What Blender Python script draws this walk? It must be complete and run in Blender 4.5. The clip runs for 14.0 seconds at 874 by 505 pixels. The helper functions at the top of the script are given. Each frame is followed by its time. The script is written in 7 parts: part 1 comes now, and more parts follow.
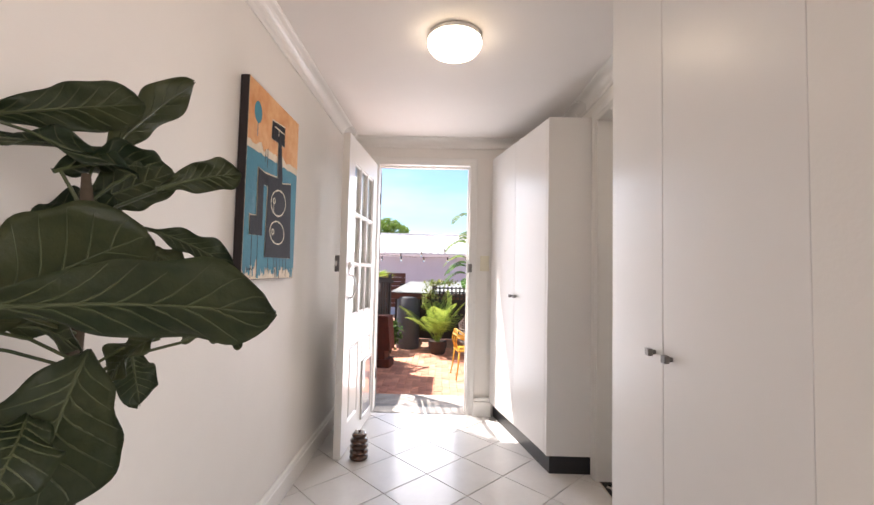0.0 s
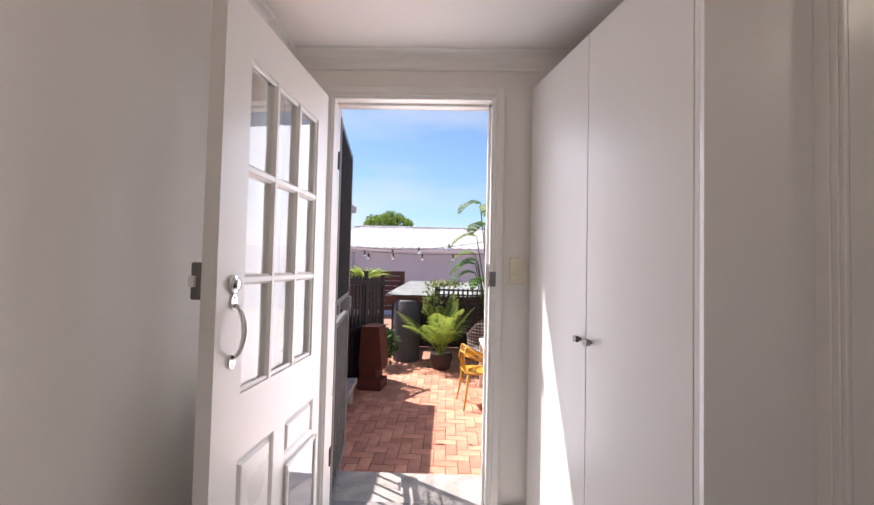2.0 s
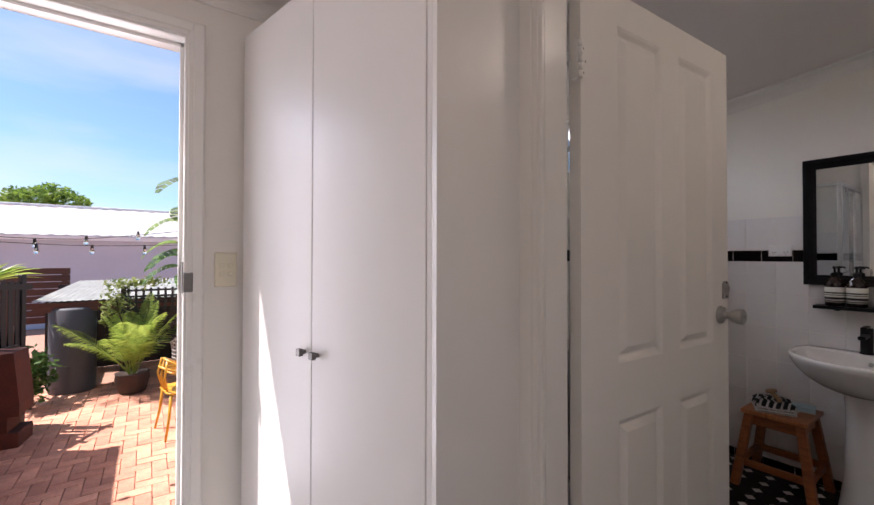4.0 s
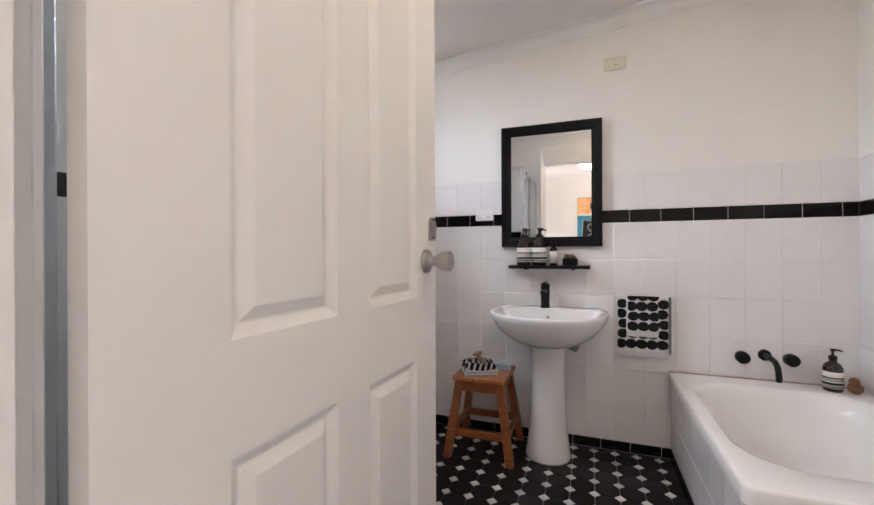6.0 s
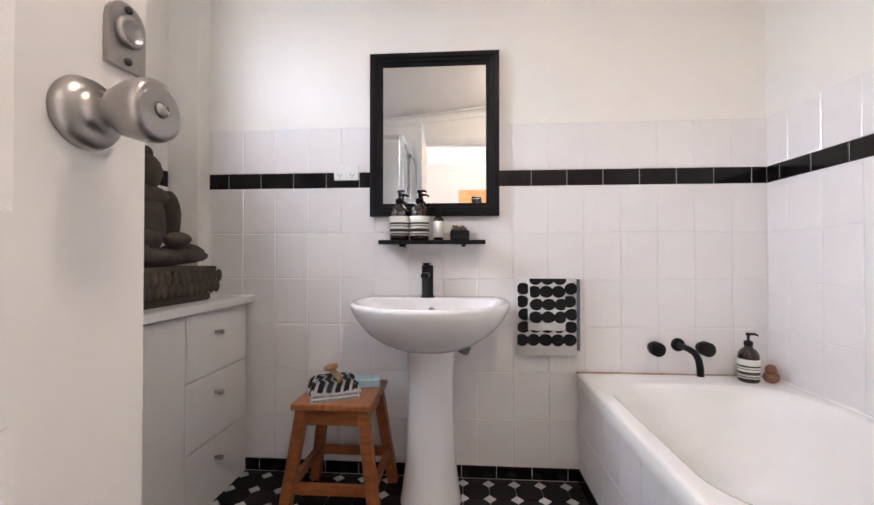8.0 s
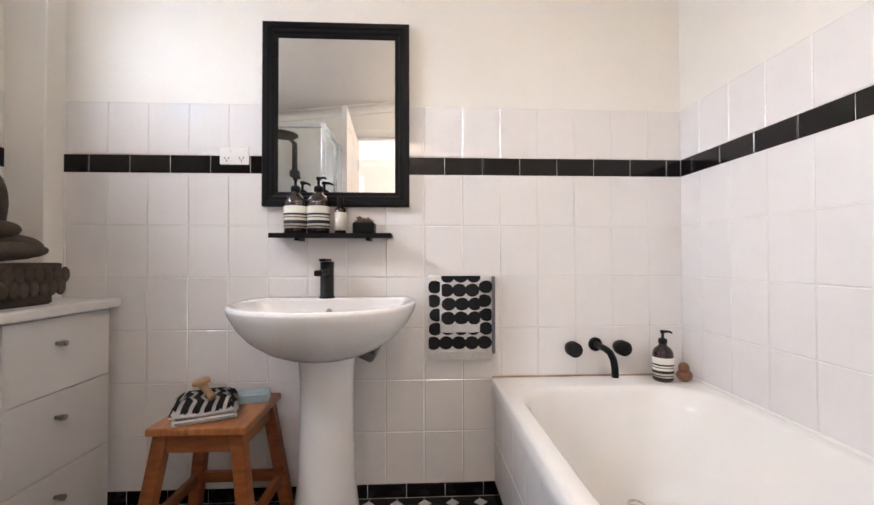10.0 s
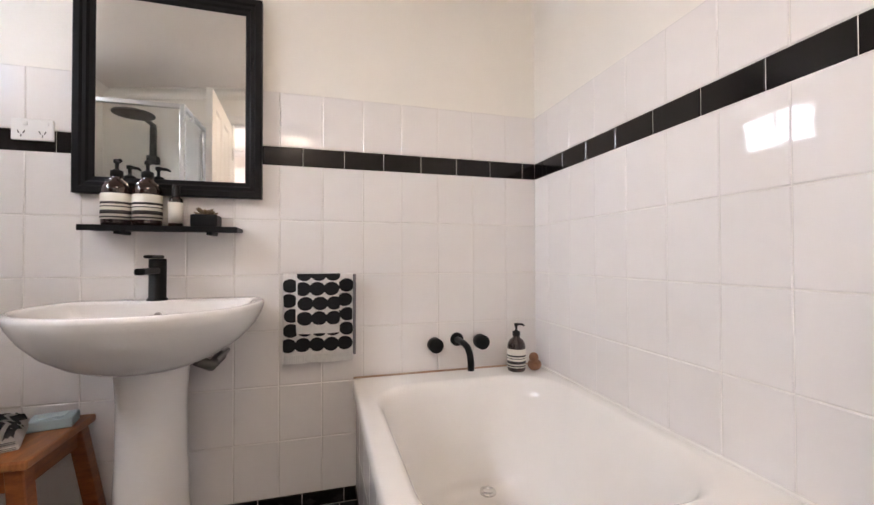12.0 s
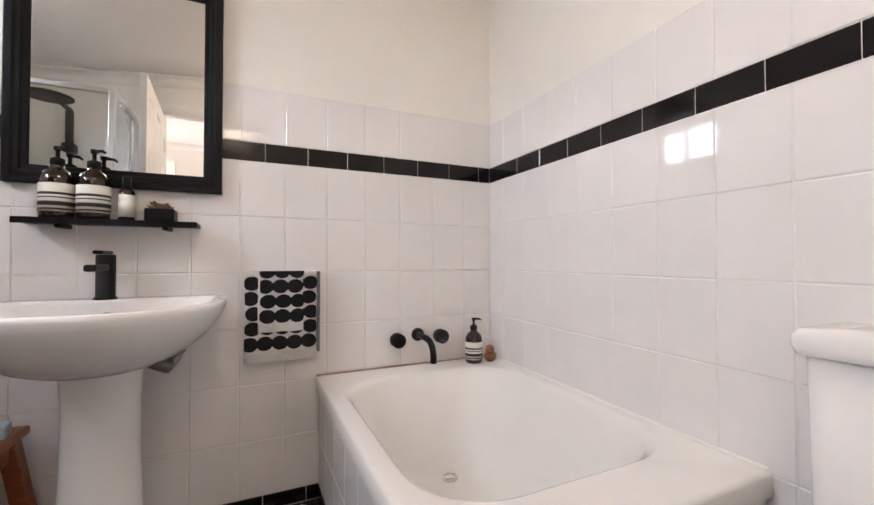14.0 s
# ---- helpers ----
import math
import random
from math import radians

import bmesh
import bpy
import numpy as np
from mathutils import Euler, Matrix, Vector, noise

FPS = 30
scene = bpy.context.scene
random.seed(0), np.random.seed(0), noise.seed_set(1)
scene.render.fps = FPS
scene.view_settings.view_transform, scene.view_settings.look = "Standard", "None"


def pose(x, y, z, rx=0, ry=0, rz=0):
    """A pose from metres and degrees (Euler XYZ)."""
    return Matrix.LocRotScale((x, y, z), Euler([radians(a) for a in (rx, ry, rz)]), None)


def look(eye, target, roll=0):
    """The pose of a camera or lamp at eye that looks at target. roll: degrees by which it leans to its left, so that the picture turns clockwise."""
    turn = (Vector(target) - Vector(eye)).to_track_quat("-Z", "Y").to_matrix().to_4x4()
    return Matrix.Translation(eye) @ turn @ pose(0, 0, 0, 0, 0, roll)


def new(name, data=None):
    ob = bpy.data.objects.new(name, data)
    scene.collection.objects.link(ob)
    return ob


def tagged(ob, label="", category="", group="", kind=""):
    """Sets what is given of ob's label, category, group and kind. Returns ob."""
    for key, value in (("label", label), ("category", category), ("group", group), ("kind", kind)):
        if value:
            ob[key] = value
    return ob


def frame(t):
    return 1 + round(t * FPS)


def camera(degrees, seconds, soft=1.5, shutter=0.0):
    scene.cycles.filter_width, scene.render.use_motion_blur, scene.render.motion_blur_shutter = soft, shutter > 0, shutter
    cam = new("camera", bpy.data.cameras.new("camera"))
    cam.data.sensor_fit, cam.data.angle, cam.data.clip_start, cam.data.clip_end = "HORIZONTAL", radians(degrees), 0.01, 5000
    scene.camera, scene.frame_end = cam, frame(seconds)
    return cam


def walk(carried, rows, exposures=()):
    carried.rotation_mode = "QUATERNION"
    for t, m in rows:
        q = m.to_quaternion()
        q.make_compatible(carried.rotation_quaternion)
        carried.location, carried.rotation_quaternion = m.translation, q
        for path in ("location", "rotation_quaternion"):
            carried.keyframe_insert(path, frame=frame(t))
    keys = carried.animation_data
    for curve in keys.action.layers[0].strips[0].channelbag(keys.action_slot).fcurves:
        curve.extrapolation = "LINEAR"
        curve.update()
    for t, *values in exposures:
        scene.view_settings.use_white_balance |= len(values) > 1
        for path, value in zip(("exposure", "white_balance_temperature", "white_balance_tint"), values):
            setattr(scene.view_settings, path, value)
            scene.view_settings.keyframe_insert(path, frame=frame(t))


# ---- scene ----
cam = camera(94.4, 14.0)
PATH = [
    (0, (0.076, -0.3, 1.156), (0.053, 1.697, 1.25), 1.3),
    (0.5, (0.059, 0.109, 1.177), (0.026, 2.107, 1.264), 1.3),
    (1, (0.055, 0.49, 1.203), (0.011, 2.488, 1.283), 1.3),
    (1.5, (0.052, 0.832, 1.226), (-0.004, 2.83, 1.297), 1.3),
    (2, (0.098, 1.129, 1.248), (0.048, 3.127, 1.312), 1.3),
    (2.5, (0.166, 1.328, 1.264), (0.22, 3.326, 1.32), 1.2),
    (3, (0.183, 1.436, 1.283), (0.529, 3.405, 1.338), 1.1),
    (3.5, (0.202, 1.441, 1.276), (0.974, 3.285, 1.326), 0.7),
    (4, (0.202, 1.392, 1.277), (1.362, 3.021, 1.302), 0.1),
    (4.2, (0.2, 1.372, 1.284), (1.475, 2.913, 1.298), -0.0),
    (6.3, (1.017, 1.589, 1.075), (2.929, 2.177, 1.076), -0.1),
    (6.5, (1.108, 1.589, 1.067), (3.039, 2.108, 1.07), -0.0),
    (7, (1.313, 1.617, 1.04), (3.278, 1.99, 1.043), -0.1),
    (7.5, (1.447, 1.662, 0.971), (3.432, 1.902, 0.987), -0.1),
    (9.8, (1.706, 1.501, 0.926), (3.705, 1.432, 0.956), -0.0),
    (10, (1.712, 1.475, 0.925), (3.709, 1.381, 0.957), -0.1),
    (10.5, (1.718, 1.427, 0.924), (3.709, 1.235, 0.948), 0.1),
    (11, (1.725, 1.398, 0.907), (3.698, 1.078, 0.949), -0.1),
    (11.5, (1.726, 1.383, 0.913), (3.671, 0.917, 0.955), 0.1),
    (12, (1.725, 1.303, 0.916), (3.649, 0.754, 0.944), -0.1),
    (12.5, (1.732, 1.28, 0.908), (3.609, 0.591, 0.943), -0.1),
    (13, (1.738, 1.26, 0.899), (3.581, 0.484, 0.937), 0.0),
    (13.5, (1.743, 1.284, 0.901), (3.563, 0.456, 0.938), -0.0),
    (14, (1.704, 1.422, 0.9), (3.517, 0.578, 0.937), 0.0),
]
EXPOSURES = [(0.0, 1.38, 6600, 18), (1.0, 1.1, 6600, 19), (2.0, 0.82, 6450, 21), (3.0, 0.5, 6200, 20), (4.2, 1.1, 6400, 23), (6.3, 2.53, 6150, 18), (7.5, 2.75, 6150, 20), (10.0, 2.86, 6400, 18), (12.0, 2.6, 6650, 20), (14.0, 2.54, 6500, 19)]
walk(cam, [(t, look(eye, target, roll)) for t, eye, target, roll in PATH], EXPOSURES)

# ---- light ----
world = bpy.data.worlds.new("sky")
scene.world = world
world.use_nodes = True
_wn = world.node_tree
_sky = _wn.nodes.new("ShaderNodeTexSky")
_sky.sky_type, _sky.sun_disc = "NISHITA", False
SUN_TO = Vector((-1.5, 1.0, 3.1)).normalized()
_sky.sun_elevation = math.asin(SUN_TO.z)
_sky.sun_rotation = math.atan2(SUN_TO.x, SUN_TO.y)
_bg = _wn.nodes["Background"]
_co = _wn.nodes.new("ShaderNodeTexCoord")
_mp = _wn.nodes.new("ShaderNodeMapping")
_mp.inputs["Scale"].default_value = (1.2, 1.2, 5.0)
_cn = _wn.nodes.new("ShaderNodeTexNoise")
_cn.inputs["Scale"].default_value, _cn.inputs["Detail"].default_value = 1.6, 9
_cr = _wn.nodes.new("ShaderNodeValToRGB")
_cr.color_ramp.elements[0].position, _cr.color_ramp.elements[1].position = 0.46, 0.80
_cr.color_ramp.elements[1].color = (0.62, 0.62, 0.62, 1)
_mx = _wn.nodes.new("ShaderNodeMix")
_mx.data_type = "RGBA"
_mx.inputs["B"].default_value = (5.5, 5.7, 5.9, 1)
_wn.links.new(_co.outputs["Generated"], _mp.inputs[0])
_wn.links.new(_mp.outputs[0], _cn.inputs["Vector"])
_wn.links.new(_cn.outputs[0], _cr.inputs[0])
_wn.links.new(_cr.outputs[0], _mx.inputs["Factor"])
_tint = _wn.nodes.new("ShaderNodeMix")
_tint.data_type, _tint.blend_type = "RGBA", "MULTIPLY"
_tint.inputs["Factor"].default_value, _tint.inputs["B"].default_value = 1.0, (0.78, 1.0, 1.08, 1)
_wn.links.new(_sky.outputs[0], _tint.inputs["A"])
_wn.links.new(_tint.outputs["Result"], _mx.inputs["A"])
_wn.links.new(_mx.outputs["Result"], _bg.inputs[0])
_bg.inputs[1].default_value = 0.092
sun = new("sun", bpy.data.lights.new("sun", "SUN"))
sun.data.energy, sun.data.angle, sun.data.color = 5.0, radians(0.5), (1.0, 0.95, 0.87)
sun.matrix_world = look(SUN_TO * 20, (0, 0, 0))


def area(name, eye, target, w, h, watts, color):
    ob = new(name, bpy.data.lights.new(name, "AREA"))
    ob.data.shape, ob.data.size, ob.data.size_y, ob.data.energy, ob.data.color = "RECTANGLE", w, h, watts, color
    ob.matrix_world = look(eye, target)
    return ob


# sky light at the bathroom window; unseen rear and side lamps are added fill
area("window_daylight_rear", (0.0, -3.05, 1.35), (0.0, 0.0, 1.3), 2.2, 1.5, 3, (1.0, 0.96, 0.92))
area("window_daylight_side", (2.36, -1.35, 1.4), (0.0, -0.9, 1.35), 1.8, 1.35, 17, (1.0, 0.95, 0.89))
area("window_daylight_bath", (2.36, 3.55, 2.35), (2.36, 1.2, 0.9), 1.6, 0.8, 24, (0.84, 0.92, 1.0))
# added lamp in the open back doorway, boosts the sky light into the hall
area("window_daylight_door", (-0.04, 3.24, 1.05), (-0.04, 0.0, 0.9), 0.50, 1.85, 6.0, (0.95, 0.97, 1.0))

# ---- materials ----
def mat(name, color, rough=0.5, metal=0.0, vary=0.0, scale=8.0, bump=0.0, bscale=40.0, random_v=0.0, spec=0.5, island=False, second=None, stretch=None, coat=0.0, detail=6):
    m = bpy.data.materials.new(name)
    m.use_nodes = True
    nt = m.node_tree
    p = nt.nodes["Principled BSDF"]
    p.inputs["Roughness"].default_value, p.inputs["Metallic"].default_value = rough, metal
    p.inputs["Specular IOR Level"].default_value = spec
    p.inputs["Coat Weight"].default_value = coat
    p.inputs["Base Color"].default_value = (*color, 1)
    co = nt.nodes.new("ShaderNodeTexCoord")
    mp = nt.nodes.new("ShaderNodeMapping")
    nt.links.new(co.outputs["Object"], mp.inputs[0])
    if stretch:
        mp.inputs["Scale"].default_value = stretch
    if vary or random_v:
        n1 = nt.nodes.new("ShaderNodeTexNoise")
        n1.inputs["Scale"].default_value, n1.inputs["Detail"].default_value = scale, detail
        n2 = nt.nodes.new("ShaderNodeTexNoise")
        n2.inputs["Scale"].default_value, n2.inputs["Detail"].default_value = scale * 7, 3
        for n in (n1, n2):
            nt.links.new(mp.outputs[0], n.inputs["Vector"])
        mix = nt.nodes.new("ShaderNodeMath")
        mix.operation = "MULTIPLY_ADD"
        nt.links.new(n2.outputs[0], mix.inputs[0])
        mix.inputs[1].default_value = 0.4
        nt.links.new(n1.outputs[0], mix.inputs[2])
        last = mix.outputs[0]
        if random_v:
            if island:
                r = nt.nodes.new("ShaderNodeNewGeometry").outputs["Random Per Island"]
            else:
                r = nt.nodes.new("ShaderNodeObjectInfo").outputs["Random"]
            ad = nt.nodes.new("ShaderNodeMath")
            ad.operation = "MULTIPLY_ADD"
            nt.links.new(r, ad.inputs[0])
            ad.inputs[1].default_value = random_v
            nt.links.new(last, ad.inputs[2])
            sb = nt.nodes.new("ShaderNodeMath")
            sb.operation = "SUBTRACT"
            nt.links.new(ad.outputs[0], sb.inputs[0])
            sb.inputs[1].default_value = random_v / 2
            last = sb.outputs[0]
        ramp = nt.nodes.new("ShaderNodeValToRGB")
        lo = second or [c * (1 - vary) for c in color]
        hi = [min(1, c * (1 + vary * 0.6)) for c in color]
        ramp.color_ramp.elements[0].position, ramp.color_ramp.elements[1].position = 0.45, 0.95
        ramp.color_ramp.elements[0].color, ramp.color_ramp.elements[1].color = (*lo, 1), (*hi, 1)
        nt.links.new(last, ramp.inputs[0])
        nt.links.new(ramp.outputs[0], p.inputs["Base Color"])
        rr = nt.nodes.new("ShaderNodeMapRange")
        rr.inputs[3].default_value, rr.inputs[4].default_value = rough * 0.85, min(1, rough * 1.2)
        nt.links.new(n1.outputs[0], rr.inputs[0])
        nt.links.new(rr.outputs[0], p.inputs["Roughness"])
    if bump:
        b = nt.nodes.new("ShaderNodeBump")
        nb = nt.nodes.new("ShaderNodeTexNoise")
        nb.inputs["Scale"].default_value, nb.inputs["Detail"].default_value = bscale, 5
        nt.links.new(mp.outputs[0], nb.inputs["Vector"])
        nt.links.new(nb.outputs[0], b.inputs["Height"])
        b.inputs["Strength"].default_value, b.inputs["Distance"].default_value = bump, 0.01
        nt.links.new(b.outputs[0], p.inputs["Normal"])
    return m


def glass(name, color=(1, 1, 1), rough=0.0, ior=1.45):
    m = bpy.data.materials.new(name)
    m.use_nodes = True
    p = m.node_tree.nodes["Principled BSDF"]
    p.inputs["Base Color"].default_value = (*color, 1)
    p.inputs["Transmission Weight"].default_value, p.inputs["Roughness"].default_value, p.inputs["IOR"].default_value = 1, rough, ior
    return m


def glow(name, color, strength):
    m = bpy.data.materials.new(name)
    m.use_nodes = True
    p = m.node_tree.nodes["Principled BSDF"]
    p.inputs["Base Color"].default_value = (0.9, 0.9, 0.88, 1)
    p.inputs["Emission Color"].default_value, p.inputs["Emission Strength"].default_value = (*color, 1), strength
    return m


M_WALL = mat("wall_paint", (0.78, 0.75, 0.70), 0.55, vary=0.03, scale=1.2, bump=0.05, bscale=90)
M_BATHWALL = mat("bath_wall_paint", (0.82, 0.79, 0.73), 0.5, vary=0.03, scale=1.2, bump=0.04, bscale=90)
M_CEIL = mat("ceiling_paint", (0.80, 0.76, 0.72), 0.7, vary=0.03, scale=0.9, bump=0.03)
M_TRIM = mat("trim_gloss_paint", (0.78, 0.76, 0.72), 0.28, vary=0.03, scale=3, bump=0.03, bscale=30)
M_LAMINATE = mat("white_laminate", (0.76, 0.74, 0.71), 0.32, vary=0.02, scale=1.5, bump=0.015, bscale=6)
M_DOORP = mat("door_satin_paint", (0.78, 0.755, 0.71), 0.5, vary=0.02, scale=1.5, bump=0.03, bscale=30)
M_PEWTER = mat("dark_pewter", (0.20, 0.19, 0.18), 0.42, metal=1.0, vary=0.1, scale=30)
M_DARK = mat("black_kick", (0.012, 0.012, 0.014), 0.4, vary=0.2, scale=5)
M_FLOORTILE = mat("hall_floor_tile", (0.68, 0.66, 0.63), 0.22, vary=0.06, scale=5, random_v=0.25, bump=0.03, bscale=25)
M_GROUT = mat("grey_grout", (0.26, 0.25, 0.24), 0.9, vary=0.2, scale=20, bump=0.2)
M_WGROUT = mat("white_grout", (0.54, 0.47, 0.41), 0.85, vary=0.15, scale=6, bump=0.2)
M_TILE = mat("white_glazed_tile", (0.80, 0.77, 0.75), 0.055, vary=0.02, scale=3, random_v=0.3, bump=0.03, bscale=5)
M_BTILE = mat("black_glazed_tile", (0.008, 0.006, 0.006), 0.12, vary=0.2, scale=6, random_v=0.5, bump=0.03, bscale=8, spec=0.3)
M_OCT = mat("black_octagon_tile", (0.008, 0.007, 0.007), 0.36, vary=0.3, scale=6, random_v=0.4, bump=0.05, spec=0.2)
M_DOT = mat("white_dot_tile", (0.62, 0.60, 0.58), 0.35, vary=0.12, scale=12, random_v=0.5)
M_PORC = mat("white_porcelain", (0.84, 0.82, 0.80), 0.08, vary=0.01, scale=2, coat=0.4)
M_BATH = mat("white_bath_enamel", (0.87, 0.845, 0.81), 0.16, vary=0.02, scale=2, coat=0.2)
M_BLACKM = mat("matt_black_metal", (0.005, 0.005, 0.005), 0.42, spec=0.18, vary=0.15, scale=20, metal=0.0)
M_BLACKF = mat("black_painted_timber", (0.006, 0.006, 0.007), 0.40, vary=0.2, scale=6, bump=0.04, stretch=(1, 8, 1), spec=0.18)
M_CHROME = mat("chrome", (0.75, 0.74, 0.73), 0.12, metal=1.0)
M_NICKEL = mat("brushed_nickel", (0.40, 0.38, 0.36), 0.28, metal=1.0, vary=0.1, scale=30)
M_ALU = mat("brushed_aluminium", (0.62, 0.62, 0.61), 0.35, metal=1.0, vary=0.05, scale=30)
M_WOOD = mat("red_brown_timber", (0.30, 0.095, 0.026), 0.38, vary=0.35, scale=5, bump=0.05, bscale=30, stretch=(3, 3, 12), second=(0.16, 0.045, 0.013))
M_WOODTOP = mat("brown_timber_top", (0.40, 0.15, 0.05), 0.35, vary=0.35, scale=5, bump=0.05, stretch=(2, 14, 2), second=(0.24, 0.08, 0.026))
M_LIGHTWOOD = mat("pale_timber", (0.36, 0.21, 0.10), 0.45, vary=0.25, scale=10)
M_STONE = mat("dark_carved_stone", (0.060, 0.045, 0.030), 0.75, vary=0.6, scale=14, bump=0.6, bscale=40)
M_GPO = mat("white_plastic", (0.80, 0.79, 0.77), 0.3, vary=0.01, scale=3)
M_CREAM = mat("cream_plastic", (0.72, 0.67, 0.52), 0.32, vary=0.02, scale=3)
M_PLASDARK = mat("dark_slot", (0.03, 0.03, 0.03), 0.5)
M_AMBER = mat("dark_amber_bottle", (0.020, 0.007, 0.005), 0.08, vary=0.2, scale=10, coat=0.5)
M_LABEL = mat("cream_paper_label", (0.74, 0.71, 0.63), 0.6, vary=0.04, scale=12)
M_INK = mat("black_ink", (0.02, 0.018, 0.018), 0.6)
M_TOWELW = mat("white_terry", (0.86, 0.84, 0.81), 0.95, vary=0.08, scale=60, bump=0.5, bscale=500)
M_TOWELB = mat("black_terry", (0.010, 0.010, 0.012), 0.95, vary=0.3, scale=60, bump=0.9, bscale=500)
M_SOAP = mat("pale_blue_soap", (0.42, 0.55, 0.58), 0.5, vary=0.05, scale=12)
M_CANVAS_E = mat("dark_canvas_edge", (0.018, 0.012, 0.012), 0.7, vary=0.3, scale=8, bump=0.2, bscale=200)
M_ORANGE = mat("orange_paint", (0.50, 0.19, 0.05), 0.6, vary=0.25, scale=5, bump=0.25, bscale=60, second=(0.78, 0.47, 0.23), spec=0.3)
M_TEAL = mat("teal_paint", (0.035, 0.20, 0.27), 0.6, spec=0.3, vary=0.35, scale=5, bump=0.25, bscale=60, second=(0.03, 0.17, 0.24))
M_PBLACK = mat("black_artist_paint", (0.008, 0.008, 0.012), 0.65, spec=0.2, vary=0.3, scale=8, bump=0.25, bscale=60)
M_PCREAM = mat("cream_artist_paint", (0.70, 0.60, 0.44), 0.55, vary=0.2, scale=10, bump=0.25, bscale=60)
M_LEAF = mat("glossy_fig_leaf", (0.058, 0.066, 0.024), 0.46, vary=0.45, scale=6, bump=0.45, bscale=26, random_v=0.5, second=(0.018, 0.036, 0.014))
M_VEIN = mat("pale_leaf_vein", (0.060, 0.073, 0.029), 0.5, vary=0.3, scale=12)
M_STEM = mat("brown_stem", (0.07, 0.05, 0.03), 0.8, vary=0.3, scale=12, bump=0.4)
M_PANE = glass("clear_glass", (0.98, 1.0, 0.99))
M_LAMPGLOW = glow("lit_opal_glass", (1.0, 0.84, 0.60), 3.0)
M_LAMPGLOW2 = glow("lit_opal_glass_bath", (1.0, 0.86, 0.68), 7.0)
M_MIRROR = mat("mirror_silver", (0.9, 0.9, 0.88), 0.0, metal=1.0)
M_CONC = mat("rough_concrete", (0.40, 0.37, 0.33), 0.9, vary=0.35, scale=9, bump=0.6, bscale=60)
M_PAVER = mat("terracotta_paver", (0.66, 0.32, 0.20), 0.8, vary=0.3, scale=9, bump=0.4, bscale=70, random_v=0.4, second=(0.46, 0.20, 0.125))
M_PAVERJ = mat("terracotta_paver_far", (0.66, 0.32, 0.20), 0.8, vary=0.3, scale=9, bump=0.4, bscale=70, random_v=0.4, island=True, second=(0.46, 0.20, 0.125))
M_SAND = mat("paver_joint_sand", (0.40, 0.22, 0.15), 0.95, vary=0.3, scale=20, bump=0.4)
M_BRICK = mat("red_brown_brick", (0.36, 0.15, 0.085), 0.85, vary=0.45, scale=10, bump=0.5, bscale=60, random_v=0.7, second=(0.20, 0.075, 0.05))
M_BRICKJ = mat("red_brown_brick_far", (0.36, 0.15, 0.085), 0.85, vary=0.45, scale=10, bump=0.5, bscale=60, random_v=0.7, island=True, second=(0.20, 0.075, 0.05))
M_MORTAR = mat("mortar", (0.34, 0.30, 0.26), 0.95, vary=0.2, scale=20, bump=0.4)
M_STEELG = mat("dark_grey_powdercoat", (0.19, 0.19, 0.19), 0.4, vary=0.2, scale=12)
M_BLACKFENCE = mat("black_steel_fence", (0.013, 0.013, 0.015), 0.45, vary=0.3, scale=9)
M_RUST = mat("rusted_corten_steel", (0.085, 0.022, 0.012), 0.85, vary=0.55, scale=7, bump=0.4, bscale=90, second=(0.06, 0.018, 0.012))
M_BROWNSLAT = mat("brown_timber_slat", (0.11, 0.045, 0.03), 0.7, vary=0.4, scale=6, stretch=(1, 12, 12), bump=0.3)
M_WHITEROOF = mat("white_sheet_roof", (0.80, 0.80, 0.80), 0.5, vary=0.08, scale=3)
M_RENDERW = mat("pale_grey_render", (0.50, 0.52, 0.60), 0.85, vary=0.06, scale=1.5, bump=0.1)
M_SHEDROOF = mat("pale_green_corrugated", (0.58, 0.60, 0.57), 0.9, vary=0.15, scale=5, spec=0.03)
M_TANK = mat("grey_water_tank", (0.07, 0.075, 0.085), 0.6, vary=0.15, scale=5)
M_GUTTER = mat("grey_gutter", (0.34, 0.37, 0.41), 0.5, vary=0.1, scale=5)
M_PALM = mat("palm_leaf", (0.20, 0.30, 0.05), 0.45, vary=0.35, scale=6, random_v=0.4, island=True, second=(0.09, 0.17, 0.03))
M_PALMB = mat("bright_palm_leaf", (0.36, 0.46, 0.09), 0.42, vary=0.3, scale=6, random_v=0.5, island=True, second=(0.20, 0.31, 0.05))
M_FOLI = mat("garden_foliage", (0.075, 0.16, 0.03), 0.6, vary=0.4, scale=6, random_v=0.8, island=True, second=(0.035, 0.085, 0.02))
M_VINE = mat("pale_vine_foliage", (0.30, 0.34, 0.10), 0.6, vary=0.4, scale=6, random_v=0.8, island=True, second=(0.15, 0.21, 0.05))
M_YELLOW = mat("mustard_plastic", (0.62, 0.33, 0.03), 0.35, vary=0.05, scale=6)
M_WICKER = mat("grey_wicker", (0.30, 0.28, 0.25), 0.8, vary=0.3, scale=40, bump=0.6, bscale=120)
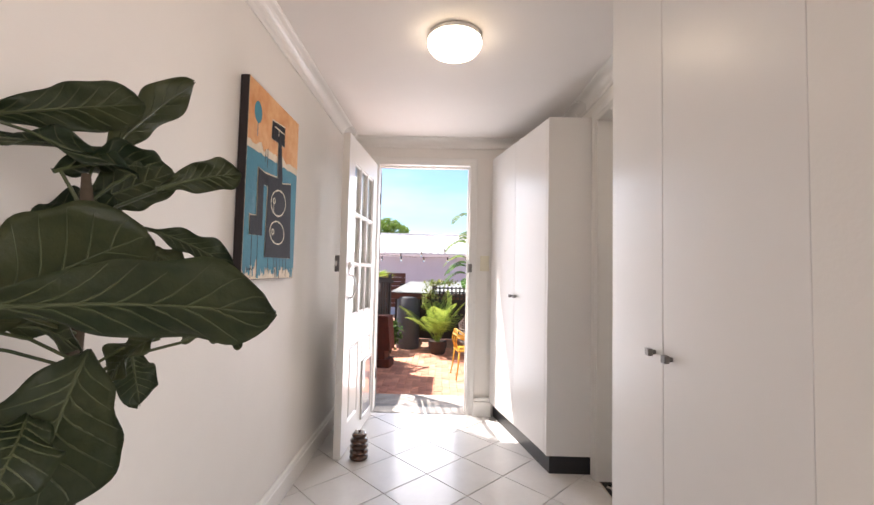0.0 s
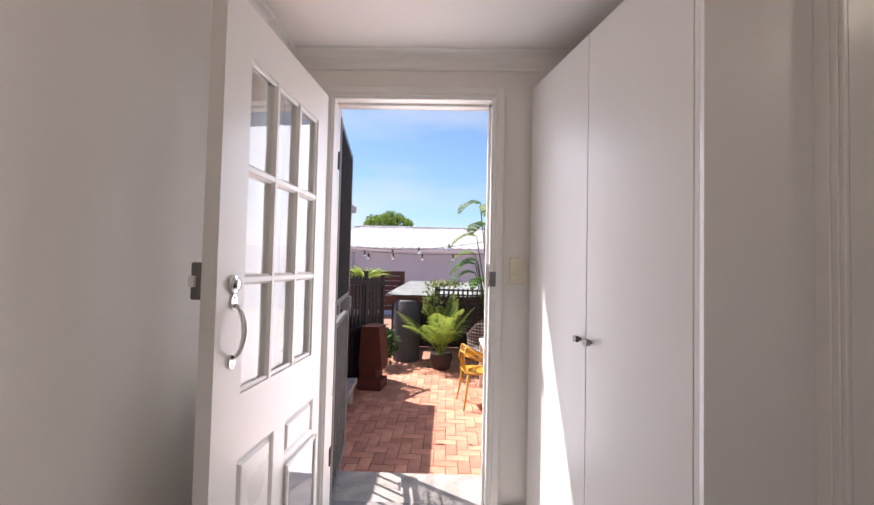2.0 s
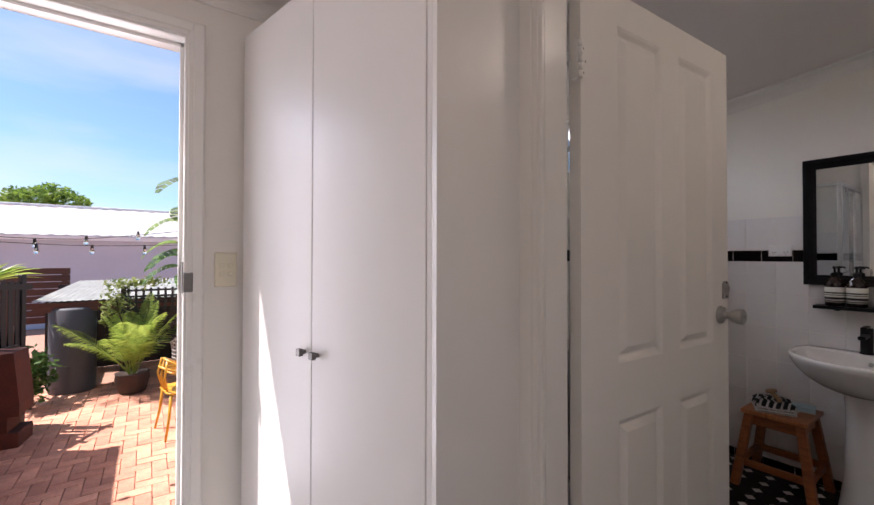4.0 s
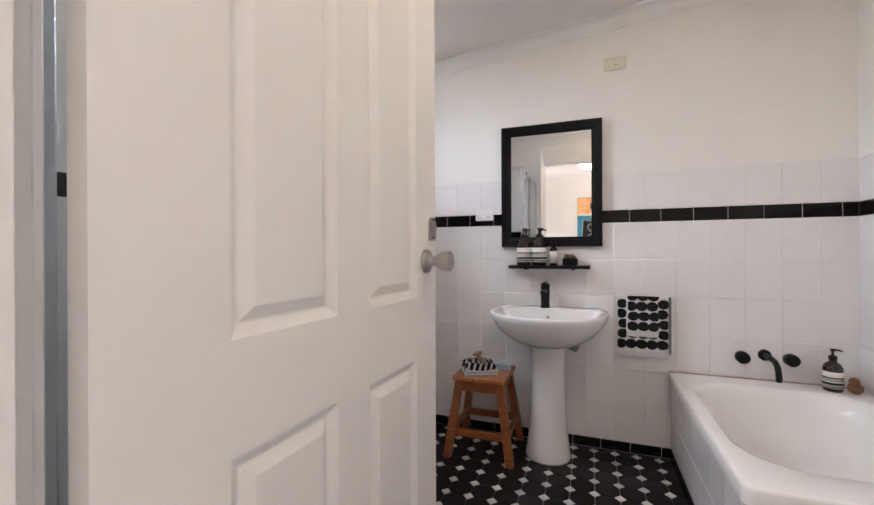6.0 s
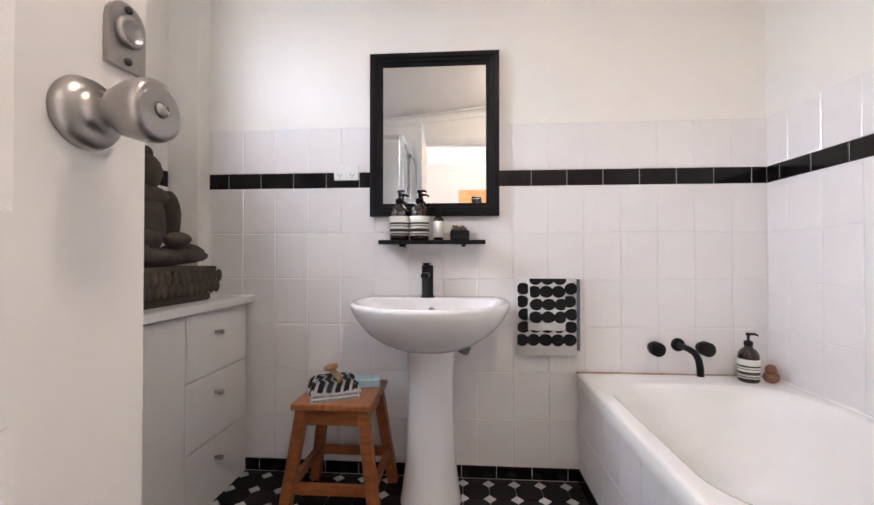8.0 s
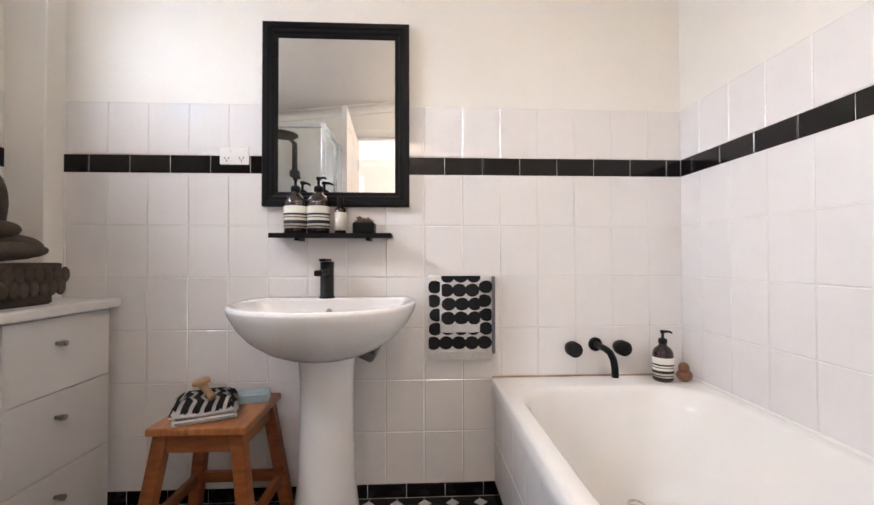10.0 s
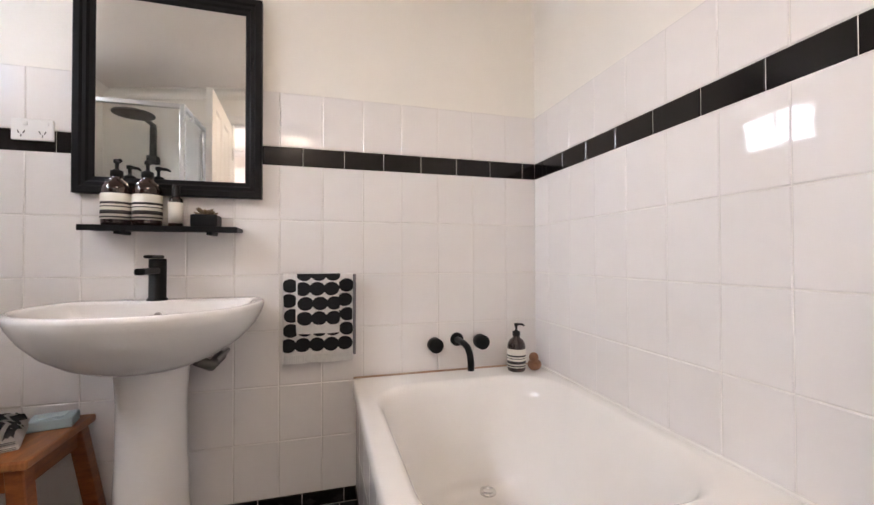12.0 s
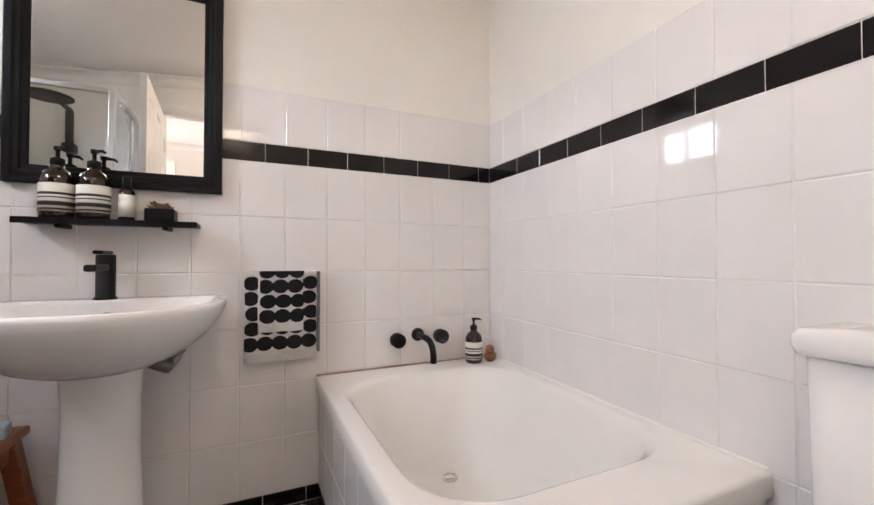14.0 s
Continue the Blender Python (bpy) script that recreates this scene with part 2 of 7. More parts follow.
M_CUSHION = mat("white_cushion", (0.72, 0.70, 0.67), 0.9, vary=0.06, scale=12, bump=0.3, bscale=200)
M_BULB = glass("clear_bulb_glass", (0.95, 0.95, 0.9), 0.05)
M_POT = mat("dark_clay_pot", (0.05, 0.03, 0.022), 0.7, vary=0.4, scale=8, bump=0.3)
M_WIRE = mat("black_wire", (0.015, 0.015, 0.015), 0.5)
M_DUCK = mat("brown_rubber", (0.20, 0.085, 0.035), 0.5, vary=0.2, scale=15)
M_SUCC = mat("dusty_succulent", (0.20, 0.14, 0.075), 0.6, vary=0.4, scale=20)
M_BLONDBRICK = mat("blond_brick_wall", (0.60, 0.36, 0.19), 0.85, vary=0.25, scale=4, bump=0.3)
M_MESH = mat("fly_mesh", (0.04, 0.04, 0.042), 0.7)


def translucent(m, amount):
    """Let thin leaves pass part of the light."""
    nt = m.node_tree
    p = nt.nodes["Principled BSDF"]
    t = nt.nodes.new("ShaderNodeBsdfTranslucent")
    x = nt.nodes.new("ShaderNodeMixShader")
    x.inputs[0].default_value = amount
    src = p.inputs["Base Color"].links[0].from_socket
    nt.links.new(src, t.inputs["Color"])
    nt.links.new(p.outputs[0], x.inputs[1])
    nt.links.new(t.outputs[0], x.inputs[2])
    nt.links.new(x.outputs[0], nt.nodes["Material Output"].inputs["Surface"])


for _m in (M_PALM, M_PALMB, M_FOLI, M_VINE):
    translucent(_m, 0.45)

# ---- mesh helpers ----
def box(bm, x0, x1, y0, y1, z0, z1, bevel=0.0, seg=1):
    r = bmesh.ops.create_cube(bm, size=1.0)
    vs = r["verts"]
    for v in vs:
        v.co = Vector((x0 + (v.co.x + 0.5) * (x1 - x0), y0 + (v.co.y + 0.5) * (y1 - y0), z0 + (v.co.z + 0.5) * (z1 - z0)))
    if bevel:
        es = {e for v in vs for e in v.link_edges}
        bmesh.ops.bevel(bm, geom=list(es), offset=bevel, segments=seg, profile=0.5, affect="EDGES")
    return bm


def B(*a, bevel=0.0, seg=1):
    return box(bmesh.new(), *a, bevel=bevel, seg=seg)


def tube(bm, pts, r, n=8, caps=True):
    """A round rod along points; r: one radius or one for each point."""
    pts = [Vector(p) for p in pts]
    rs = r if isinstance(r, (list, tuple)) else [r] * len(pts)
    rings, a = [], None
    for i, p in enumerate(pts):
        d = (pts[min(i + 1, len(pts) - 1)] - pts[max(i - 1, 0)]).normalized()
        if a is None:
            a = d.cross(Vector((0, 0, 1)) if abs(d.z) < 0.9 else Vector((1, 0, 0))).normalized()
        else:
            a = (a - d * a.dot(d)).normalized()
        b = d.cross(a).normalized()
        rings.append([bm.verts.new(p + (a * math.cos(2 * math.pi * k / n) + b * math.sin(2 * math.pi * k / n)) * rs[i]) for k in range(n)])
    for r0, r1 in zip(rings, rings[1:]):
        for k in range(n):
            f = bm.faces.new((r0[k], r0[(k + 1) % n], r1[(k + 1) % n], r1[k]))
            f.smooth = n > 6
    if caps:
        bm.faces.new(rings[0][::-1])
        bm.faces.new(rings[-1])
    return bm


def T(pts, r, n=8):
    return tube(bmesh.new(), pts, r, n)


def lathe(bm, cx, cy, prof, n=24, sx=1.0, sy=1.0, axis="z", base=0.0):
    """A turned shape from (radius, height) pairs."""
    rings = []
    for r, h in prof:
        ring = []
        for k in range(n):
            a = 2 * math.pi * k / n
            u, v = r * math.cos(a) * sx, r * math.sin(a) * sy
            co = (cx + u, cy + v, base + h) if axis == "z" else ((base + h, cx + u, cy + v) if axis == "x" else (cx + u, base + h, cy + v))
            ring.append(bm.verts.new(co))
        rings.append(ring)
    for r0, r1 in zip(rings, rings[1:]):
        for k in range(n):
            f = bm.faces.new((r0[k], r0[(k + 1) % n], r1[(k + 1) % n], r1[k]))
            f.smooth = True
    bm.faces.new(rings[0][::-1])
    bm.faces.new(rings[-1])
    bmesh.ops.recalc_face_normals(bm, faces=bm.faces)
    return bm


def prism(bm, poly, axis, a, b):
    """A polygon drawn in the two other axes, pushed from a to b along axis."""
    def at(p, w):
        return {"x": (w, p[0], p[1]), "y": (p[0], w, p[1]), "z": (p[0], p[1], w)}[axis]
    v0 = [bm.verts.new(at(p, a)) for p in poly]
    v1 = [bm.verts.new(at(p, b)) for p in poly]
    n = len(poly)
    fs = [bm.faces.new(v0[::-1]), bm.faces.new(v1)]
    for i in range(n):
        fs.append(bm.faces.new((v0[i], v0[(i + 1) % n], v1[(i + 1) % n], v1[i])))
    bmesh.ops.recalc_face_normals(bm, faces=bm.faces)
    return bm


def mesh_ob(name, bm, material):
    me = bpy.data.meshes.new(name)
    bm.to_mesh(me)
    bm.free()
    me.materials.append(material)
    return new(name, me)


def part(name, bm, material, parent, label=""):
    ob = mesh_ob(name, bm, material)
    ob.parent = parent
    if label:
        ob["label"] = label
    return ob


def thing(name, label, category, at=(0, 0, 0), rz=0.0, group="", kind=""):
    """An Empty at the base of a thing that carries its parts."""
    ob = new(name)
    ob.empty_display_size = 0.05
    ob.matrix_world = pose(*at, 0, 0, rz)
    return tagged(ob, label, category, group, kind)


def solid(name, bm, material, label, category="", group="", kind="structure"):
    return tagged(mesh_ob(name, bm, material), label, category, group, kind)

# ---- the hall: shell ----
HX0, HX1, BACK, CEIL = -0.71, 0.98, 3.06, 2.265
DX0, DX1, DH = -0.46, 0.30, 2.045          # back door opening
BD0, BD1, BDH = 1.235, 2.035, 2.06         # bathroom door opening along y
BX0, BX1, BY0, BY1 = 1.10, 3.30, 0.41, 2.95  # bathroom
REAR = -3.2

solid("floor", B(HX0 - 0.2, 2.6, REAR - 0.2, 3.31, -0.10, -0.012), M_GROUT, "pale hall subfloor with grey grout between the tiles", "floor")
solid("wall_west", B(HX0 - 0.12, HX0, REAR, 3.31, -0.1, 2.5), M_WALL, "off-white painted hall wall", "wall")


def wall_hole(axis, a, b, lo, hi, z0, z1, h0, h1, hz0, hz1):
    """A wall from a to b thick along axis, lo to hi long, with one opening."""
    bm = bmesh.new()
    def seg(l, h, za, zb):
        if h - l > 1e-4 and zb - za > 1e-4:
            box(bm, *((a, b, l, h) if axis == "x" else (l, h, a, b)), za, zb)
    seg(lo, h0, z0, z1)
    seg(h1, hi, z0, z1)
    seg(h0, h1, z0, hz0)
    seg(h0, h1, hz1, z1)
    return bm


solid("wall_back", wall_hole("y", BACK, 3.185, HX0, 1.10, -0.7, 2.6, DX0 - 0.03, DX1 + 0.03, -0.1, DH + 0.03), M_WALL, "off-white end wall around the open back door", "wall")
solid("wall_east", wall_hole("x", HX1, BX0, 1.20, BACK, -0.1, 2.7, BD0 - 0.02, BD1 + 0.055, -0.1, BDH + 0.02), M_WALL, "off-white wall between hall and bathroom", "wall")
# opening cut out of view so the added side lamp reaches the hall
solid("wall_east_near", wall_hole("x", 0.711, 0.88, REAR, 0.4005, -0.1, 2.5, -2.5, 0.23, 0.0, 2.1), M_WALL, "warm off-white painted wall beside the wardrobe", "wall")
solid("wall_wardrobe_end", B(0.88, 1.0, 0.24, 0.36, -0.1, 2.5), M_WALL, "plain painted wall", "wall")
# unseen walls, added to close the rear room round the fill lamps
solid("wall_rear", wall_hole("y", REAR, REAR + 0.12, HX0, 2.6, -0.1, 2.5, -0.6, 1.4, 0.6, 2.1), M_WALL, "unseen rear wall with an opening added for fill light", "wall")
solid("wall_rear_side", wall_hole("x", 2.40, 2.5, REAR, 0.3, -0.1, 2.5, -2.3, -0.2, 0.7, 2.1), M_WALL, "unseen side wall with an opening added for fill light", "wall")
solid("wall_rear_return", B(1.0, 2.5, 0.24, 0.29, -0.1, 2.5), M_WALL, "unseen return wall closing the added rear room", "wall")
bm = B(HX0 - 0.1, HX1 + 0.06, REAR, 3.19, CEIL, CEIL + 0.05)
box(bm, HX1 + 0.06, 2.6, REAR, 0.30, CEIL, CEIL + 0.05)
solid("ceiling", bm, M_CEIL, "smooth white painted hall ceiling", "ceiling")


def cornice(name, axis, wall, side, lo, hi, z, h=0.075, d=0.075):
    """A coved cornice along a wall."""
    prof = [(0, 0), (0, -h), (0.006, -h), (0.012, -h + 0.012)]
    for k in range(1, 6):
        a = math.pi / 2 * k / 6
        prof.append((0.012 + (d - 0.024) * (1 - math.cos(a)), -h + 0.012 + (h - 0.024) * math.sin(a)))
    prof += [(d - 0.008, -0.010), (d, -0.006), (d, 0)]
    bm = bmesh.new()
    poly = [(wall + side * u, z + v) for u, v in prof]
    if axis == "x":
        prism(bm, poly, "y", lo, hi)
    else:
        prism(bm, poly, "x", lo, hi)
    return solid(name, bm, M_TRIM, "white coved plaster cornice", "cornice")


cornice("cornice_west", "x", HX0, 1, REAR + 0.1, BACK, CEIL)
cornice("cornice_back", "y", BACK, -1, HX0, HX1, CEIL)
cornice("cornice_east", "x", HX1, -1, 1.21, BACK, CEIL)


def skirting(name, axis, wall, side, lo, hi, h=0.13, d=0.018):
    prof = [(0, 0), (d, 0), (d, h - 0.035), (d - 0.004, h - 0.03), (d - 0.006, h - 0.012), (d - 0.012, h), (0, h)]
    poly = [(wall + side * u, v - 0.008) for u, v in prof]
    return solid(name, prism(bmesh.new(), poly, "y" if axis == "x" else "x", lo, hi), M_TRIM, "white moulded timber skirting board", "baseboard")


skirting("baseboard_west", "x", HX0, 1, REAR + 0.1, BACK)
skirting("baseboard_back_left", "y", BACK, -1, HX0, DX0 - 0.075)
skirting("baseboard_east", "x", 0.711, -1, 0.235, 0.39)
# plinth block beside the back door
_pl = thing("plinth_block", "white moulded timber plinth beside the back door", "plinth", (0, 0, 0), kind="structure")
part("block", B(DX1 + 0.055, 0.50, BACK - 0.05, BACK, -0.008, 0.115, bevel=0.004), M_TRIM, _pl)
part("cap", B(DX1 + 0.06, 0.50, BACK - 0.042, BACK, 0.115, 0.145, bevel=0.008, seg=2), M_TRIM, _pl)


def architrave(name, plane, side, axis, o0, o1, top, w=0.062, d=0.02, z0=0.0, label="white moulded timber door architrave"):
    """A three-sided moulded frame round a door opening."""
    th = thing(name, label, "door frame", kind="structure")
    steps = [(0.0, w, 0.0, d * 0.55), (0.010, w, d * 0.55, d * 0.8), (0.026, w - 0.004, d * 0.8, d)]
    for nm, sgn, e in (("architrave_left", -1, o0), ("architrave_right", 1, o1)):
        bm = bmesh.new()
        for u0, u1, a, b in steps:
            x0, x1 = sorted((e + sgn * u0, e + sgn * u1))
            p0, p1 = sorted((plane + side * a, plane + side * b))
            box(bm, *((x0, x1, p0, p1) if axis == "y" else (p0, p1, x0, x1)), z0, top + u1, bevel=0.002)
        part(nm, bm, M_TRIM, th)
    bm = bmesh.new()
    for u0, u1, a, b in steps:
        p0, p1 = sorted((plane + side * a, plane + side * b))
        box(bm, *((o0 - u0 + 0.0005, o1 + u0 - 0.0005, p0, p1) if axis == "y" else (p0, p1, o0 - u0 + 0.0005, o1 + u0 - 0.0005)), top + u0, top + u1, bevel=0.002)
    part("architrave_head", bm, M_TRIM, th)
    return th


_a = architrave("door_frame_back", BACK, -1, "y", DX0, DX1, DH)
part("jamb_left", B(DX0 - 0.03, DX0, BACK, 3.185, -0.02, DH + 0.03), M_TRIM, _a)
part("jamb_right", B(DX1, DX1 + 0.03, BACK, 3.185, -0.02, DH + 0.03), M_TRIM, _a)
part("jamb_head", B(DX0, DX1, BACK, 3.185, DH, DH + 0.03), M_TRIM, _a)
part("door_stop_right", B(DX1 - 0.012, DX1, BACK + 0.045, BACK + 0.085, 0, DH - 0.012), M_TRIM, _a)
part("door_stop_head", B(DX0, DX1 - 0.012, BACK + 0.045, BACK + 0.085, DH - 0.012, DH), M_TRIM, _a)
part("strike_plate", B(DX1 - 0.004, DX1 + 0.002, BACK - 0.002, BACK + 0.04, 1.15, 1.26), M_PEWTER, _a, "metal lock strike plate")
part("strike_box", B(DX1 - 0.002, DX1 + 0.028, BACK - 0.028, BACK - 0.018, 1.155, 1.225, bevel=0.003), M_PEWTER, _a, "metal rim lock keeper")
solid("door_sill", B(DX0 - 0.03, DX1 + 0.03, BACK - 0.01, 3.20, -0.06, 0.004, bevel=0.004), M_CONC, "worn grey concrete door sill", "sill")

_b = architrave("door_frame_bath", HX1, -1, "x", BD0, BD1, BDH, w=0.07)
part("jamb_far", B(HX1, 1.064, BD1, BD1 + 0.055, 0, BDH + 0.02), M_TRIM, _b)
part("jamb_near", B(HX1, BX0, BD0 - 0.02, BD0, 0, BDH + 0.02), M_TRIM, _b)
part("jamb_head", B(HX1, 1.064, BD0, BD1, BDH, BDH + 0.02), M_TRIM, _b)
_b2 = architrave("door_frame_bath_inside", BX0, 1, "x", BD0, BD1 + 0.055, BDH, w=0.06)


# ---- wardrobe and wedge cupboard ----
def knob_square(parent, loc, n, label="small square brushed metal knob"):
    """A square knob that stands out along n."""
    n = Vector(n)
    side = Vector((0, 0, 1)).cross(n)
    bm = bmesh.new()
    for s, l0, l1 in ((0.006, 0.0, 0.014), (0.0105, 0.012, 0.026)):
        b = bmesh.new()
        box(b, -s, s, l0, l1, -s, s, bevel=0.0015)
        b.transform(Matrix.Translation(loc) @ Matrix((( -side.x, n.x, 0, 0), (-side.y, n.y, 0, 0), (0, 0, 1, 0), (0, 0, 0, 1))))
        me = bpy.data.meshes.new("tmp")
        b.to_mesh(me)
        b.free()
        bm.from_mesh(me)
        bpy.data.meshes.remove(me)
    bmesh.ops.recalc_face_normals(bm, faces=bm.faces)
    part("handle", bm, M_PEWTER, parent, label)


wardrobe = thing("wardrobe", "tall white laminate two-door built-in wardrobe", "wardrobe", (0, 0, 0))
part("body", B(0.732, 1.30, 0.4015, 1.212, 0.0, CEIL - 0.002), M_LAMINATE, wardrobe)
_d = part("door", B(0.712, 0.730, 0.872, 1.212, 0.09, CEIL - 0.004, bevel=0.0015), M_LAMINATE, wardrobe)
knob_square(_d, (0.712, 0.912, 0.934), (-1, 0, 0))
_d = part("door", B(0.712, 0.730, 0.403, 0.869, 0.09, CEIL - 0.004, bevel=0.0015), M_LAMINATE, wardrobe)
knob_square(_d, (0.712, 0.826, 0.930), (-1, 0, 0))
part("kick", B(0.800, 0.746, 0.405, 1.208, 0.0, 0.088), M_DARK, wardrobe)

# wedge-shaped cupboard: shallow by the back door, deeper by the bathroom door
WA, WB, WZ0, WZ1 = Vector((0.705, 2.118)), Vector((0.487, 3.035)), 0.105, 2.10
wedge = thing("cupboard", "tall white laminate wedge-shaped two-door cupboard on black kick", "cupboard")
_dir = (WB - WA).normalized()
_nor = Vector((-_dir.y, _dir.x))
if _nor.x > 0:
    _nor = -_nor
_in = -_nor * 0.019
part("body", prism(bmesh.new(), [(WA + _in)[:], (WB + _in)[:], (0.977, WB.y), (0.977, WA.y)], "z", WZ0, WZ1), M_LAMINATE, wedge)


def slab_along(p, q, th, z0, z1, bevel=0.0015):
    d = (q - p)
    bm = B(0, d.length, -th, 0, z0, z1, bevel=bevel)
    bm.transform(Matrix.Translation((p.x, p.y, 0)) @ Matrix.Rotation(math.atan2(d.y, d.x), 4, "Z"))
    return bm


_mid = WA.lerp(WB, 0.505)
_fa, _fb = WA + _dir * 0.018, WB
for p, q in ((_fa, _mid - _dir * 0.0015), (_mid + _dir * 0.0015, _fb)):
    _dd = part("door", slab_along(p, q, 0.018, WZ0 + 0.002, WZ1 - 0.001), M_LAMINATE, wedge)
    bm_k = _mid + (_dir * 0.034 if p is not _fa else -_dir * 0.034)
    knob_square(_dd, (bm_k.x, bm_k.y, 0.995), (_nor.x, _nor.y, 0))
part("end_panel", prism(bmesh.new(), [(WA.x, WA.y - 0.001), (0.978, WA.y - 0.001), (0.978, WA.y - 0.018), (WA.x, WA.y - 0.018)], "z", WZ0, WZ1), M_LAMINATE, wedge)
part("end_strip", slab_along(WA - _dir * 0.001, WA + _dir * 0.016, 0.018, WZ0, WZ1), M_LAMINATE, wedge)
part("kick", prism(bmesh.new(), [(WA.x + 0.022, WA.y - 0.004), (WB.x + 0.03, WB.y), (0.976, WB.y), (0.976, WA.y - 0.004)], "z", -0.008, WZ0 - 0.001), M_DARK, wedge)


# ---- doors ----
def raised_panel(bm, x0, x1, z0, z1, y, depth=0.012, m=0.042):
    """A recessed moulding and a raised field on a face at y that looks towards -y; built as nested sloped rings."""
    rings = [(0.0, 0.0), (0.002, 0.0012), (0.007, depth * 0.32), (0.013, depth * 0.75), (0.017, depth * 0.96), (0.0205, depth), (m - 0.003, 0.0022), (m - 0.001, 0.0011), (m + 0.002, 0.0008)]
    vs = []
    for u, d in rings:
        vs.append([bm.verts.new((x, y + d, z)) for x, z in ((x0 + u, z0 + u), (x1 - u, z0 + u), (x1 - u, z1 - u), (x0 + u, z1 - u))])
    for a, b in zip(vs, vs[1:]):
        for k in range(4):
            bm.faces.new((a[k], a[(k + 1) % 4], b[(k + 1) % 4], b[k]))
    bm.faces.new(vs[-1])


def panel_skin(x0, x1, z0, z1, holes, y):
    """A flat skin at y, with rectangular holes for panels, from a grid of quads."""
    bm = bmesh.new()
    xs = sorted({x0, x1, *(h[0] for h in holes), *(h[1] for h in holes)})
    zs = sorted({z0, z1, *(h[2] for h in holes), *(h[3] for h in holes)})
    for xa, xb in zip(xs, xs[1:]):
        for za, zb in zip(zs, zs[1:]):
            cx, cz = (xa + xb) / 2, (za + zb) / 2
            if any(h[0] < cx < h[1] and h[2] < cz < h[3] for h in holes):
                continue
            bm.faces.new([bm.verts.new(c) for c in ((xa, y, za), (xb, y, za), (xb, y, zb), (xa, y, zb))])
    bmesh.ops.remove_doubles(bm, verts=bm.verts, dist=1e-5)
    return bm


# bathroom door, swung fully into the bathroom; its panelled face looks south
bath_door = thing("door_bath", "open white four-panel interior door, warm white paint", "door", (1.115, 2.030, 0.008), rz=-3.14, kind="structure")
LW, LH, LT = 0.824, 2.018, 0.036
_holes = [(0.158, 0.385, 0.974, 1.925), (0.487, 0.707, 0.974, 1.925), (0.158, 0.385, 0.20, 0.815), (0.487, 0.707, 0.20, 0.815)]
bm = panel_skin(0, LW, 0, LH, _holes, 0.0)
for h in _holes:
    raised_panel(bm, *h, 0.0)
for f in [((0, LT, 0), (0, LT, LH), (LW, LT, LH), (LW, LT, 0)), ((0, 0, 0), (0, 0, LH), (0, LT, LH), (0, LT, 0)), ((LW, 0, 0), (LW, LT, 0), (LW, LT, LH), (LW, 0, LH)), ((0, 0, LH), (LW, 0, LH), (LW, LT, LH), (0, LT, LH)), ((0, 0, 0), (0, LT, 0), (LW, LT, 0), (LW, 0, 0))]:
    bm.faces.new([bm.verts.new(c) for c in f])
bmesh.ops.remove_doubles(bm, verts=bm.verts, dist=1e-5)
bmesh.ops.recalc_face_normals(bm, faces=bm.faces)
part("leaf", bm, M_DOORP, bath_door)
_k = part("door_knob", lathe(bmesh.new(), 0.760, 1.066, [(0.031, 0.0), (0.032, -0.003), (0.029, -0.010), (0.020, -0.014), (0.0135, -0.016), (0.0125, -0.028), (0.015, -0.033), (0.021, -0.040), (0.0260, -0.056), (0.0270, -0.068), (0.0255, -0.073), (0.021, -0.075)], 28, axis="y"), M_NICKEL, bath_door, "brushed nickel round door knob")
part("knob_button", lathe(bmesh.new(), 0.760, 1.066, [(0.007, -0.075), (0.006, -0.078), (0.002, -0.079)], 14, axis="y"), M_NICKEL, _k)
_k = part("lock_plate", prism(bmesh.new(), [(0.797 + 0.0205 * math.cos(a), 1.166 + 0.0205 * math.sin(a)) for a in [math.pi * i / 8 for i in range(9)]] + [(0.7765, 1.122), (0.8175, 1.122)], "y", -0.006, -0.0005), M_NICKEL, bath_door, "polished privacy lock plate with round top")
part("lock_disc", lathe(bmesh.new(), 0.797, 1.158, [(0.015, -0.006), (0.015, -0.011), (0.011, -0.013), (0.011, -0.009), (0.004, -0.009)], 20, axis="y"), M_NICKEL, _k)
for z in (1.180, 1.130):
    part("screw", lathe(bmesh.new(), 0.797, z, [(0.004, -0.006), (0.0035, -0.0085), (0.001, -0.009)], 8, axis="y"), M_PLASDARK, _k)
for z in (0.22, 1.735):
    _h = part("hinge", B(-0.016, -0.0005, -0.0015, LT * 0.5, z, z + 0.10), M_TRIM, bath_door, "painted butt hinge")
    part("hinge_leaf", B(0.0, 0.026, -0.0018, -0.0002, z, z + 0.10), M_TRIM, _h)
    for k in range(5):
        part("hinge_knuckle", T([(-0.008, -0.006, z + 0.0205 * k), (-0.008, -0.006, z + 0.0205 * k + 0.018)], 0.006, 10), M_TRIM, _h)
    for k in range(3):
        part("screw", lathe(bmesh.new(), 0.009 + 0.008 * (k % 2), z + 0.018 + 0.032 * k, [(0.0032, -0.0018), (0.0028, -0.0026), (0.0008, -0.0026)], 8, axis="y"), M_NICKEL, _h)

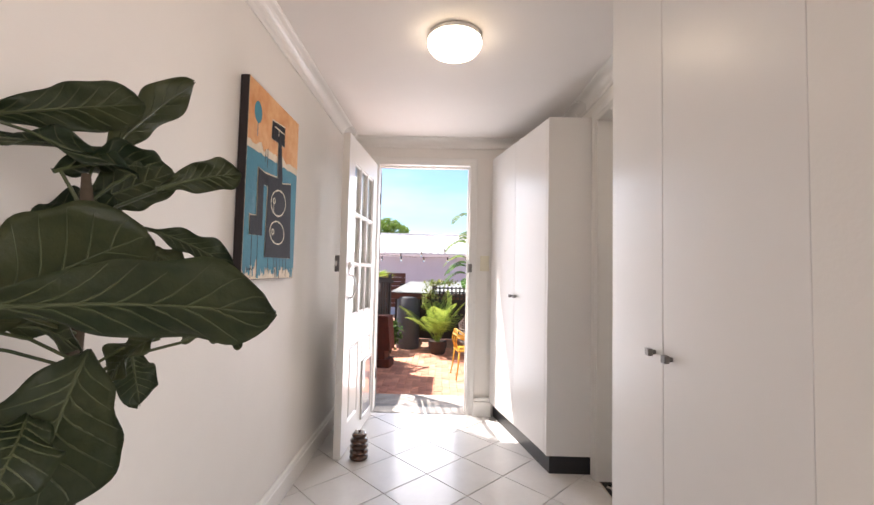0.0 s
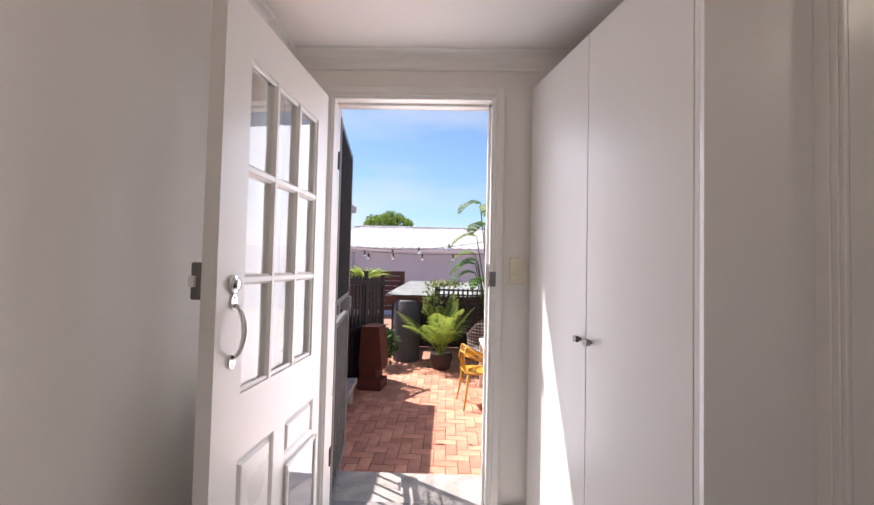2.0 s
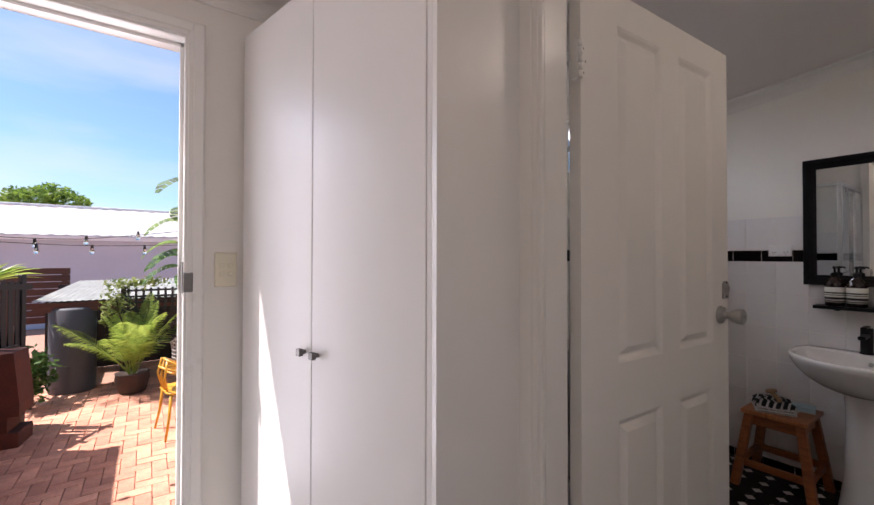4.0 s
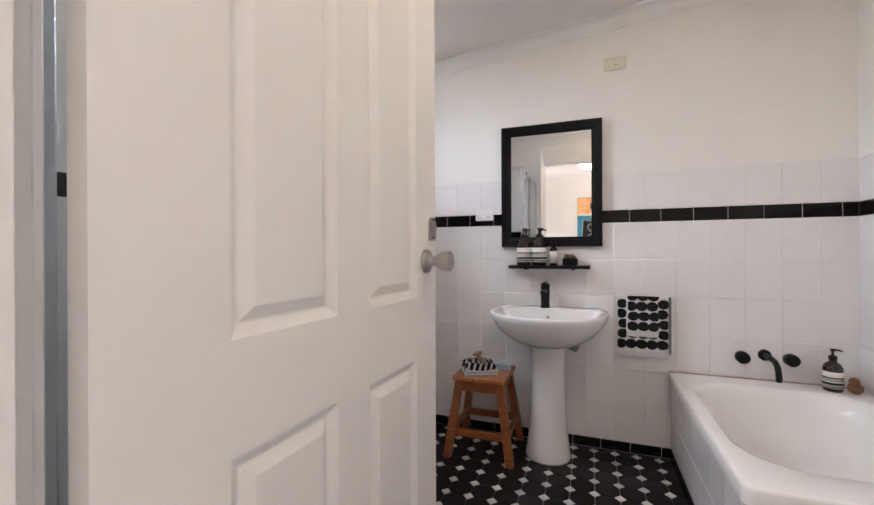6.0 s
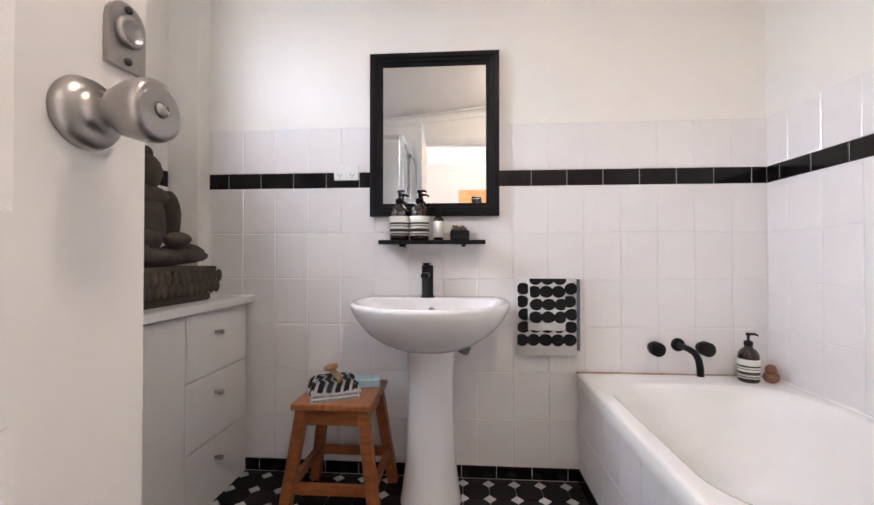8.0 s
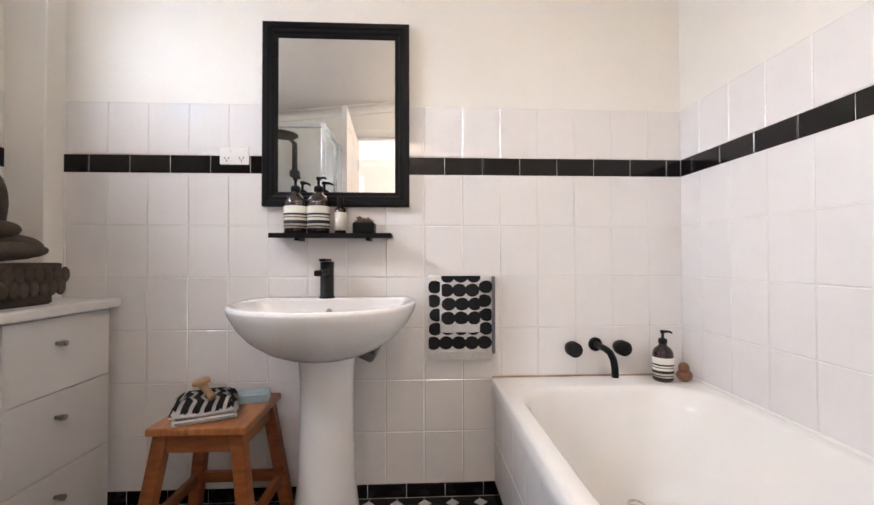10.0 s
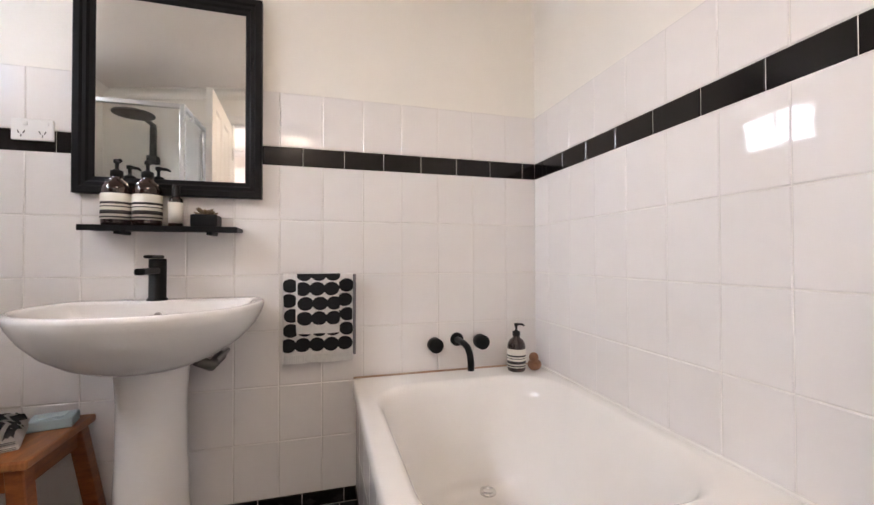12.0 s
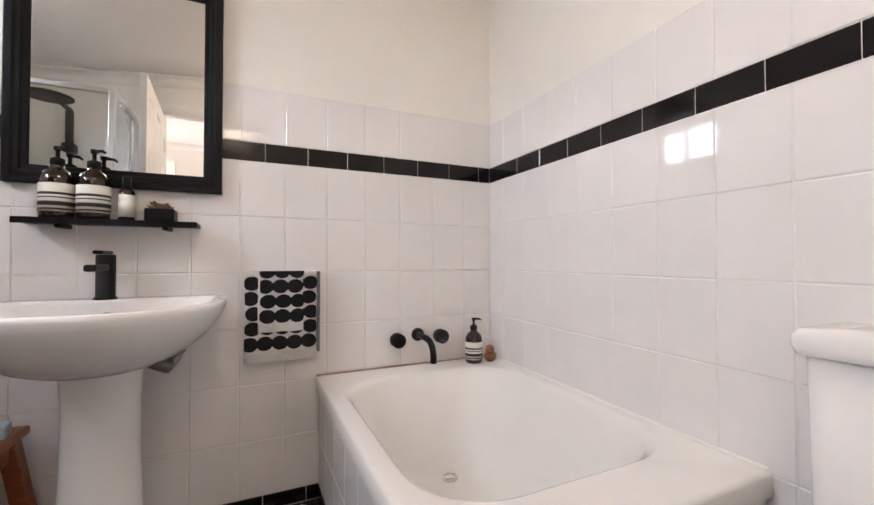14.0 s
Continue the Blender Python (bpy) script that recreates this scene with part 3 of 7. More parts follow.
# back door, open into the hall; local x runs from the hinge to the free edge, face at y=0 looks to -y
back_door = thing("door_back", "open white half-glazed back door with nine panes", "door", (-0.461, 2.950, 0.012), rz=-93.6, kind="structure")
BW, BH, BT = 0.765, 2.00, 0.044
G0, G1, GZ0, GZ1 = 0.107, 0.635, 0.845, 1.850
P1 = (0.418, 0.640, 0.17, 0.655)
P2 = (0.072, 0.335, 0.515, 0.655)
CAT = (0.045, 0.330, 0.08, 0.495)
bm = panel_skin(0, BW, 0, BH, [(G0, G1, GZ0, GZ1), P1, P2], 0.0)
raised_panel(bm, *P1, 0.0, m=0.03)
raised_panel(bm, *P2, 0.0, m=0.03)
sk = panel_skin(0, BW, 0, BH, [(G0, G1, GZ0, GZ1)], BT)
me_t = bpy.data.meshes.new("tmp")
sk.to_mesh(me_t)
sk.free()
bm.from_mesh(me_t)
bpy.data.meshes.remove(me_t)
for f in [((0, 0, 0), (0, 0, BH), (0, BT, BH), (0, BT, 0)), ((BW, 0, 0), (BW, BT, 0), (BW, BT, BH), (BW, 0, BH)), ((0, 0, BH), (BW, 0, BH), (BW, BT, BH), (0, BT, BH)), ((0, 0, 0), (0, BT, 0), (BW, BT, 0), (BW, 0, 0)),
          ((G0, 0, GZ0), (G1, 0, GZ0), (G1, BT, GZ0), (G0, BT, GZ0)), ((G0, 0, GZ1), (G1, 0, GZ1), (G1, BT, GZ1), (G0, BT, GZ1)), ((G0, 0, GZ0), (G0, 0, GZ1), (G0, BT, GZ1), (G0, BT, GZ0)), ((G1, 0, GZ0), (G1, 0, GZ1), (G1, BT, GZ1), (G1, BT, GZ0))]:
    bm.faces.new([bm.verts.new(c) for c in f])
bmesh.ops.remove_doubles(bm, verts=bm.verts, dist=1e-5)
part("leaf", bm, M_TRIM, back_door)
_gw, _gh = (G1 - G0), (GZ1 - GZ0)
for i in (1, 2):
    x = G0 + _gw * i / 3
    part("glazing_bar", prism(bmesh.new(), [(x - 0.016, 0.012), (x - 0.007, 0.001), (x + 0.007, 0.001), (x + 0.016, 0.012), (x + 0.016, BT - 0.004), (x - 0.016, BT - 0.004)], "z", GZ0, GZ1), M_TRIM, back_door)
    z = GZ0 + _gh * i / 3
    part("glazing_bar", prism(bmesh.new(), [(0.0125, z - 0.016), (0.0015, z - 0.007), (0.0015, z + 0.007), (0.0125, z + 0.016), (BT - 0.0045, z + 0.016), (BT - 0.0045, z - 0.016)], "x", G0, G1), M_TRIM, back_door)
for s in ((G0, G1, GZ0, GZ0 + 0.014), (G0, G1, GZ1 - 0.014, GZ1), (G0, G0 + 0.014, GZ0 + 0.014, GZ1 - 0.014), (G1 - 0.014, G1, GZ0 + 0.014, GZ1 - 0.014)):
    part("glazing_bead", B(s[0], s[1], 0.006, 0.018, s[2], s[3], bevel=0.003), M_TRIM, back_door)
for i in range(3):
    for j in range(3):
        x0, z0 = G0 + _gw * i / 3 + 0.008, GZ0 + _gh * j / 3 + 0.008
        p = part("pane", B(x0, x0 + _gw / 3 - 0.016, 0.019, 0.023, z0, z0 + _gh / 3 - 0.016), M_PANE, back_door, "clear glass pane")
        p.visible_shadow = False
_c = part("cat_flap", B(CAT[0], CAT[0] + 0.018, -0.014, -0.0005, CAT[2], CAT[3], bevel=0.004), M_TRIM, back_door, "white framed clear pet flap")
for s in ((CAT[1] - 0.018, CAT[1], CAT[2], CAT[3]), (CAT[0] + 0.018, CAT[1] - 0.018, CAT[2], CAT[2] + 0.018), (CAT[0] + 0.018, CAT[1] - 0.018, CAT[3] - 0.018, CAT[3])):
    part("flap_frame", B(s[0], s[1], -0.014, -0.0005, s[2], s[3], bevel=0.004), M_TRIM, _c)
part("flap", B(CAT[0] + 0.018, CAT[1] - 0.018, -0.006, -0.002, CAT[2] + 0.018, CAT[3] - 0.018), mat("smoky_flap", (0.30, 0.30, 0.32), 0.06, vary=0.05, coat=0.6), _c, "glossy grey pet flap")
_hx = BW - 0.075
part("deadlock", lathe(bmesh.new(), _hx, 1.170, [(0.027, -0.0005), (0.028, -0.005), (0.022, -0.010), (0.014, -0.011), (0.013, -0.017), (0.005, -0.017)], 24, axis="y"), M_CHROME, back_door, "round chrome deadlock cylinder")
_hp = part("pull_handle", T([(_hx, -0.006, 0.962), (_hx, -0.020, 0.972), (_hx, -0.031, 0.990), (_hx, -0.037, 1.015), (_hx, -0.039, 1.040), (_hx, -0.037, 1.062), (_hx, -0.031, 1.085), (_hx, -0.020, 1.103), (_hx, -0.006, 1.112)], [0.0065, 0.0065, 0.007, 0.008, 0.0085, 0.008, 0.007, 0.0065, 0.0065], 12), M_CHROME, back_door, "chrome bow pull handle")
for z, sg in ((0.952, -1), (1.122, 1)):
    part("handle_foot", prism(bmesh.new(), [(_hx + 0.014 * math.cos(a), z + 0.020 * math.sin(a)) for a in [2 * math.pi * k / 16 for k in range(16)]], "y", -0.006, -0.0005), M_CHROME, _hp)
    part("screw", lathe(bmesh.new(), _hx, z + sg * 0.011, [(0.003, -0.006), (0.0026, -0.0075), (0.0006, -0.0075)], 8, axis="y"), M_PLASDARK, _hp)
_rl = part("rim_lock", B(BW - 0.075, BW + 0.002, BT, BT + 0.030, 1.13, 1.23, bevel=0.004), M_PEWTER, back_door, "metal rim lock")
part("latch_bolt", B(BW + 0.002, BW + 0.020, BT + 0.008, BT + 0.022, 1.165, 1.195), M_CHROME, _rl)
for z in (0.25, 1.70):
    part("hinge", T([(-0.004, BT + 0.004, z), (-0.004, BT + 0.004, z + 0.10)], 0.006, 8), M_NICKEL, back_door)

# the leaf's glazed face looks into the hall
for o in back_door.children_recursive:
    o.data.transform(Matrix.Diagonal((1, -1, 1, 1)))
    o.data.flip_normals()

# ---- bathroom shell ----
def ceil_z(y):
    return 2.40 - (y - 1.384) * 0.104


solid("floor_bath", B(BX0 - 0.12, BX1 + 0.1, BY0 - 0.1, BY1 + 0.1, -0.10, -0.0085), M_WGROUT, "grey grout bed of the bathroom floor", "floor")
solid("wall_basin", B(BX1 + 0.0005, BX1 + 0.12, BY0 - 0.1, BY1 + 0.12, -0.1, 2.7), M_BATHWALL, "warm white painted wall over the tiles", "wall")
solid("wall_south", B(BX0 - 0.10, BX1 + 0.0005, BY0 - 0.12, BY0 - 0.0005, -0.1, 2.75), M_BATHWALL, "warm white painted wall over the tiles", "wall")
WN0, WN1, WNZ0, WNZ1 = 1.90, 2.82, 1.80, 2.13
solid("wall_north", wall_hole("y", BY1 + 0.0005, BY1 + 0.12, BX0, BX1 + 0.0005, -0.1, 2.6, WN0, WN1, WNZ0, WNZ1), M_BATHWALL, "white bathroom wall with a small high window", "wall")
bm = bmesh.new()
prism(bm, [(BY0 - 0.1, ceil_z(BY0 - 0.1)), (BY1 + 0.1, ceil_z(BY1 + 0.1)), (BY1 + 0.1, 2.9), (BY0 - 0.1, 2.9)], "x", BX0 - 0.1, BX1 + 0.1)
solid("ceiling_bath", bm, M_CEIL, "sloping white bathroom ceiling", "ceiling")
bm = bmesh.new()
_pr = [(0, 0), (0, -0.075), (0.008, -0.075)] + [(0.012 + 0.050 * (1 - math.cos(math.pi / 2 * k / 6)), -0.064 + 0.05 * math.sin(math.pi / 2 * k / 6)) for k in range(7)] + [(0.07, -0.008), (0.07, 0)]
rings = []
for y in (BY0, BY1):
    rings.append([bm.verts.new((BX1 + 0.005 - u, y, ceil_z(y) + v)) for u, v in _pr])
for k in range(len(_pr)):
    bm.faces.new((rings[0][k], rings[0][(k + 1) % len(_pr)], rings[1][(k + 1) % len(_pr)], rings[1][k]))
solid("cornice_basin", bm, M_TRIM, "white coved cornice following the sloping ceiling", "cornice")
cornice("cornice_south", "y", BY0 - 0.006, 1, BX0, BX1, ceil_z(BY0))
cornice("cornice_north", "y", BY1 + 0.006, -1, BX0, BX1 - 0.08, ceil_z(BY1) - 0.004)
bm = bmesh.new()
rings = []
for y in (BY0, BY1):
    rings.append([bm.verts.new((BX0 + u, y, ceil_z(y) + v)) for u, v in _pr])
for k in range(len(_pr)):
    bm.faces.new((rings[0][k], rings[0][(k + 1) % len(_pr)], rings[1][(k + 1) % len(_pr)], rings[1][k]))
solid("cornice_bath_west", bm, M_TRIM, "white coved cornice", "cornice")
_w = thing("window_bath", "small high aluminium sliding window with two panes", "window", kind="structure")
_wy = BY1 + 0.05
for nm, a in (("window_frame", (WN0, WN1, _wy, _wy + 0.05, WNZ0, WNZ0 + 0.035)), ("window_frame", (WN0, WN1, _wy, _wy + 0.05, WNZ1 - 0.035, WNZ1)), ("window_frame", (WN0, WN0 + 0.035, _wy, _wy + 0.05, WNZ0 + 0.035, WNZ1 - 0.035)), ("window_frame", (WN1 - 0.035, WN1, _wy, _wy + 0.05, WNZ0 + 0.035, WNZ1 - 0.035)), ("meeting_stile", (2.34, 2.38, _wy + 0.002, _wy + 0.048, WNZ0 + 0.035, WNZ1 - 0.035))):
    part(nm, B(*a, bevel=0.003), M_GPO, _w)
for a in ((WN0 + 0.035, 2.34), (2.38, WN1 - 0.035)):
    p = part("pane", B(a[0], a[1], _wy + 0.02, _wy + 0.024, WNZ0 + 0.035, WNZ1 - 0.035), M_PANE, _w)
    p.visible_shadow = False
solid("pipe_boxing", B(3.22, BX1 + 0.004, 2.81, BY1 + 0.004, 0.78, ceil_z(2.9) - 0.001, bevel=0.003), M_BATHWALL, "white painted pipe boxing in the corner", "boxing")

# ---- bathroom things ----
def ring_loft(bm, rings, close_first=True, close_last=True):
    vs = [[bm.verts.new(p) for p in r] for r in rings]
    n = len(vs[0])
    for a, b in zip(vs, vs[1:]):
        for k in range(n):
            f = bm.faces.new((a[k], a[(k + 1) % n], b[(k + 1) % n], b[k]))
            f.smooth = True
    if close_first:
        bm.faces.new(vs[0][::-1])
    if close_last:
        bm.faces.new(vs[-1])
    bmesh.ops.recalc_face_normals(bm, faces=bm.faces)
    return bm


basin = thing("pedestal_basin", "white porcelain pedestal basin with matt black tap", "basin", (3.10, 1.788, 0.0))


def d_ring(s, z, cx, rx, ry, back, n=48):
    """A D-shaped ring: an ellipse cut off at the wall side."""
    out = []
    for k in range(n):
        a = 2 * math.pi * k / n
        ca, sa = math.cos(a), math.sin(a)
        e = 0.93
        x = cx + math.copysign(abs(ca) ** e, ca) * rx * s
        y = math.copysign(abs(sa) ** e, sa) * ry * s
        out.append((min(x, back), y, z))
    return out


R = [d_ring(s, z, cx - 0.012, 0.325, 0.306, 0.193) for s, z, cx in ((0.30, 0.600, 0.0), (0.44, 0.606, 0.01), (0.62, 0.632, 0.02), (0.79, 0.672, 0.03), (0.91, 0.716, 0.04), (0.975, 0.757, 0.04), (1.0, 0.783, 0.04), (0.997, 0.795, 0.04), (0.975, 0.800, 0.04))]
R += [d_ring(s, z, cx - 0.028, 0.270, 0.284, 0.085) for s, z, cx in ((0.985, 0.800, 0.012), (0.955, 0.792, 0.012), (0.90, 0.765, 0.01), (0.82, 0.730, 0.005), (0.66, 0.695, 0.0), (0.40, 0.675, 0.0), (0.10, 0.668, 0.0))]
R = [[(x, y, 0.782 - (0.800 - z) * 0.88) for x, y, z in r] for r in R]
part("bowl", ring_loft(bmesh.new(), R), M_PORC, basin)
part("pedestal", lathe(bmesh.new(), 0.03, 0.0, [(0.118, 0.0), (0.120, 0.012), (0.112, 0.05), (0.097, 0.18), (0.090, 0.36), (0.089, 0.50), (0.094, 0.580), (0.102, 0.612)], 36, sx=1.05), M_PORC, basin)
part("overflow", lathe(bmesh.new(), 0.0, 0.740, [(0.011, 0.100), (0.011, 0.094), (0.006, 0.092)], 16, axis="x", base=-0.03), M_NICKEL, basin, "dull metal overflow ring")
part("waste", lathe(bmesh.new(), 0.0, 0.0, [(0.024, 0.664), (0.022, 0.670), (0.008, 0.671)], 18), M_CHROME, basin, "chrome waste")
bm = lathe(bmesh.new(), 0.125, 0.022, [(0.029, 0.780), (0.029, 0.788), (0.0245, 0.791), (0.0245, 0.912), (0.023, 0.916)], 24)
_t = part("tap", bm, M_BLACKM, basin, "matt black basin mixer tap")
part("spout", B(-0.015, 0.115, 0.008, 0.036, 0.868, 0.887, bevel=0.004), M_BLACKM, _t)
part("lever", B(0.045, 0.147, 0.010, 0.034, 0.917, 0.927, bevel=0.003), M_BLACKM, _t)
_p = part("trap", T([(0.19, -0.15, 0.580), (0.12, -0.135, 0.562), (0.09, -0.10, 0.590)], 0.018, 10), M_PEWTER, basin, "dull metal waste trap")
part("valve", T([(0.19, -0.175, 0.600), (0.13, -0.14, 0.565)], [0.006, 0.012], 8), M_NICKEL, _p)

# bath
bath = thing("bath", "compact white enamel bath with tiled side panel", "bathtub", (2.73, 0.80, 0.0))


def round_rect(x0, x1, y0, y1, r, z, n=10):
    out = []
    for cx, cy, a0 in ((x1 - r, y1 - r, 0), (x0 + r, y1 - r, 90), (x0 + r, y0 + r, 180), (x1 - r, y0 + r, 270)):
        for k in range(n):
            a = radians(a0 + 90 * k / (n - 1))
            out.append((cx + r * math.cos(a), cy + r * math.sin(a), z))
    return out


bx0, bx1, by0, by1 = 2.175 - 2.73, 3.296 - 2.73, 0.413 - 0.80, 1.190 - 0.80
RZ = 0.463
R = [round_rect(bx0, bx1, by0, by1, 0.03, RZ - 0.050), round_rect(bx0, bx1, by0, by1, 0.03, RZ - 0.008), round_rect(bx0 + 0.006, bx1 - 0.003, by0 + 0.003, by1 - 0.006, 0.028, RZ)]
for dx0, dx1, dy0, dy1, r, z in ((0.020, 0.015, 0.012, 0.020, 0.04, RZ - 0.001), (0.150, 0.118, 0.048, 0.052, 0.17, RZ - 0.002), (0.158, 0.128, 0.055, 0.060, 0.18, RZ - 0.006), (0.168, 0.137, 0.066, 0.072, 0.19, RZ - 0.022), (0.184, 0.148, 0.084, 0.085, 0.20, RZ - 0.07), (0.212, 0.16, 0.108, 0.105, 0.20, RZ - 0.16), (0.255, 0.17, 0.145, 0.13, 0.19, RZ - 0.28), (0.300, 0.18, 0.175, 0.16, 0.17, RZ - 0.345), (0.33, 0.19, 0.23, 0.22, 0.13, RZ - 0.372), (0.42, 0.25, 0.30, 0.29, 0.07, RZ - 0.378)):
    R.append(round_rect(bx0 + dx0, bx1 - dx1, by0 + dy0, by1 - dy1, r, z))
part("tub", ring_loft(bmesh.new(), R, close_first=False), M_BATH, bath)
part("side_panel", B(bx0 + 0.012, bx1 - 0.003, by1 - 0.030, by1 - 0.018, 0.0, RZ - 0.045), M_WGROUT, bath)
for k in range(8):
    for z0, z1 in ((0.058, 0.225), (0.227, RZ - 0.046)):
        x1 = bx1 - 0.004 - k * 0.151
        x0 = max(bx0 + 0.013, x1 - 0.1485)
        if x1 - x0 > 0.02:
            part("panel_tile", B(x0, x1, by1 - 0.0195, by1 - 0.0135, z0, z1, bevel=0.0015), M_TILE, bath)
part("panel_skirting", B(bx0 + 0.012, bx1 - 0.003, by1 - 0.0185, by1 - 0.010, 0.0, 0.056, bevel=0.0015), M_BTILE, bath)
part("end_panel", B(bx0 + 0.012, bx0 + 0.024, by0 + 0.002, by1 - 0.031, 0.0, RZ - 0.045), M_BATH, bath)
_dr = part("drain", lathe(bmesh.new(), 3.065 - 2.73, 0.735 - 0.80, [(0.030, 0.0855), (0.028, 0.093), (0.020, 0.093), (0.018, 0.088), (0.004, 0.088)], 22), M_CHROME, bath, "chrome bath drain")
solid("bath_sealant", B(2.18, 3.297, 0.4115, 0.421, 0.458, 0.470, bevel=0.003), M_BATH, "worn sealant bead along the bath", "sealant")

solid("bath_sealant_end", B(3.284, 3.2935, 0.43, 1.186, 0.460, 0.4675, bevel=0.002), mat("stained_sealant", (0.22, 0.12, 0.07), 0.8, vary=0.6, scale=14, second=(0.55, 0.44, 0.34)), "brown-stained sealant line at the tap end of the bath", "sealant")


# wall-mounted bath taps
def wall_tap(y, z, label, spout=False):
    th = thing("bath_spout" if spout else "bath_tap", label, "tap", (BX1 - 0.002, y, z), group="" if spout else "bath taps")
    if spout:
        part("wall_plate", lathe(bmesh.new(), 0, 0, [(0.027, 0.0), (0.027, -0.010), (0.018, -0.012)], 24, axis="x"), M_BLACKM, th)
        part("spout", T([(-0.01, 0, 0), (-0.09, 0, 0), (-0.13, 0, -0.006), (-0.155, 0, -0.026), (-0.165, 0, -0.055), (-0.166, 0, -0.085)], 0.0125, 14), M_BLACKM, th)
    else:
        part("wall_plate", lathe(bmesh.new(), 0, 0, [(0.022, 0.0), (0.022, -0.008), (0.016, -0.009), (0.016, -0.016)], 24, axis="x"), M_BLACKM, th)
        part("handle", lathe(bmesh.new(), 0, 0, [(0.016, -0.015), (0.0275, -0.016), (0.029, -0.020), (0.029, -0.056), (0.026, -0.060), (0.004, -0.060)], 28, axis="x"), M_BLACKM, th)
    return th


wall_tap(0.872, 0.574, "round matt black bath tap on the wall")
wall_tap(0.678, 0.577, "round matt black bath tap on the wall")
wall_tap(0.772, 0.586, "matt black wall-mounted bath spout", True)


# pump bottles
def pump_bottle(loc, rz, s=1.0, label="dark amber pump bottle with cream striped label", group="soap bottles", bars=((0.020, 0.004), (0.030, 0.010), (0.048, 0.003), (0.056, 0.006))):
    th = thing("pump_bottle", label, "bottle", loc, rz, group=group)
    p = [(0.030, 0.0), (0.0335, 0.004), (0.034, 0.012), (0.034, 0.092), (0.032, 0.103), (0.025, 0.115), (0.015, 0.123), (0.0125, 0.128), (0.0125, 0.134)]
    part("bottle", lathe(bmesh.new(), 0, 0, [(r * s, h * s) for r, h in p], 28), M_AMBER, th)
    lb = part("paper_label", lathe(bmesh.new(), 0, 0, [(0.0336 * s, 0.016 * s), (0.0345 * s, 0.016 * s), (0.0345 * s, 0.084 * s), (0.0336 * s, 0.084 * s)], 28), M_LABEL, th, "cream paper label with black bars")
    for z, h in bars:
        part("print_bar", lathe(bmesh.new(), 0, 0, [(0.0344 * s, z * s), (0.0348 * s, z * s), (0.0348 * s, (z + h) * s), (0.0344 * s, (z + h) * s)], 28), M_INK, lb)
    pm = part("pump", lathe(bmesh.new(), 0, 0, [(r * s, h * s) for r, h in ((0.0145, 0.131), (0.0145, 0.146), (0.009, 0.149), (0.0045, 0.151), (0.0045, 0.166), (0.008, 0.168), (0.008, 0.177), (0.003, 0.178))], 18), M_BLACKM, th)
    part("nozzle", T([(0, 0, 0.173 * s), (-0.022 * s, 0, 0.173 * s), (-0.030 * s, 0, 0.168 * s)], [0.005 * s, 0.004 * s, 0.003 * s], 8), M_BLACKM, pm)
    return th


SH_Z = 1.020
shelf = thing("wall_shelf", "narrow black wall shelf under the mirror", "shelf", (3.245, 1.79, SH_Z - 0.018))
part("board", B(-0.055, 0.052, -0.219, 0.221, 0.004, 0.018, bevel=0.003), M_BLACKF, shelf)
part("lip", B(-0.060, -0.0555, -0.219, 0.221, 0.0, 0.018, bevel=0.0015), M_BLACKF, shelf)
for y in (-0.13, 0.13):
    part("bracket", B(-0.03, 0.052, y - 0.008, y + 0.008, -0.008, 0.0035), M_BLACKF, shelf)
pump_bottle((3.242, 1.931, SH_Z), 40, 1.2)
pump_bottle((3.242, 1.846, SH_Z), 60, 1.2)
sb = thing("small_bottle", "slim black-capped bottle with cream label", "bottle", (3.245, 1.766, SH_Z))
part("bottle", lathe(bmesh.new(), 0, 0, [(0.019, 0.0), (0.021, 0.003), (0.021, 0.088), (0.017, 0.096), (0.010, 0.100)], 22), M_AMBER, sb)
part("paper_label", lathe(bmesh.new(), 0, 0, [(0.0208, 0.012), (0.0215, 0.012), (0.0215, 0.080), (0.0208, 0.080)], 22), M_LABEL, sb)
part("cap", lathe(bmesh.new(), 0, 0, [(0.012, 0.098), (0.0125, 0.101), (0.0115, 0.136), (0.006, 0.138)], 18), M_BLACKM, sb)
pt = thing("potted_succulent", "tiny dusty succulent in a square black pot", "plant", (3.245, 1.676, SH_Z))
part("pot", B(-0.036, 0.036, -0.040, 0.040, 0.0, 0.042, bevel=0.006, seg=2), M_BLACKF, pt)
for k in range(13):
    a, h = k * 2.4, random.uniform(0.045, 0.068)
    r = random.uniform(0.010, 0.034)
    part("leaf", T([(0.3 * r * math.cos(a), 0.3 * r * math.sin(a), 0.040), (r * math.cos(a), r * math.sin(a), h - 0.006), (1.3 * r * math.cos(a), 1.3 * r * math.sin(a), h)], [0.004, 0.006, 0.001], 6), M_SUCC, pt)

# mirror
mirror = thing("mirror", "rectangular wall mirror in a moulded black frame", "mirror", (BX1 - 0.003, 1.7875, 1.127))
MW, MH, FW = 0.559, 0.708, 0.056


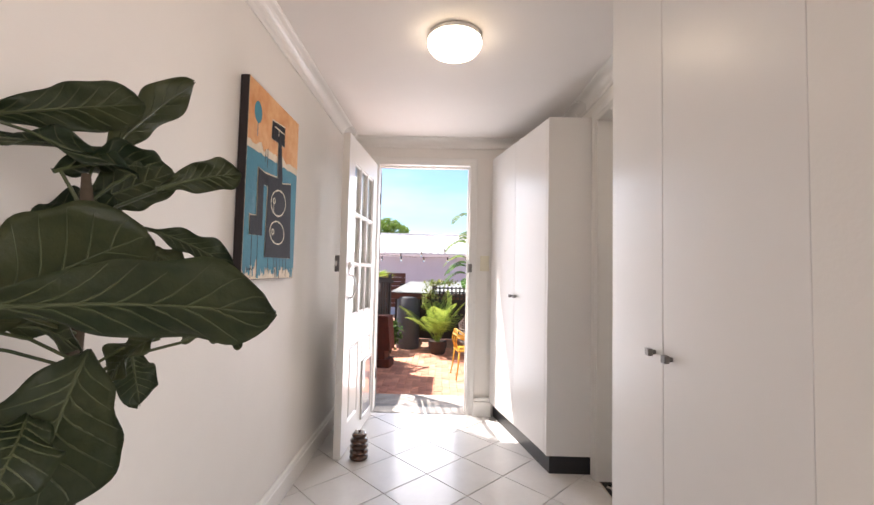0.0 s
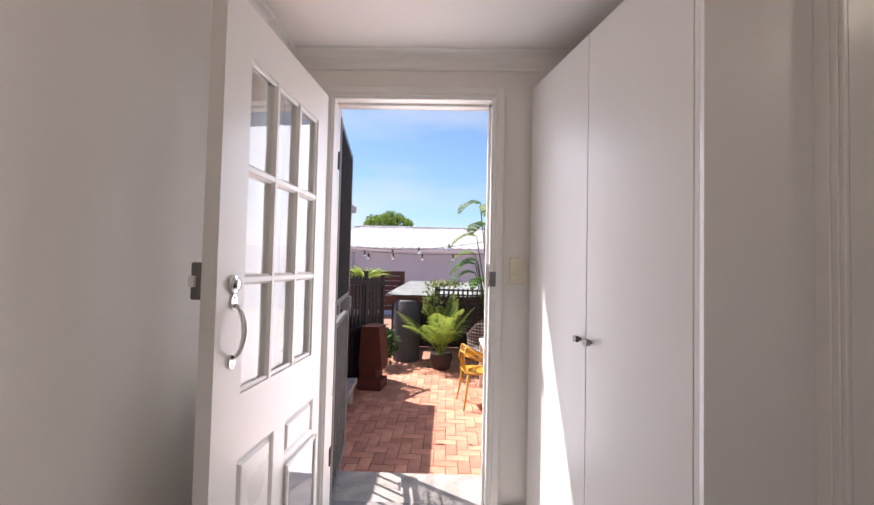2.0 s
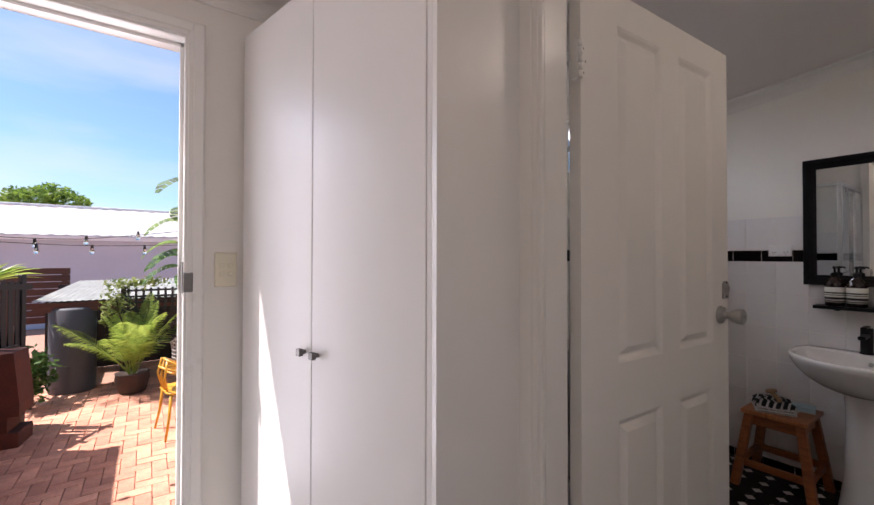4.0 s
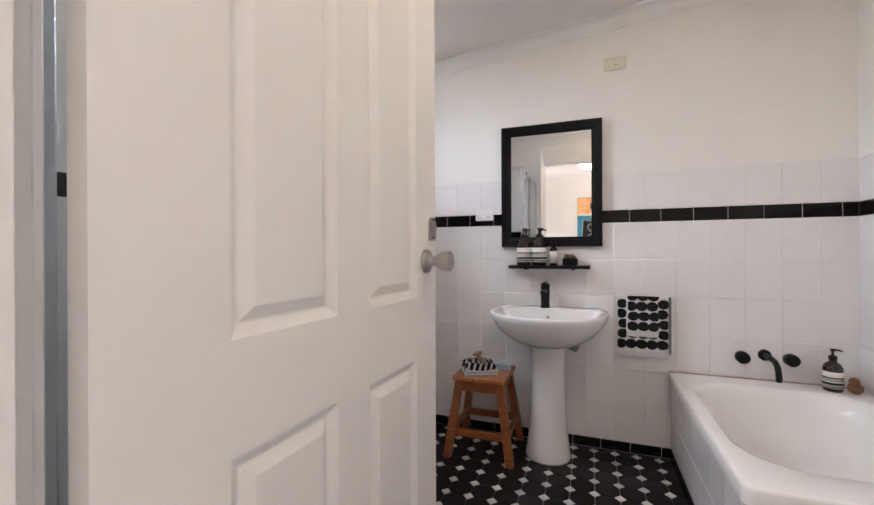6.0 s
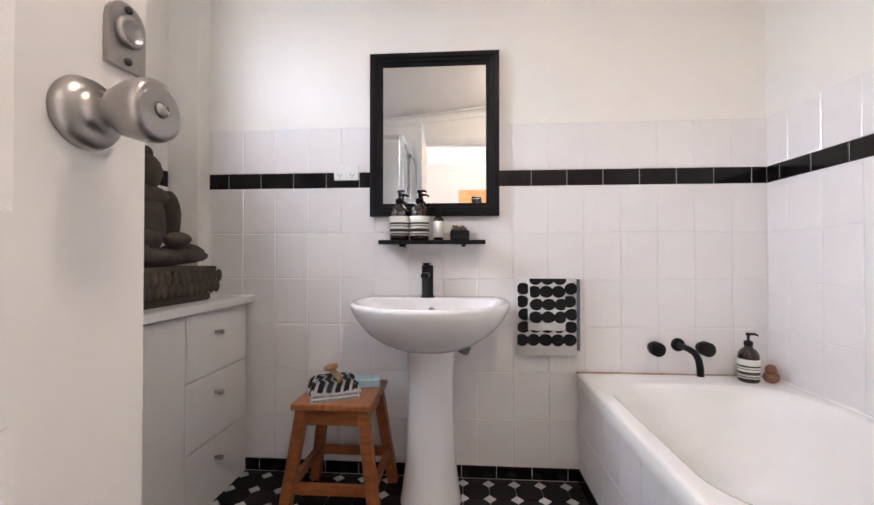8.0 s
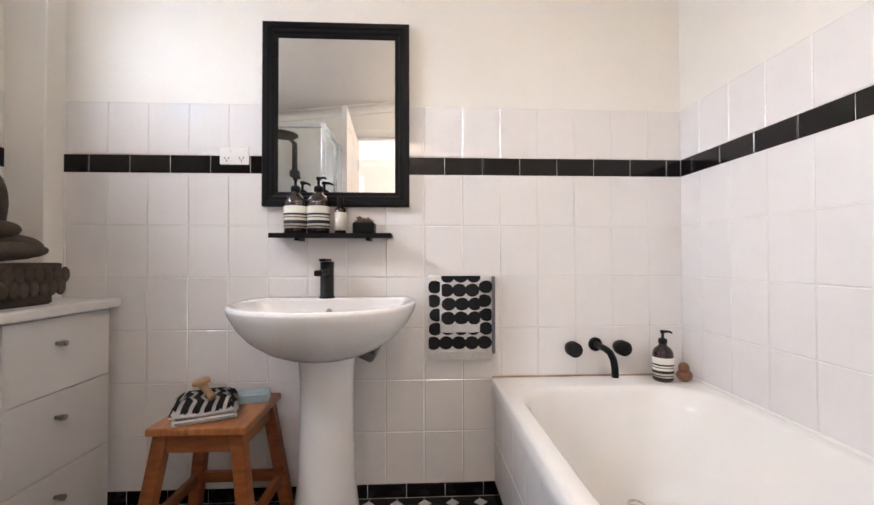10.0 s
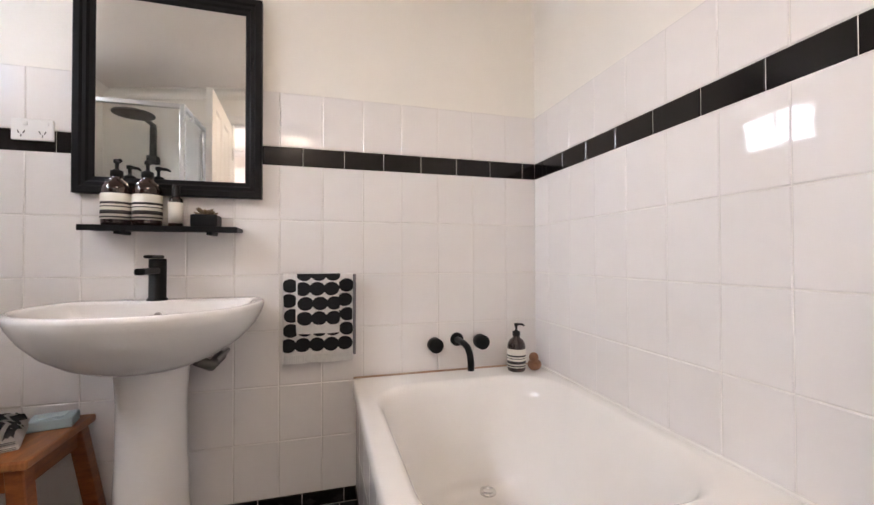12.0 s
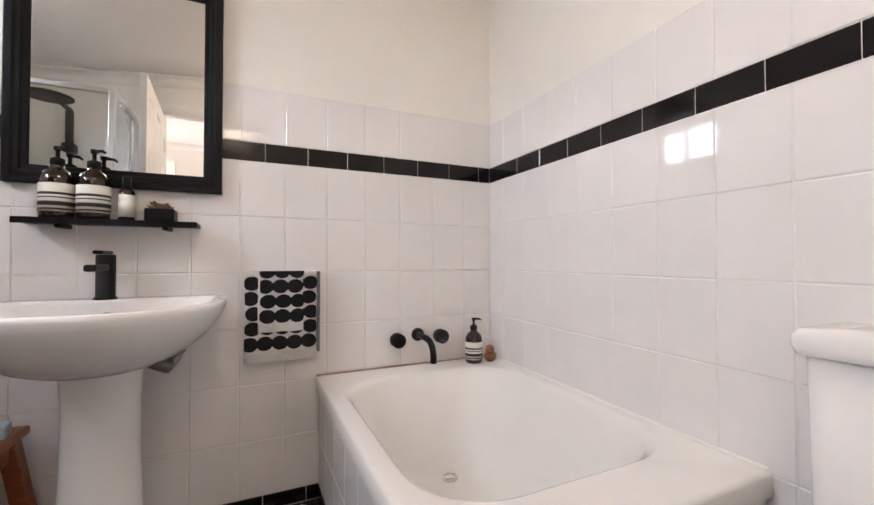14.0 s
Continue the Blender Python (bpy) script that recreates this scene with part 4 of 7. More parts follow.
def frame_side(parent, a, b, n_in, name="frame_side"):
    """One mitred side of a moulded frame between outer corners a and b; n_in points inwards."""
    a, b, n_in = Vector(a), Vector(b), Vector(n_in)
    d = (b - a).normalized()
    prof = [(0, 0), (0, 0.026), (0.004, 0.030), (0.020, 0.030), (0.026, 0.024), (0.036, 0.024), (0.042, 0.017), (FW - 0.004, 0.015), (FW, 0.011), (FW, 0)]
    bm = bmesh.new()
    r0 = [bm.verts.new(a + n_in * u + d * u + Vector((-v, 0, 0))) for u, v in prof]
    r1 = [bm.verts.new(b + n_in * u - d * u + Vector((-v, 0, 0))) for u, v in prof]
    for k in range(len(prof)):
        bm.faces.new((r0[k], r0[(k + 1) % len(prof)], r1[(k + 1) % len(prof)], r1[k]))
    bm.faces.new(r0[::-1])
    bm.faces.new(r1)
    bmesh.ops.recalc_face_normals(bm, faces=bm.faces)
    part(name, bm, M_BLACKF, parent)


c = [(0, -MW / 2, 0), (0, MW / 2, 0), (0, MW / 2, MH), (0, -MW / 2, MH)]
for i, n_in in enumerate(((0, 0, 1), (0, -1, 0), (0, 0, -1), (0, 1, 0))):
    frame_side(mirror, c[i], c[(i + 1) % 4], n_in)
part("glass", B(-0.010, -0.006, -MW / 2 + FW - 0.004, MW / 2 - FW + 0.004, FW - 0.004, MH - FW + 0.004), M_MIRROR, mirror, "clear silvered mirror glass")


# power points
def outlet(name, loc, w, h, label, gangs, material):
    th = thing(name, label, "power outlet", loc)
    part("plate", B(-0.010, 0.0, -w / 2, w / 2, 0, h, bevel=0.004, seg=2), material, th)
    for g in range(gangs):
        cy = 0 if gangs == 1 else (-w / 4 if g == 0 else w / 4)
        for dy, rot in ((-0.007, 25), (0.007, -25)):
            b = B(-0.0112, -0.0098, -0.0012, 0.0012, -0.005, 0.005)
            b.transform(Matrix.Translation((0, cy + dy, h * 0.36)) @ Matrix.Rotation(radians(rot), 4, "X"))
            part("slot", b, M_PLASDARK, th)
        part("slot", B(-0.0112, -0.0098, cy - 0.0012, cy + 0.0012, h * 0.14, h * 0.26), M_PLASDARK, th)
        part("switch", B(-0.014, -0.0098, cy - 0.006 - (0.012 if gangs == 2 else 0), cy + 0.006 - (0.012 if gangs == 2 else 0), h * 0.66, h * 0.86, bevel=0.002), material, th)
    return th


outlet("power_point", (BX1 - 0.002, 2.177, 1.288), 0.110, 0.068, "white double power point over the black border", 2, M_GPO)
outlet("power_point", (BX1, 1.442, 2.095), 0.112, 0.070, "cream power point high on the wall", 1, M_CREAM)


# towel on the wall
def drape(w, h, n=26, m=14, amp=0.006, back=0.018, seed=1.0):
    """A hanging cloth: a thick sheet folded over a bar, gently waved."""
    bm = bmesh.new()
    cols = []
    for j in range(m + 1):
        y = (j / m - 0.5) * w
        col = []
        for i in range(n + 1):
            z = -h * i / n
            wv = amp * (i / n) * math.sin(j * 0.9 + seed + i * 0.12) + 0.003 * math.sin(i * 0.6 + seed)
            col.append(Vector((-back - wv, y * (1 + 0.012 * math.sin(i * 0.35 + seed)), z)))
        cols.append(col)
    def grid(off, flip):
        vs = [[bm.verts.new(p + off) for p in c] for c in cols]
        for a, b in zip(vs, vs[1:]):
            for i in range(n):
                q = (a[i], b[i], b[i + 1], a[i + 1])
                f = bm.faces.new(q[::-1] if flip else q)
                f.smooth = True
        return vs
    f0, f1 = grid(Vector((0, 0, 0)), False), grid(Vector((0.009, 0, 0)), True)
    for i in range(n):
        for c0, c1 in ((f0[0], f1[0]), (f1[-1], f0[-1])):
            bm.faces.new((c0[i], c0[i + 1], c1[i + 1], c1[i]))
    for j in range(m):
        bm.faces.new((f0[j][0], f1[j][0], f1[j + 1][0], f0[j + 1][0]))
        bm.faces.new((f0[j][n], f0[j + 1][n], f1[j + 1][n], f1[j][n]))
    bmesh.ops.recalc_face_normals(bm, faces=bm.faces)
    return bm, cols


def cloth_at(cols, y, z, w, h):
    """A place on the front of the cloth, for its print."""
    m, n = len(cols) - 1, len(cols[0]) - 1
    fj, fi = max(0, min(m - 1e-6, (y / w + 0.5) * m)), max(0, min(n - 1e-6, -z / h * n))
    j, i = int(fj), int(fi)
    a, b = fj - j, fi - i
    p = cols[j][i].lerp(cols[j + 1][i], a).lerp(cols[j][i + 1].lerp(cols[j + 1][i + 1], a), b)
    return Vector((p.x - 0.0035, p.y, p.z))


def dots(cols, w, h, rows, nper, r, z0, dz):
    bm = bmesh.new()
    for k in range(rows):
        for i in range(nper):
            cy = -w / 2 + (i + 0.5 + 0.12 * math.sin(k * 2.0)) * w / nper
            cz = -(z0 + k * dz)
            c0 = bm.verts.new(cloth_at(cols, cy, cz, w, h))
            ring = []
            for t in range(14):
                a = 2 * math.pi * t / 14
                y = max(-w / 2 + 0.001, min(w / 2 - 0.001, cy + r * 1.12 * math.cos(a)))
                ring.append(bm.verts.new(cloth_at(cols, y, min(-0.001, cz + r * math.sin(a)), w, h)))
            for t in range(14):
                bm.faces.new((c0, ring[t], ring[(t + 1) % 14]))
    return bm


towel = thing("hand_towel", "white towel with rows of black dots on a wall rail", "towel", (BX1, 1.312, 0.862))
part("rail", T([(-0.020, -0.114, -0.010), (-0.020, 0.114, -0.010)], 0.006, 8), M_BLACKM, towel)
for y in (-0.108, 0.108):
    part("rail_post", T([(-0.020, y, -0.010), (0.0, y, -0.010)], 0.007, 8), M_BLACKM, towel)
bm, cols = drape(0.245, 0.325, seed=0.5, back=0.030)
cl = part("back_cloth", bm, M_TOWELW, towel)
part("dot_print", dots(cols, 0.245, 0.325, 5, 5, 0.0252, 0.045, 0.0535), M_TOWELB, cl)
for k in range(40):
    yk = -0.117 + k * 0.006
    part("fringe", T([tuple(cloth_at(cols, yk, -0.292, 0.245, 0.325)), tuple(cloth_at(cols, yk, -0.3235, 0.245, 0.325))], 0.0028, 5), M_TOWELW, cl)
bm, cols = drape(0.150, 0.218, seed=2.0, back=0.046)
for v in bm.verts:
    v.co.y += 0.004
cl = part("front_cloth", bm, M_TOWELW, towel)
part("dot_print", dots(cols, 0.150, 0.218, 4, 3, 0.0252, 0.003, 0.053), M_TOWELB, cl)
for k in range(26):
    yk = -0.071 + k * 0.0057
    part("fringe", T([tuple(cloth_at(cols, yk, -0.186, 0.150, 0.218)), tuple(cloth_at(cols, yk, -0.2165, 0.150, 0.218))], 0.0030, 5), M_TOWELW, cl)
part("hem", B(-0.052, -0.030, -0.132, -0.122, -0.30, -0.004, bevel=0.003), mat("grey_hem", (0.16, 0.15, 0.16), 0.95, vary=0.2, scale=40), cl, "dark grey towel hem")

# stool
stool = thing("stool", "small square red-brown timber stool beside the basin", "stool", (3.092, 2.140, 0.0))
part("seat", B(-0.158, 0.158, -0.158, 0.130, 0.408, 0.431, bevel=0.005, seg=2), M_WOODTOP, stool)
for sx, sy in ((-1, -1), (-1, 1), (1, -1), (1, 1)):
    bm = bmesh.new()
    tx, ty, fx, fy = sx * 0.122, sy * 0.110 - 0.013, sx * 0.164, sy * 0.168 - 0.013
    h = 0.020
    ring_loft(bm, [[(fx + a * h, fy + b * h, 0.0) for a, b in ((-1, -1), (1, -1), (1, 1), (-1, 1))], [(tx + a * h, ty + b * h, 0.408) for a, b in ((-1, -1), (1, -1), (1, 1), (-1, 1))]])
    for f in bm.faces:
        f.smooth = False
    bmesh.ops.bevel(bm, geom=[e for e in bm.edges], offset=0.002, segments=1, affect="EDGES")
    part("leg", bm, M_WOOD, stool)
for sd in (-1, 1):
    part("apron", B(-0.104, 0.104, sd * 0.113 - 0.021, sd * 0.113 - 0.003, 0.350, 0.407), M_WOOD, stool)
    part("apron", B(sd * 0.124 - 0.009, sd * 0.124 + 0.009, -0.106, 0.080, 0.350, 0.407), M_WOOD, stool)
    part("stretcher", B(-0.134, 0.134, sd * 0.149 - 0.022, sd * 0.149 - 0.004, 0.115, 0.151), M_WOOD, stool)
    part("stretcher", B(sd * 0.148 - 0.009, sd * 0.148 + 0.009, -0.142, 0.116, 0.115, 0.151), M_WOOD, stool)

ft = thing("folded_towel", "folded black and white patterned towel on the stool", "towel", (3.045, 2.150, 0.431), 24)
for k, (w, d, z) in enumerate(((0.088, 0.078, 0.0), (0.086, 0.076, 0.014), (0.084, 0.075, 0.028))):
    _tl = part("towel_layer", B(-d, d - 0.004 * k, -w, w - 0.003 * k, z, z + 0.0142, bevel=0.006, seg=3), M_TOWELW, ft)
    for q in range(2):
        part("pin_stripe", B(-d - 0.0006, -d + 0.0006, -w + 0.007, w - 0.010, z + 0.0042 + q * 0.004, z + 0.0057 + q * 0.004), M_TOWELB, _tl)
bm = bmesh.new()
NU, NV = 22, 18
g = []
for i in range(NU + 1):
    row = []
    for j in range(NV + 1):
        x, y = (i / NU - 0.52) * 0.160, (j / NV - 0.5) * 0.185
        ed = min(i, NU - i, j, NV - j) / 4
        z = 0.026 + 0.038 * min(1, ed) ** 0.6 + 0.007 * math.sin(x * 48 + 1.0) * math.cos(y * 36)
        row.append(bm.verts.new((x, y, z)))
    g.append(row)
for a, b in zip(g, g[1:]):
    for j in range(NV):
        f = bm.faces.new((a[j], a[j + 1], b[j + 1], b[j]))
        f.smooth = True
bmesh.ops.solidify(bm, geom=bm.faces[:], thickness=0.006)
tl = part("towel_fold", bm, M_TOWELW, ft)
bm = bmesh.new()
for k in range(6):
    y0 = -0.090 + k * 0.0305
    prev = None
    for i in range(25):
        x = (i / 24 - 0.52) * 0.156
        zz = abs(((i / 4.0) % 2) - 1) * 0.014
        ed = min(i / 24 * NU, NU - i / 24 * NU, 4) / 4
        def zat(y):
            jj = (y / 0.185 + 0.5) * NV
            e2 = max(0, min(1, min(ed, min(jj, NV - jj) / 4)))
            return 0.026 + 0.038 * e2 ** 0.6 + 0.007 * math.sin(x * 48 + 1.0) * math.cos(y * 36) + 0.0045
        ya, yb = y0 + zz, min(0.092, y0 + zz + 0.0195)
        ya = max(-0.092, ya)
        cur = (bm.verts.new((x, ya, zat(ya))), bm.verts.new((x, yb, zat(yb))))
        if prev:
            bm.faces.new((prev[0], prev[1], cur[1], cur[0]))
        prev = cur
part("zigzag_print", bm, M_TOWELB, tl)
br = thing("body_brush", "pale timber massage brush on the folded towel", "brush", (3.005, 2.135, 0.494), 0)
part("handle", T([(-0.012, -0.030, 0.006), (-0.004, -0.012, 0.022), (0.006, 0.010, 0.040)], [0.0125, 0.0105, 0.0115], 14), M_LIGHTWOOD, br)
bm = lathe(bmesh.new(), 0.0, 0.0, [(0.010, 0.0), (0.024, 0.004), (0.027, 0.010), (0.026, 0.017), (0.018, 0.021), (0.004, 0.022)], 22)
bm.transform(Matrix.Translation((0.008, 0.012, 0.038)) @ Matrix.Rotation(radians(-14), 4, "X"))
part("head", bm, M_LIGHTWOOD, br)
sp = thing("soap_box", "pale blue paper-wrapped soap box on the stool", "soap", (3.165, 2.050, 0.431), 12)
part("box", B(-0.035, 0.035, -0.052, 0.052, 0.0, 0.030, bevel=0.003), M_SOAP, sp)
part("lid", B(-0.022, 0.022, -0.030, 0.030, 0.0302, 0.034, bevel=0.001), M_SOAP, sp)

# vanity drawers
van = thing("vanity_cabinet", "low white vanity cabinet with drawers and small knobs", "cabinet", (2.65, 2.78, 0.0))
vx0, vx1, vy0, vy1 = 2.05 - 2.65, 3.277 - 2.65, 2.640 - 2.78, 2.945 - 2.78
part("body", B(vx0, vx1, vy0, vy1, 0.0, 0.748), M_LAMINATE, van)
dx0, dx1 = 2.885 - 2.65, vx1
for z0, z1 in ((0.010, 0.2525), (0.2555, 0.5035), (0.5065, 0.742)):
    d = part("drawer_front", B(dx0 + 0.001, dx1 - 0.001, vy0 - 0.019, vy0 - 0.0005, z0, z1, bevel=0.0015), M_LAMINATE, van)
    zc = z1 - 0.078 if z1 < 0.7 else z0 + 0.153
    part("knob", lathe(bmesh.new(), 3.057 - 2.65, zc, [(0.0065, -0.159), (0.0065, -0.172), (0.0095, -0.174), (0.0095, -0.189), (0.008, -0.190)], 18, axis="y"), M_NICKEL, d, "brushed metal knob")
for x0, x1 in ((vx0 + 0.002, vx0 + 0.430), (vx0 + 0.433, dx0 - 0.002)):
    part("door", B(x0, x1, vy0 - 0.019, vy0 - 0.0005, 0.010, 0.742, bevel=0.0015), M_LAMINATE, van)
top = thing("worktop", "cream laminate vanity top with rounded front edge", "worktop", (2.65, 2.78, 0.748))
part("slab", B(vx0 - 0.01, 3.298 - 2.65, 2.592 - 2.78, vy1 + 0.002, 0.0, 0.034, bevel=0.008, seg=3), M_LAMINATE, top)

# statue: one plain carved mesh, seated figure on a lotus plinth
bm = bmesh.new()
def blob(cx, cy, cz, rx, ry, rz_, n=14):
    r = bmesh.ops.create_icosphere(bm, subdivisions=3, radius=1.0)
    for v in r["verts"]:
        w = 1 + 0.05 * noise.noise(v.co * 3 + Vector((cx, cy, cz)) * 20)
        v.co = Vector((cx + v.co.x * rx * w, cy + v.co.y * ry * w, cz + v.co.z * rz_ * w))
ring_loft(bm, [round_rect(-a, a, -0.118 - b, 0.118 + b, 0.03, z) for a, b, z in ((0.205, -0.012, 0.0), (0.212, -0.008, 0.006), (0.212, -0.008, 0.026), (0.204, -0.014, 0.032), (0.226, 0.0, 0.044), (0.240, 0.008, 0.066), (0.240, 0.008, 0.092), (0.232, 0.004, 0.112), (0.234, 0.004, 0.130), (0.224, 0.0, 0.133))])
for k in range(15):
    for z0, sg, off in ((0.094, 1, 0.0), (0.054, -1, 0.016)):
        x = -0.220 + k * 0.0315 + off
        if x < 0.235:
            blob(x, -0.126, z0, 0.017, 0.010, 0.026)
for k in range(7):
    for sx in (-1, 1):
        blob(sx * 0.240, -0.095 + k * 0.032, 0.076, 0.004, 0.021, 0.036)
blob(0.0, 0.0, 0.165, 0.205, 0.112, 0.036)
for sx in (-1, 1):
    blob(sx * 0.135, -0.030, 0.182, 0.088, 0.075, 0.042)
    blob(sx * 0.105, -0.085, 0.172, 0.100, 0.030, 0.026)
    blob(sx * 0.112, 0.004, 0.315, 0.036, 0.042, 0.105)
    blob(sx * 0.075, -0.060, 0.235, 0.062, 0.032, 0.026)
blob(0.0, 0.03, 0.290, 0.100, 0.068, 0.135)
blob(0.0, 0.02, 0.390, 0.118, 0.056, 0.042)
blob(0.0, 0.01, 0.470, 0.052, 0.056, 0.066)
blob(0.0, 0.015, 0.538, 0.028, 0.030, 0.028)
for f in bm.faces:
    f.smooth = True
st = tagged(mesh_ob("statue", bm, M_STONE), "dark carved stone seated statue on a lotus plinth", "statue")
st.matrix_world = pose(2.895, 2.775, 0.782, 0, 0, 0)

# soap bottle and rubber toy on the bath
pump_bottle((3.215, 0.545, 0.463), 70, 1.07, "dark amber pump bottle standing on the bath rim")
dk = thing("bath_duck", "small brown rubber duck on the bath rim", "toy", (3.195, 0.475, 0.463), 140)
bm = bmesh.new()
for cx, cz, rx, ry, rz_ in ((0.0, 0.024, 0.034, 0.027, 0.024), (0.014, 0.055, 0.020, 0.019, 0.020), (0.036, 0.052, 0.010, 0.008, 0.005), (-0.030, 0.032, 0.012, 0.012, 0.010)):
    r = bmesh.ops.create_icosphere(bm, subdivisions=3, radius=1.0)
    for v in r["verts"]:
        v.co = Vector((cx + v.co.x * rx, v.co.y * ry, cz + v.co.z * rz_))
for f in bm.faces:
    f.smooth = True
part("body", bm, M_DUCK, dk)

# toilet
wc = thing("toilet", "white close-coupled toilet beside the bath", "toilet", (1.878, 0.432, 0.0))
part("cistern", ring_loft(bmesh.new(), [round_rect(-0.165, 0.165, 0.0, 0.160, 0.05, 0.40), round_rect(-0.175, 0.175, 0.0, 0.172, 0.03, 0.47), round_rect(-0.178, 0.178, 0.0, 0.176, 0.03, 0.752)]), M_PORC, wc)
ld = part("cistern_lid", ring_loft(bmesh.new(), [round_rect(-0.186, 0.182, -0.002, 0.186, 0.014, 0.748), round_rect(-0.190, 0.190, -0.002, 0.192, 0.024, 0.760), round_rect(-0.190, 0.190, -0.002, 0.192, 0.024, 0.778), round_rect(-0.182, 0.182, 0.004, 0.184, 0.020, 0.789), round_rect(-0.12, 0.12, 0.04, 0.14, 0.02, 0.793)]), M_PORC, wc)
part("flush_button", lathe(bmesh.new(), 0.0, 0.09, [(0.022, 0.793), (0.022, 0.797), (0.018, 0.799)], 18), M_CHROME, ld)
def egg(s, z, cy=0.42):
    return [(0.185 * s * math.cos(a), cy + (0.25 if math.sin(a) > 0 else 0.21) * s * math.sin(a), z) for a in [2 * math.pi * k / 32 for k in range(32)]]
part("pan", ring_loft(bmesh.new(), [egg(0.55, 0.0, 0.36), egg(0.58, 0.02, 0.36), egg(0.62, 0.15, 0.37), egg(0.85, 0.30, 0.41), egg(0.98, 0.37), egg(1.0, 0.40)]), M_PORC, wc)
part("seat", ring_loft(bmesh.new(), [egg(1.0, 0.401), egg(1.03, 0.410), egg(1.03, 0.432), egg(0.95, 0.440)]), M_GPO, wc)

# shower in the corner behind the door
shw = thing("shower_enclosure", "corner shower with chrome frame and clear glass", "shower", (1.565, 2.53, 0.0))
sx0, sx1, sy0, sy1 = 1.108 - 1.565, 2.032 - 1.565, 2.118 - 2.53, 2.942 - 2.53
part("tray", B(sx0, sx1, sy0, sy1, 0.0, 0.09, bevel=0.012, seg=2), M_PORC, shw)
for x, y in ((sx0 + 0.012, sy0 + 0.016), (sx1 - 0.016, sy0 + 0.016), (sx1 - 0.016, sy1 - 0.012)):
    part("post", B(x - 0.012, x + 0.016, y - 0.016, y + 0.012, 0.09, 1.872, bevel=0.003), M_ALU, shw)
for z in (0.09, 1.842):
    part("rail", B(sx0 + 0.028, sx1 - 0.028, sy0, sy0 + 0.026, z, z + 0.028, bevel=0.003), M_ALU, shw)
    part("rail", B(sx1 - 0.026, sx1, sy0 + 0.028, sy1 - 0.024, z, z + 0.028, bevel=0.003), M_ALU, shw)
for a in ((sx0 + 0.028, sx0 + 0.50, sy0 + 0.006, sy0 + 0.011), (sx0 + 0.44, sx1 - 0.028, sy0 + 0.016, sy0 + 0.021), (sx1 - 0.014, sx1 - 0.009, sy0 + 0.028, sy1 - 0.024)):
    p = part("glass_panel", B(*a, 0.118, 1.842), M_PANE, shw)
    p.visible_shadow = False
for x, y in ((sx0 + 0.492, sy0 + 0.0045), (sx0 + 0.440, sy0 + 0.0145)):
    part("door_stile", B(x - 0.010, x + 0.010, y - 0.004, y + 0.009, 0.120, 1.840, bevel=0.002), M_CHROME, shw)
for x in (sx0 + 0.47, sx0 + 0.80):
    part("door_roller", lathe(bmesh.new(), x, 1.815, [(0.019, sy0 - 0.012), (0.021, sy0 - 0.006), (0.021, sy0 - 0.001), (0.010, sy0)], 18, axis="y"), M_CHROME, shw)
part("handle", T([(sx0 + 0.56, sy0 + 0.014, 0.95), (sx0 + 0.56, sy0 - 0.030, 0.97), (sx0 + 0.56, sy0 - 0.030, 1.15), (sx0 + 0.56, sy0 + 0.014, 1.17)], 0.008, 8), M_CHROME, shw)
hd = thing("rain_shower", "large round black rain shower head on a wall arm", "shower head", (1.11, 2.590, 1.70))
part("wall_bracket", B(-0.004, 0.075, -0.036, 0.036, -0.030, 0.030, bevel=0.004), M_BLACKM, hd)
part("riser", B(0.022, 0.062, -0.020, 0.020, 0.030, 0.262, bevel=0.004), M_BLACKM, hd)
part("arm", B(0.022, 0.400, -0.016, 0.016, 0.262, 0.284, bevel=0.004), M_BLACKM, hd)
part("rose", lathe(bmesh.new(), 0.390, 0, [(0.020, 0.286), (0.030, 0.262), (0.050, 0.256), (0.126, 0.252), (0.130, 0.247), (0.128, 0.240), (0.120, 0.238)], 36), M_BLACKM, hd)
part("mixer", lathe(bmesh.new(), 0.0, -0.60, [(0.05, -0.004), (0.05, 0.016), (0.03, 0.05)], 20, axis="x"), M_BLACKM, hd)

# ---- hall things ----
lamp = thing("ceiling_light", "round lit opal glass ceiling light", "ceiling light", (0.115, 1.56, CEIL))
part("base", lathe(bmesh.new(), 0, 0, [(0.118, 0.0), (0.128, -0.006), (0.128, -0.022), (0.120, -0.026)], 36), M_TRIM, lamp)
part("shade", lathe(bmesh.new(), 0, 0, [(0.126, -0.022), (0.129, -0.034), (0.124, -0.052), (0.108, -0.072), (0.078, -0.089), (0.040, -0.098), (0.005, -0.100)], 40), M_LAMPGLOW, lamp, "glowing opal glass shade")
lamp2 = thing("bath_ceiling_light", "round lit opal glass ceiling light", "ceiling light", (1.78, 1.22, ceil_z(1.22) - 0.012))
part("base", lathe(bmesh.new(), 0, 0, [(0.118, 0.012), (0.128, -0.006), (0.128, -0.022), (0.120, -0.026)], 36), M_TRIM, lamp2)
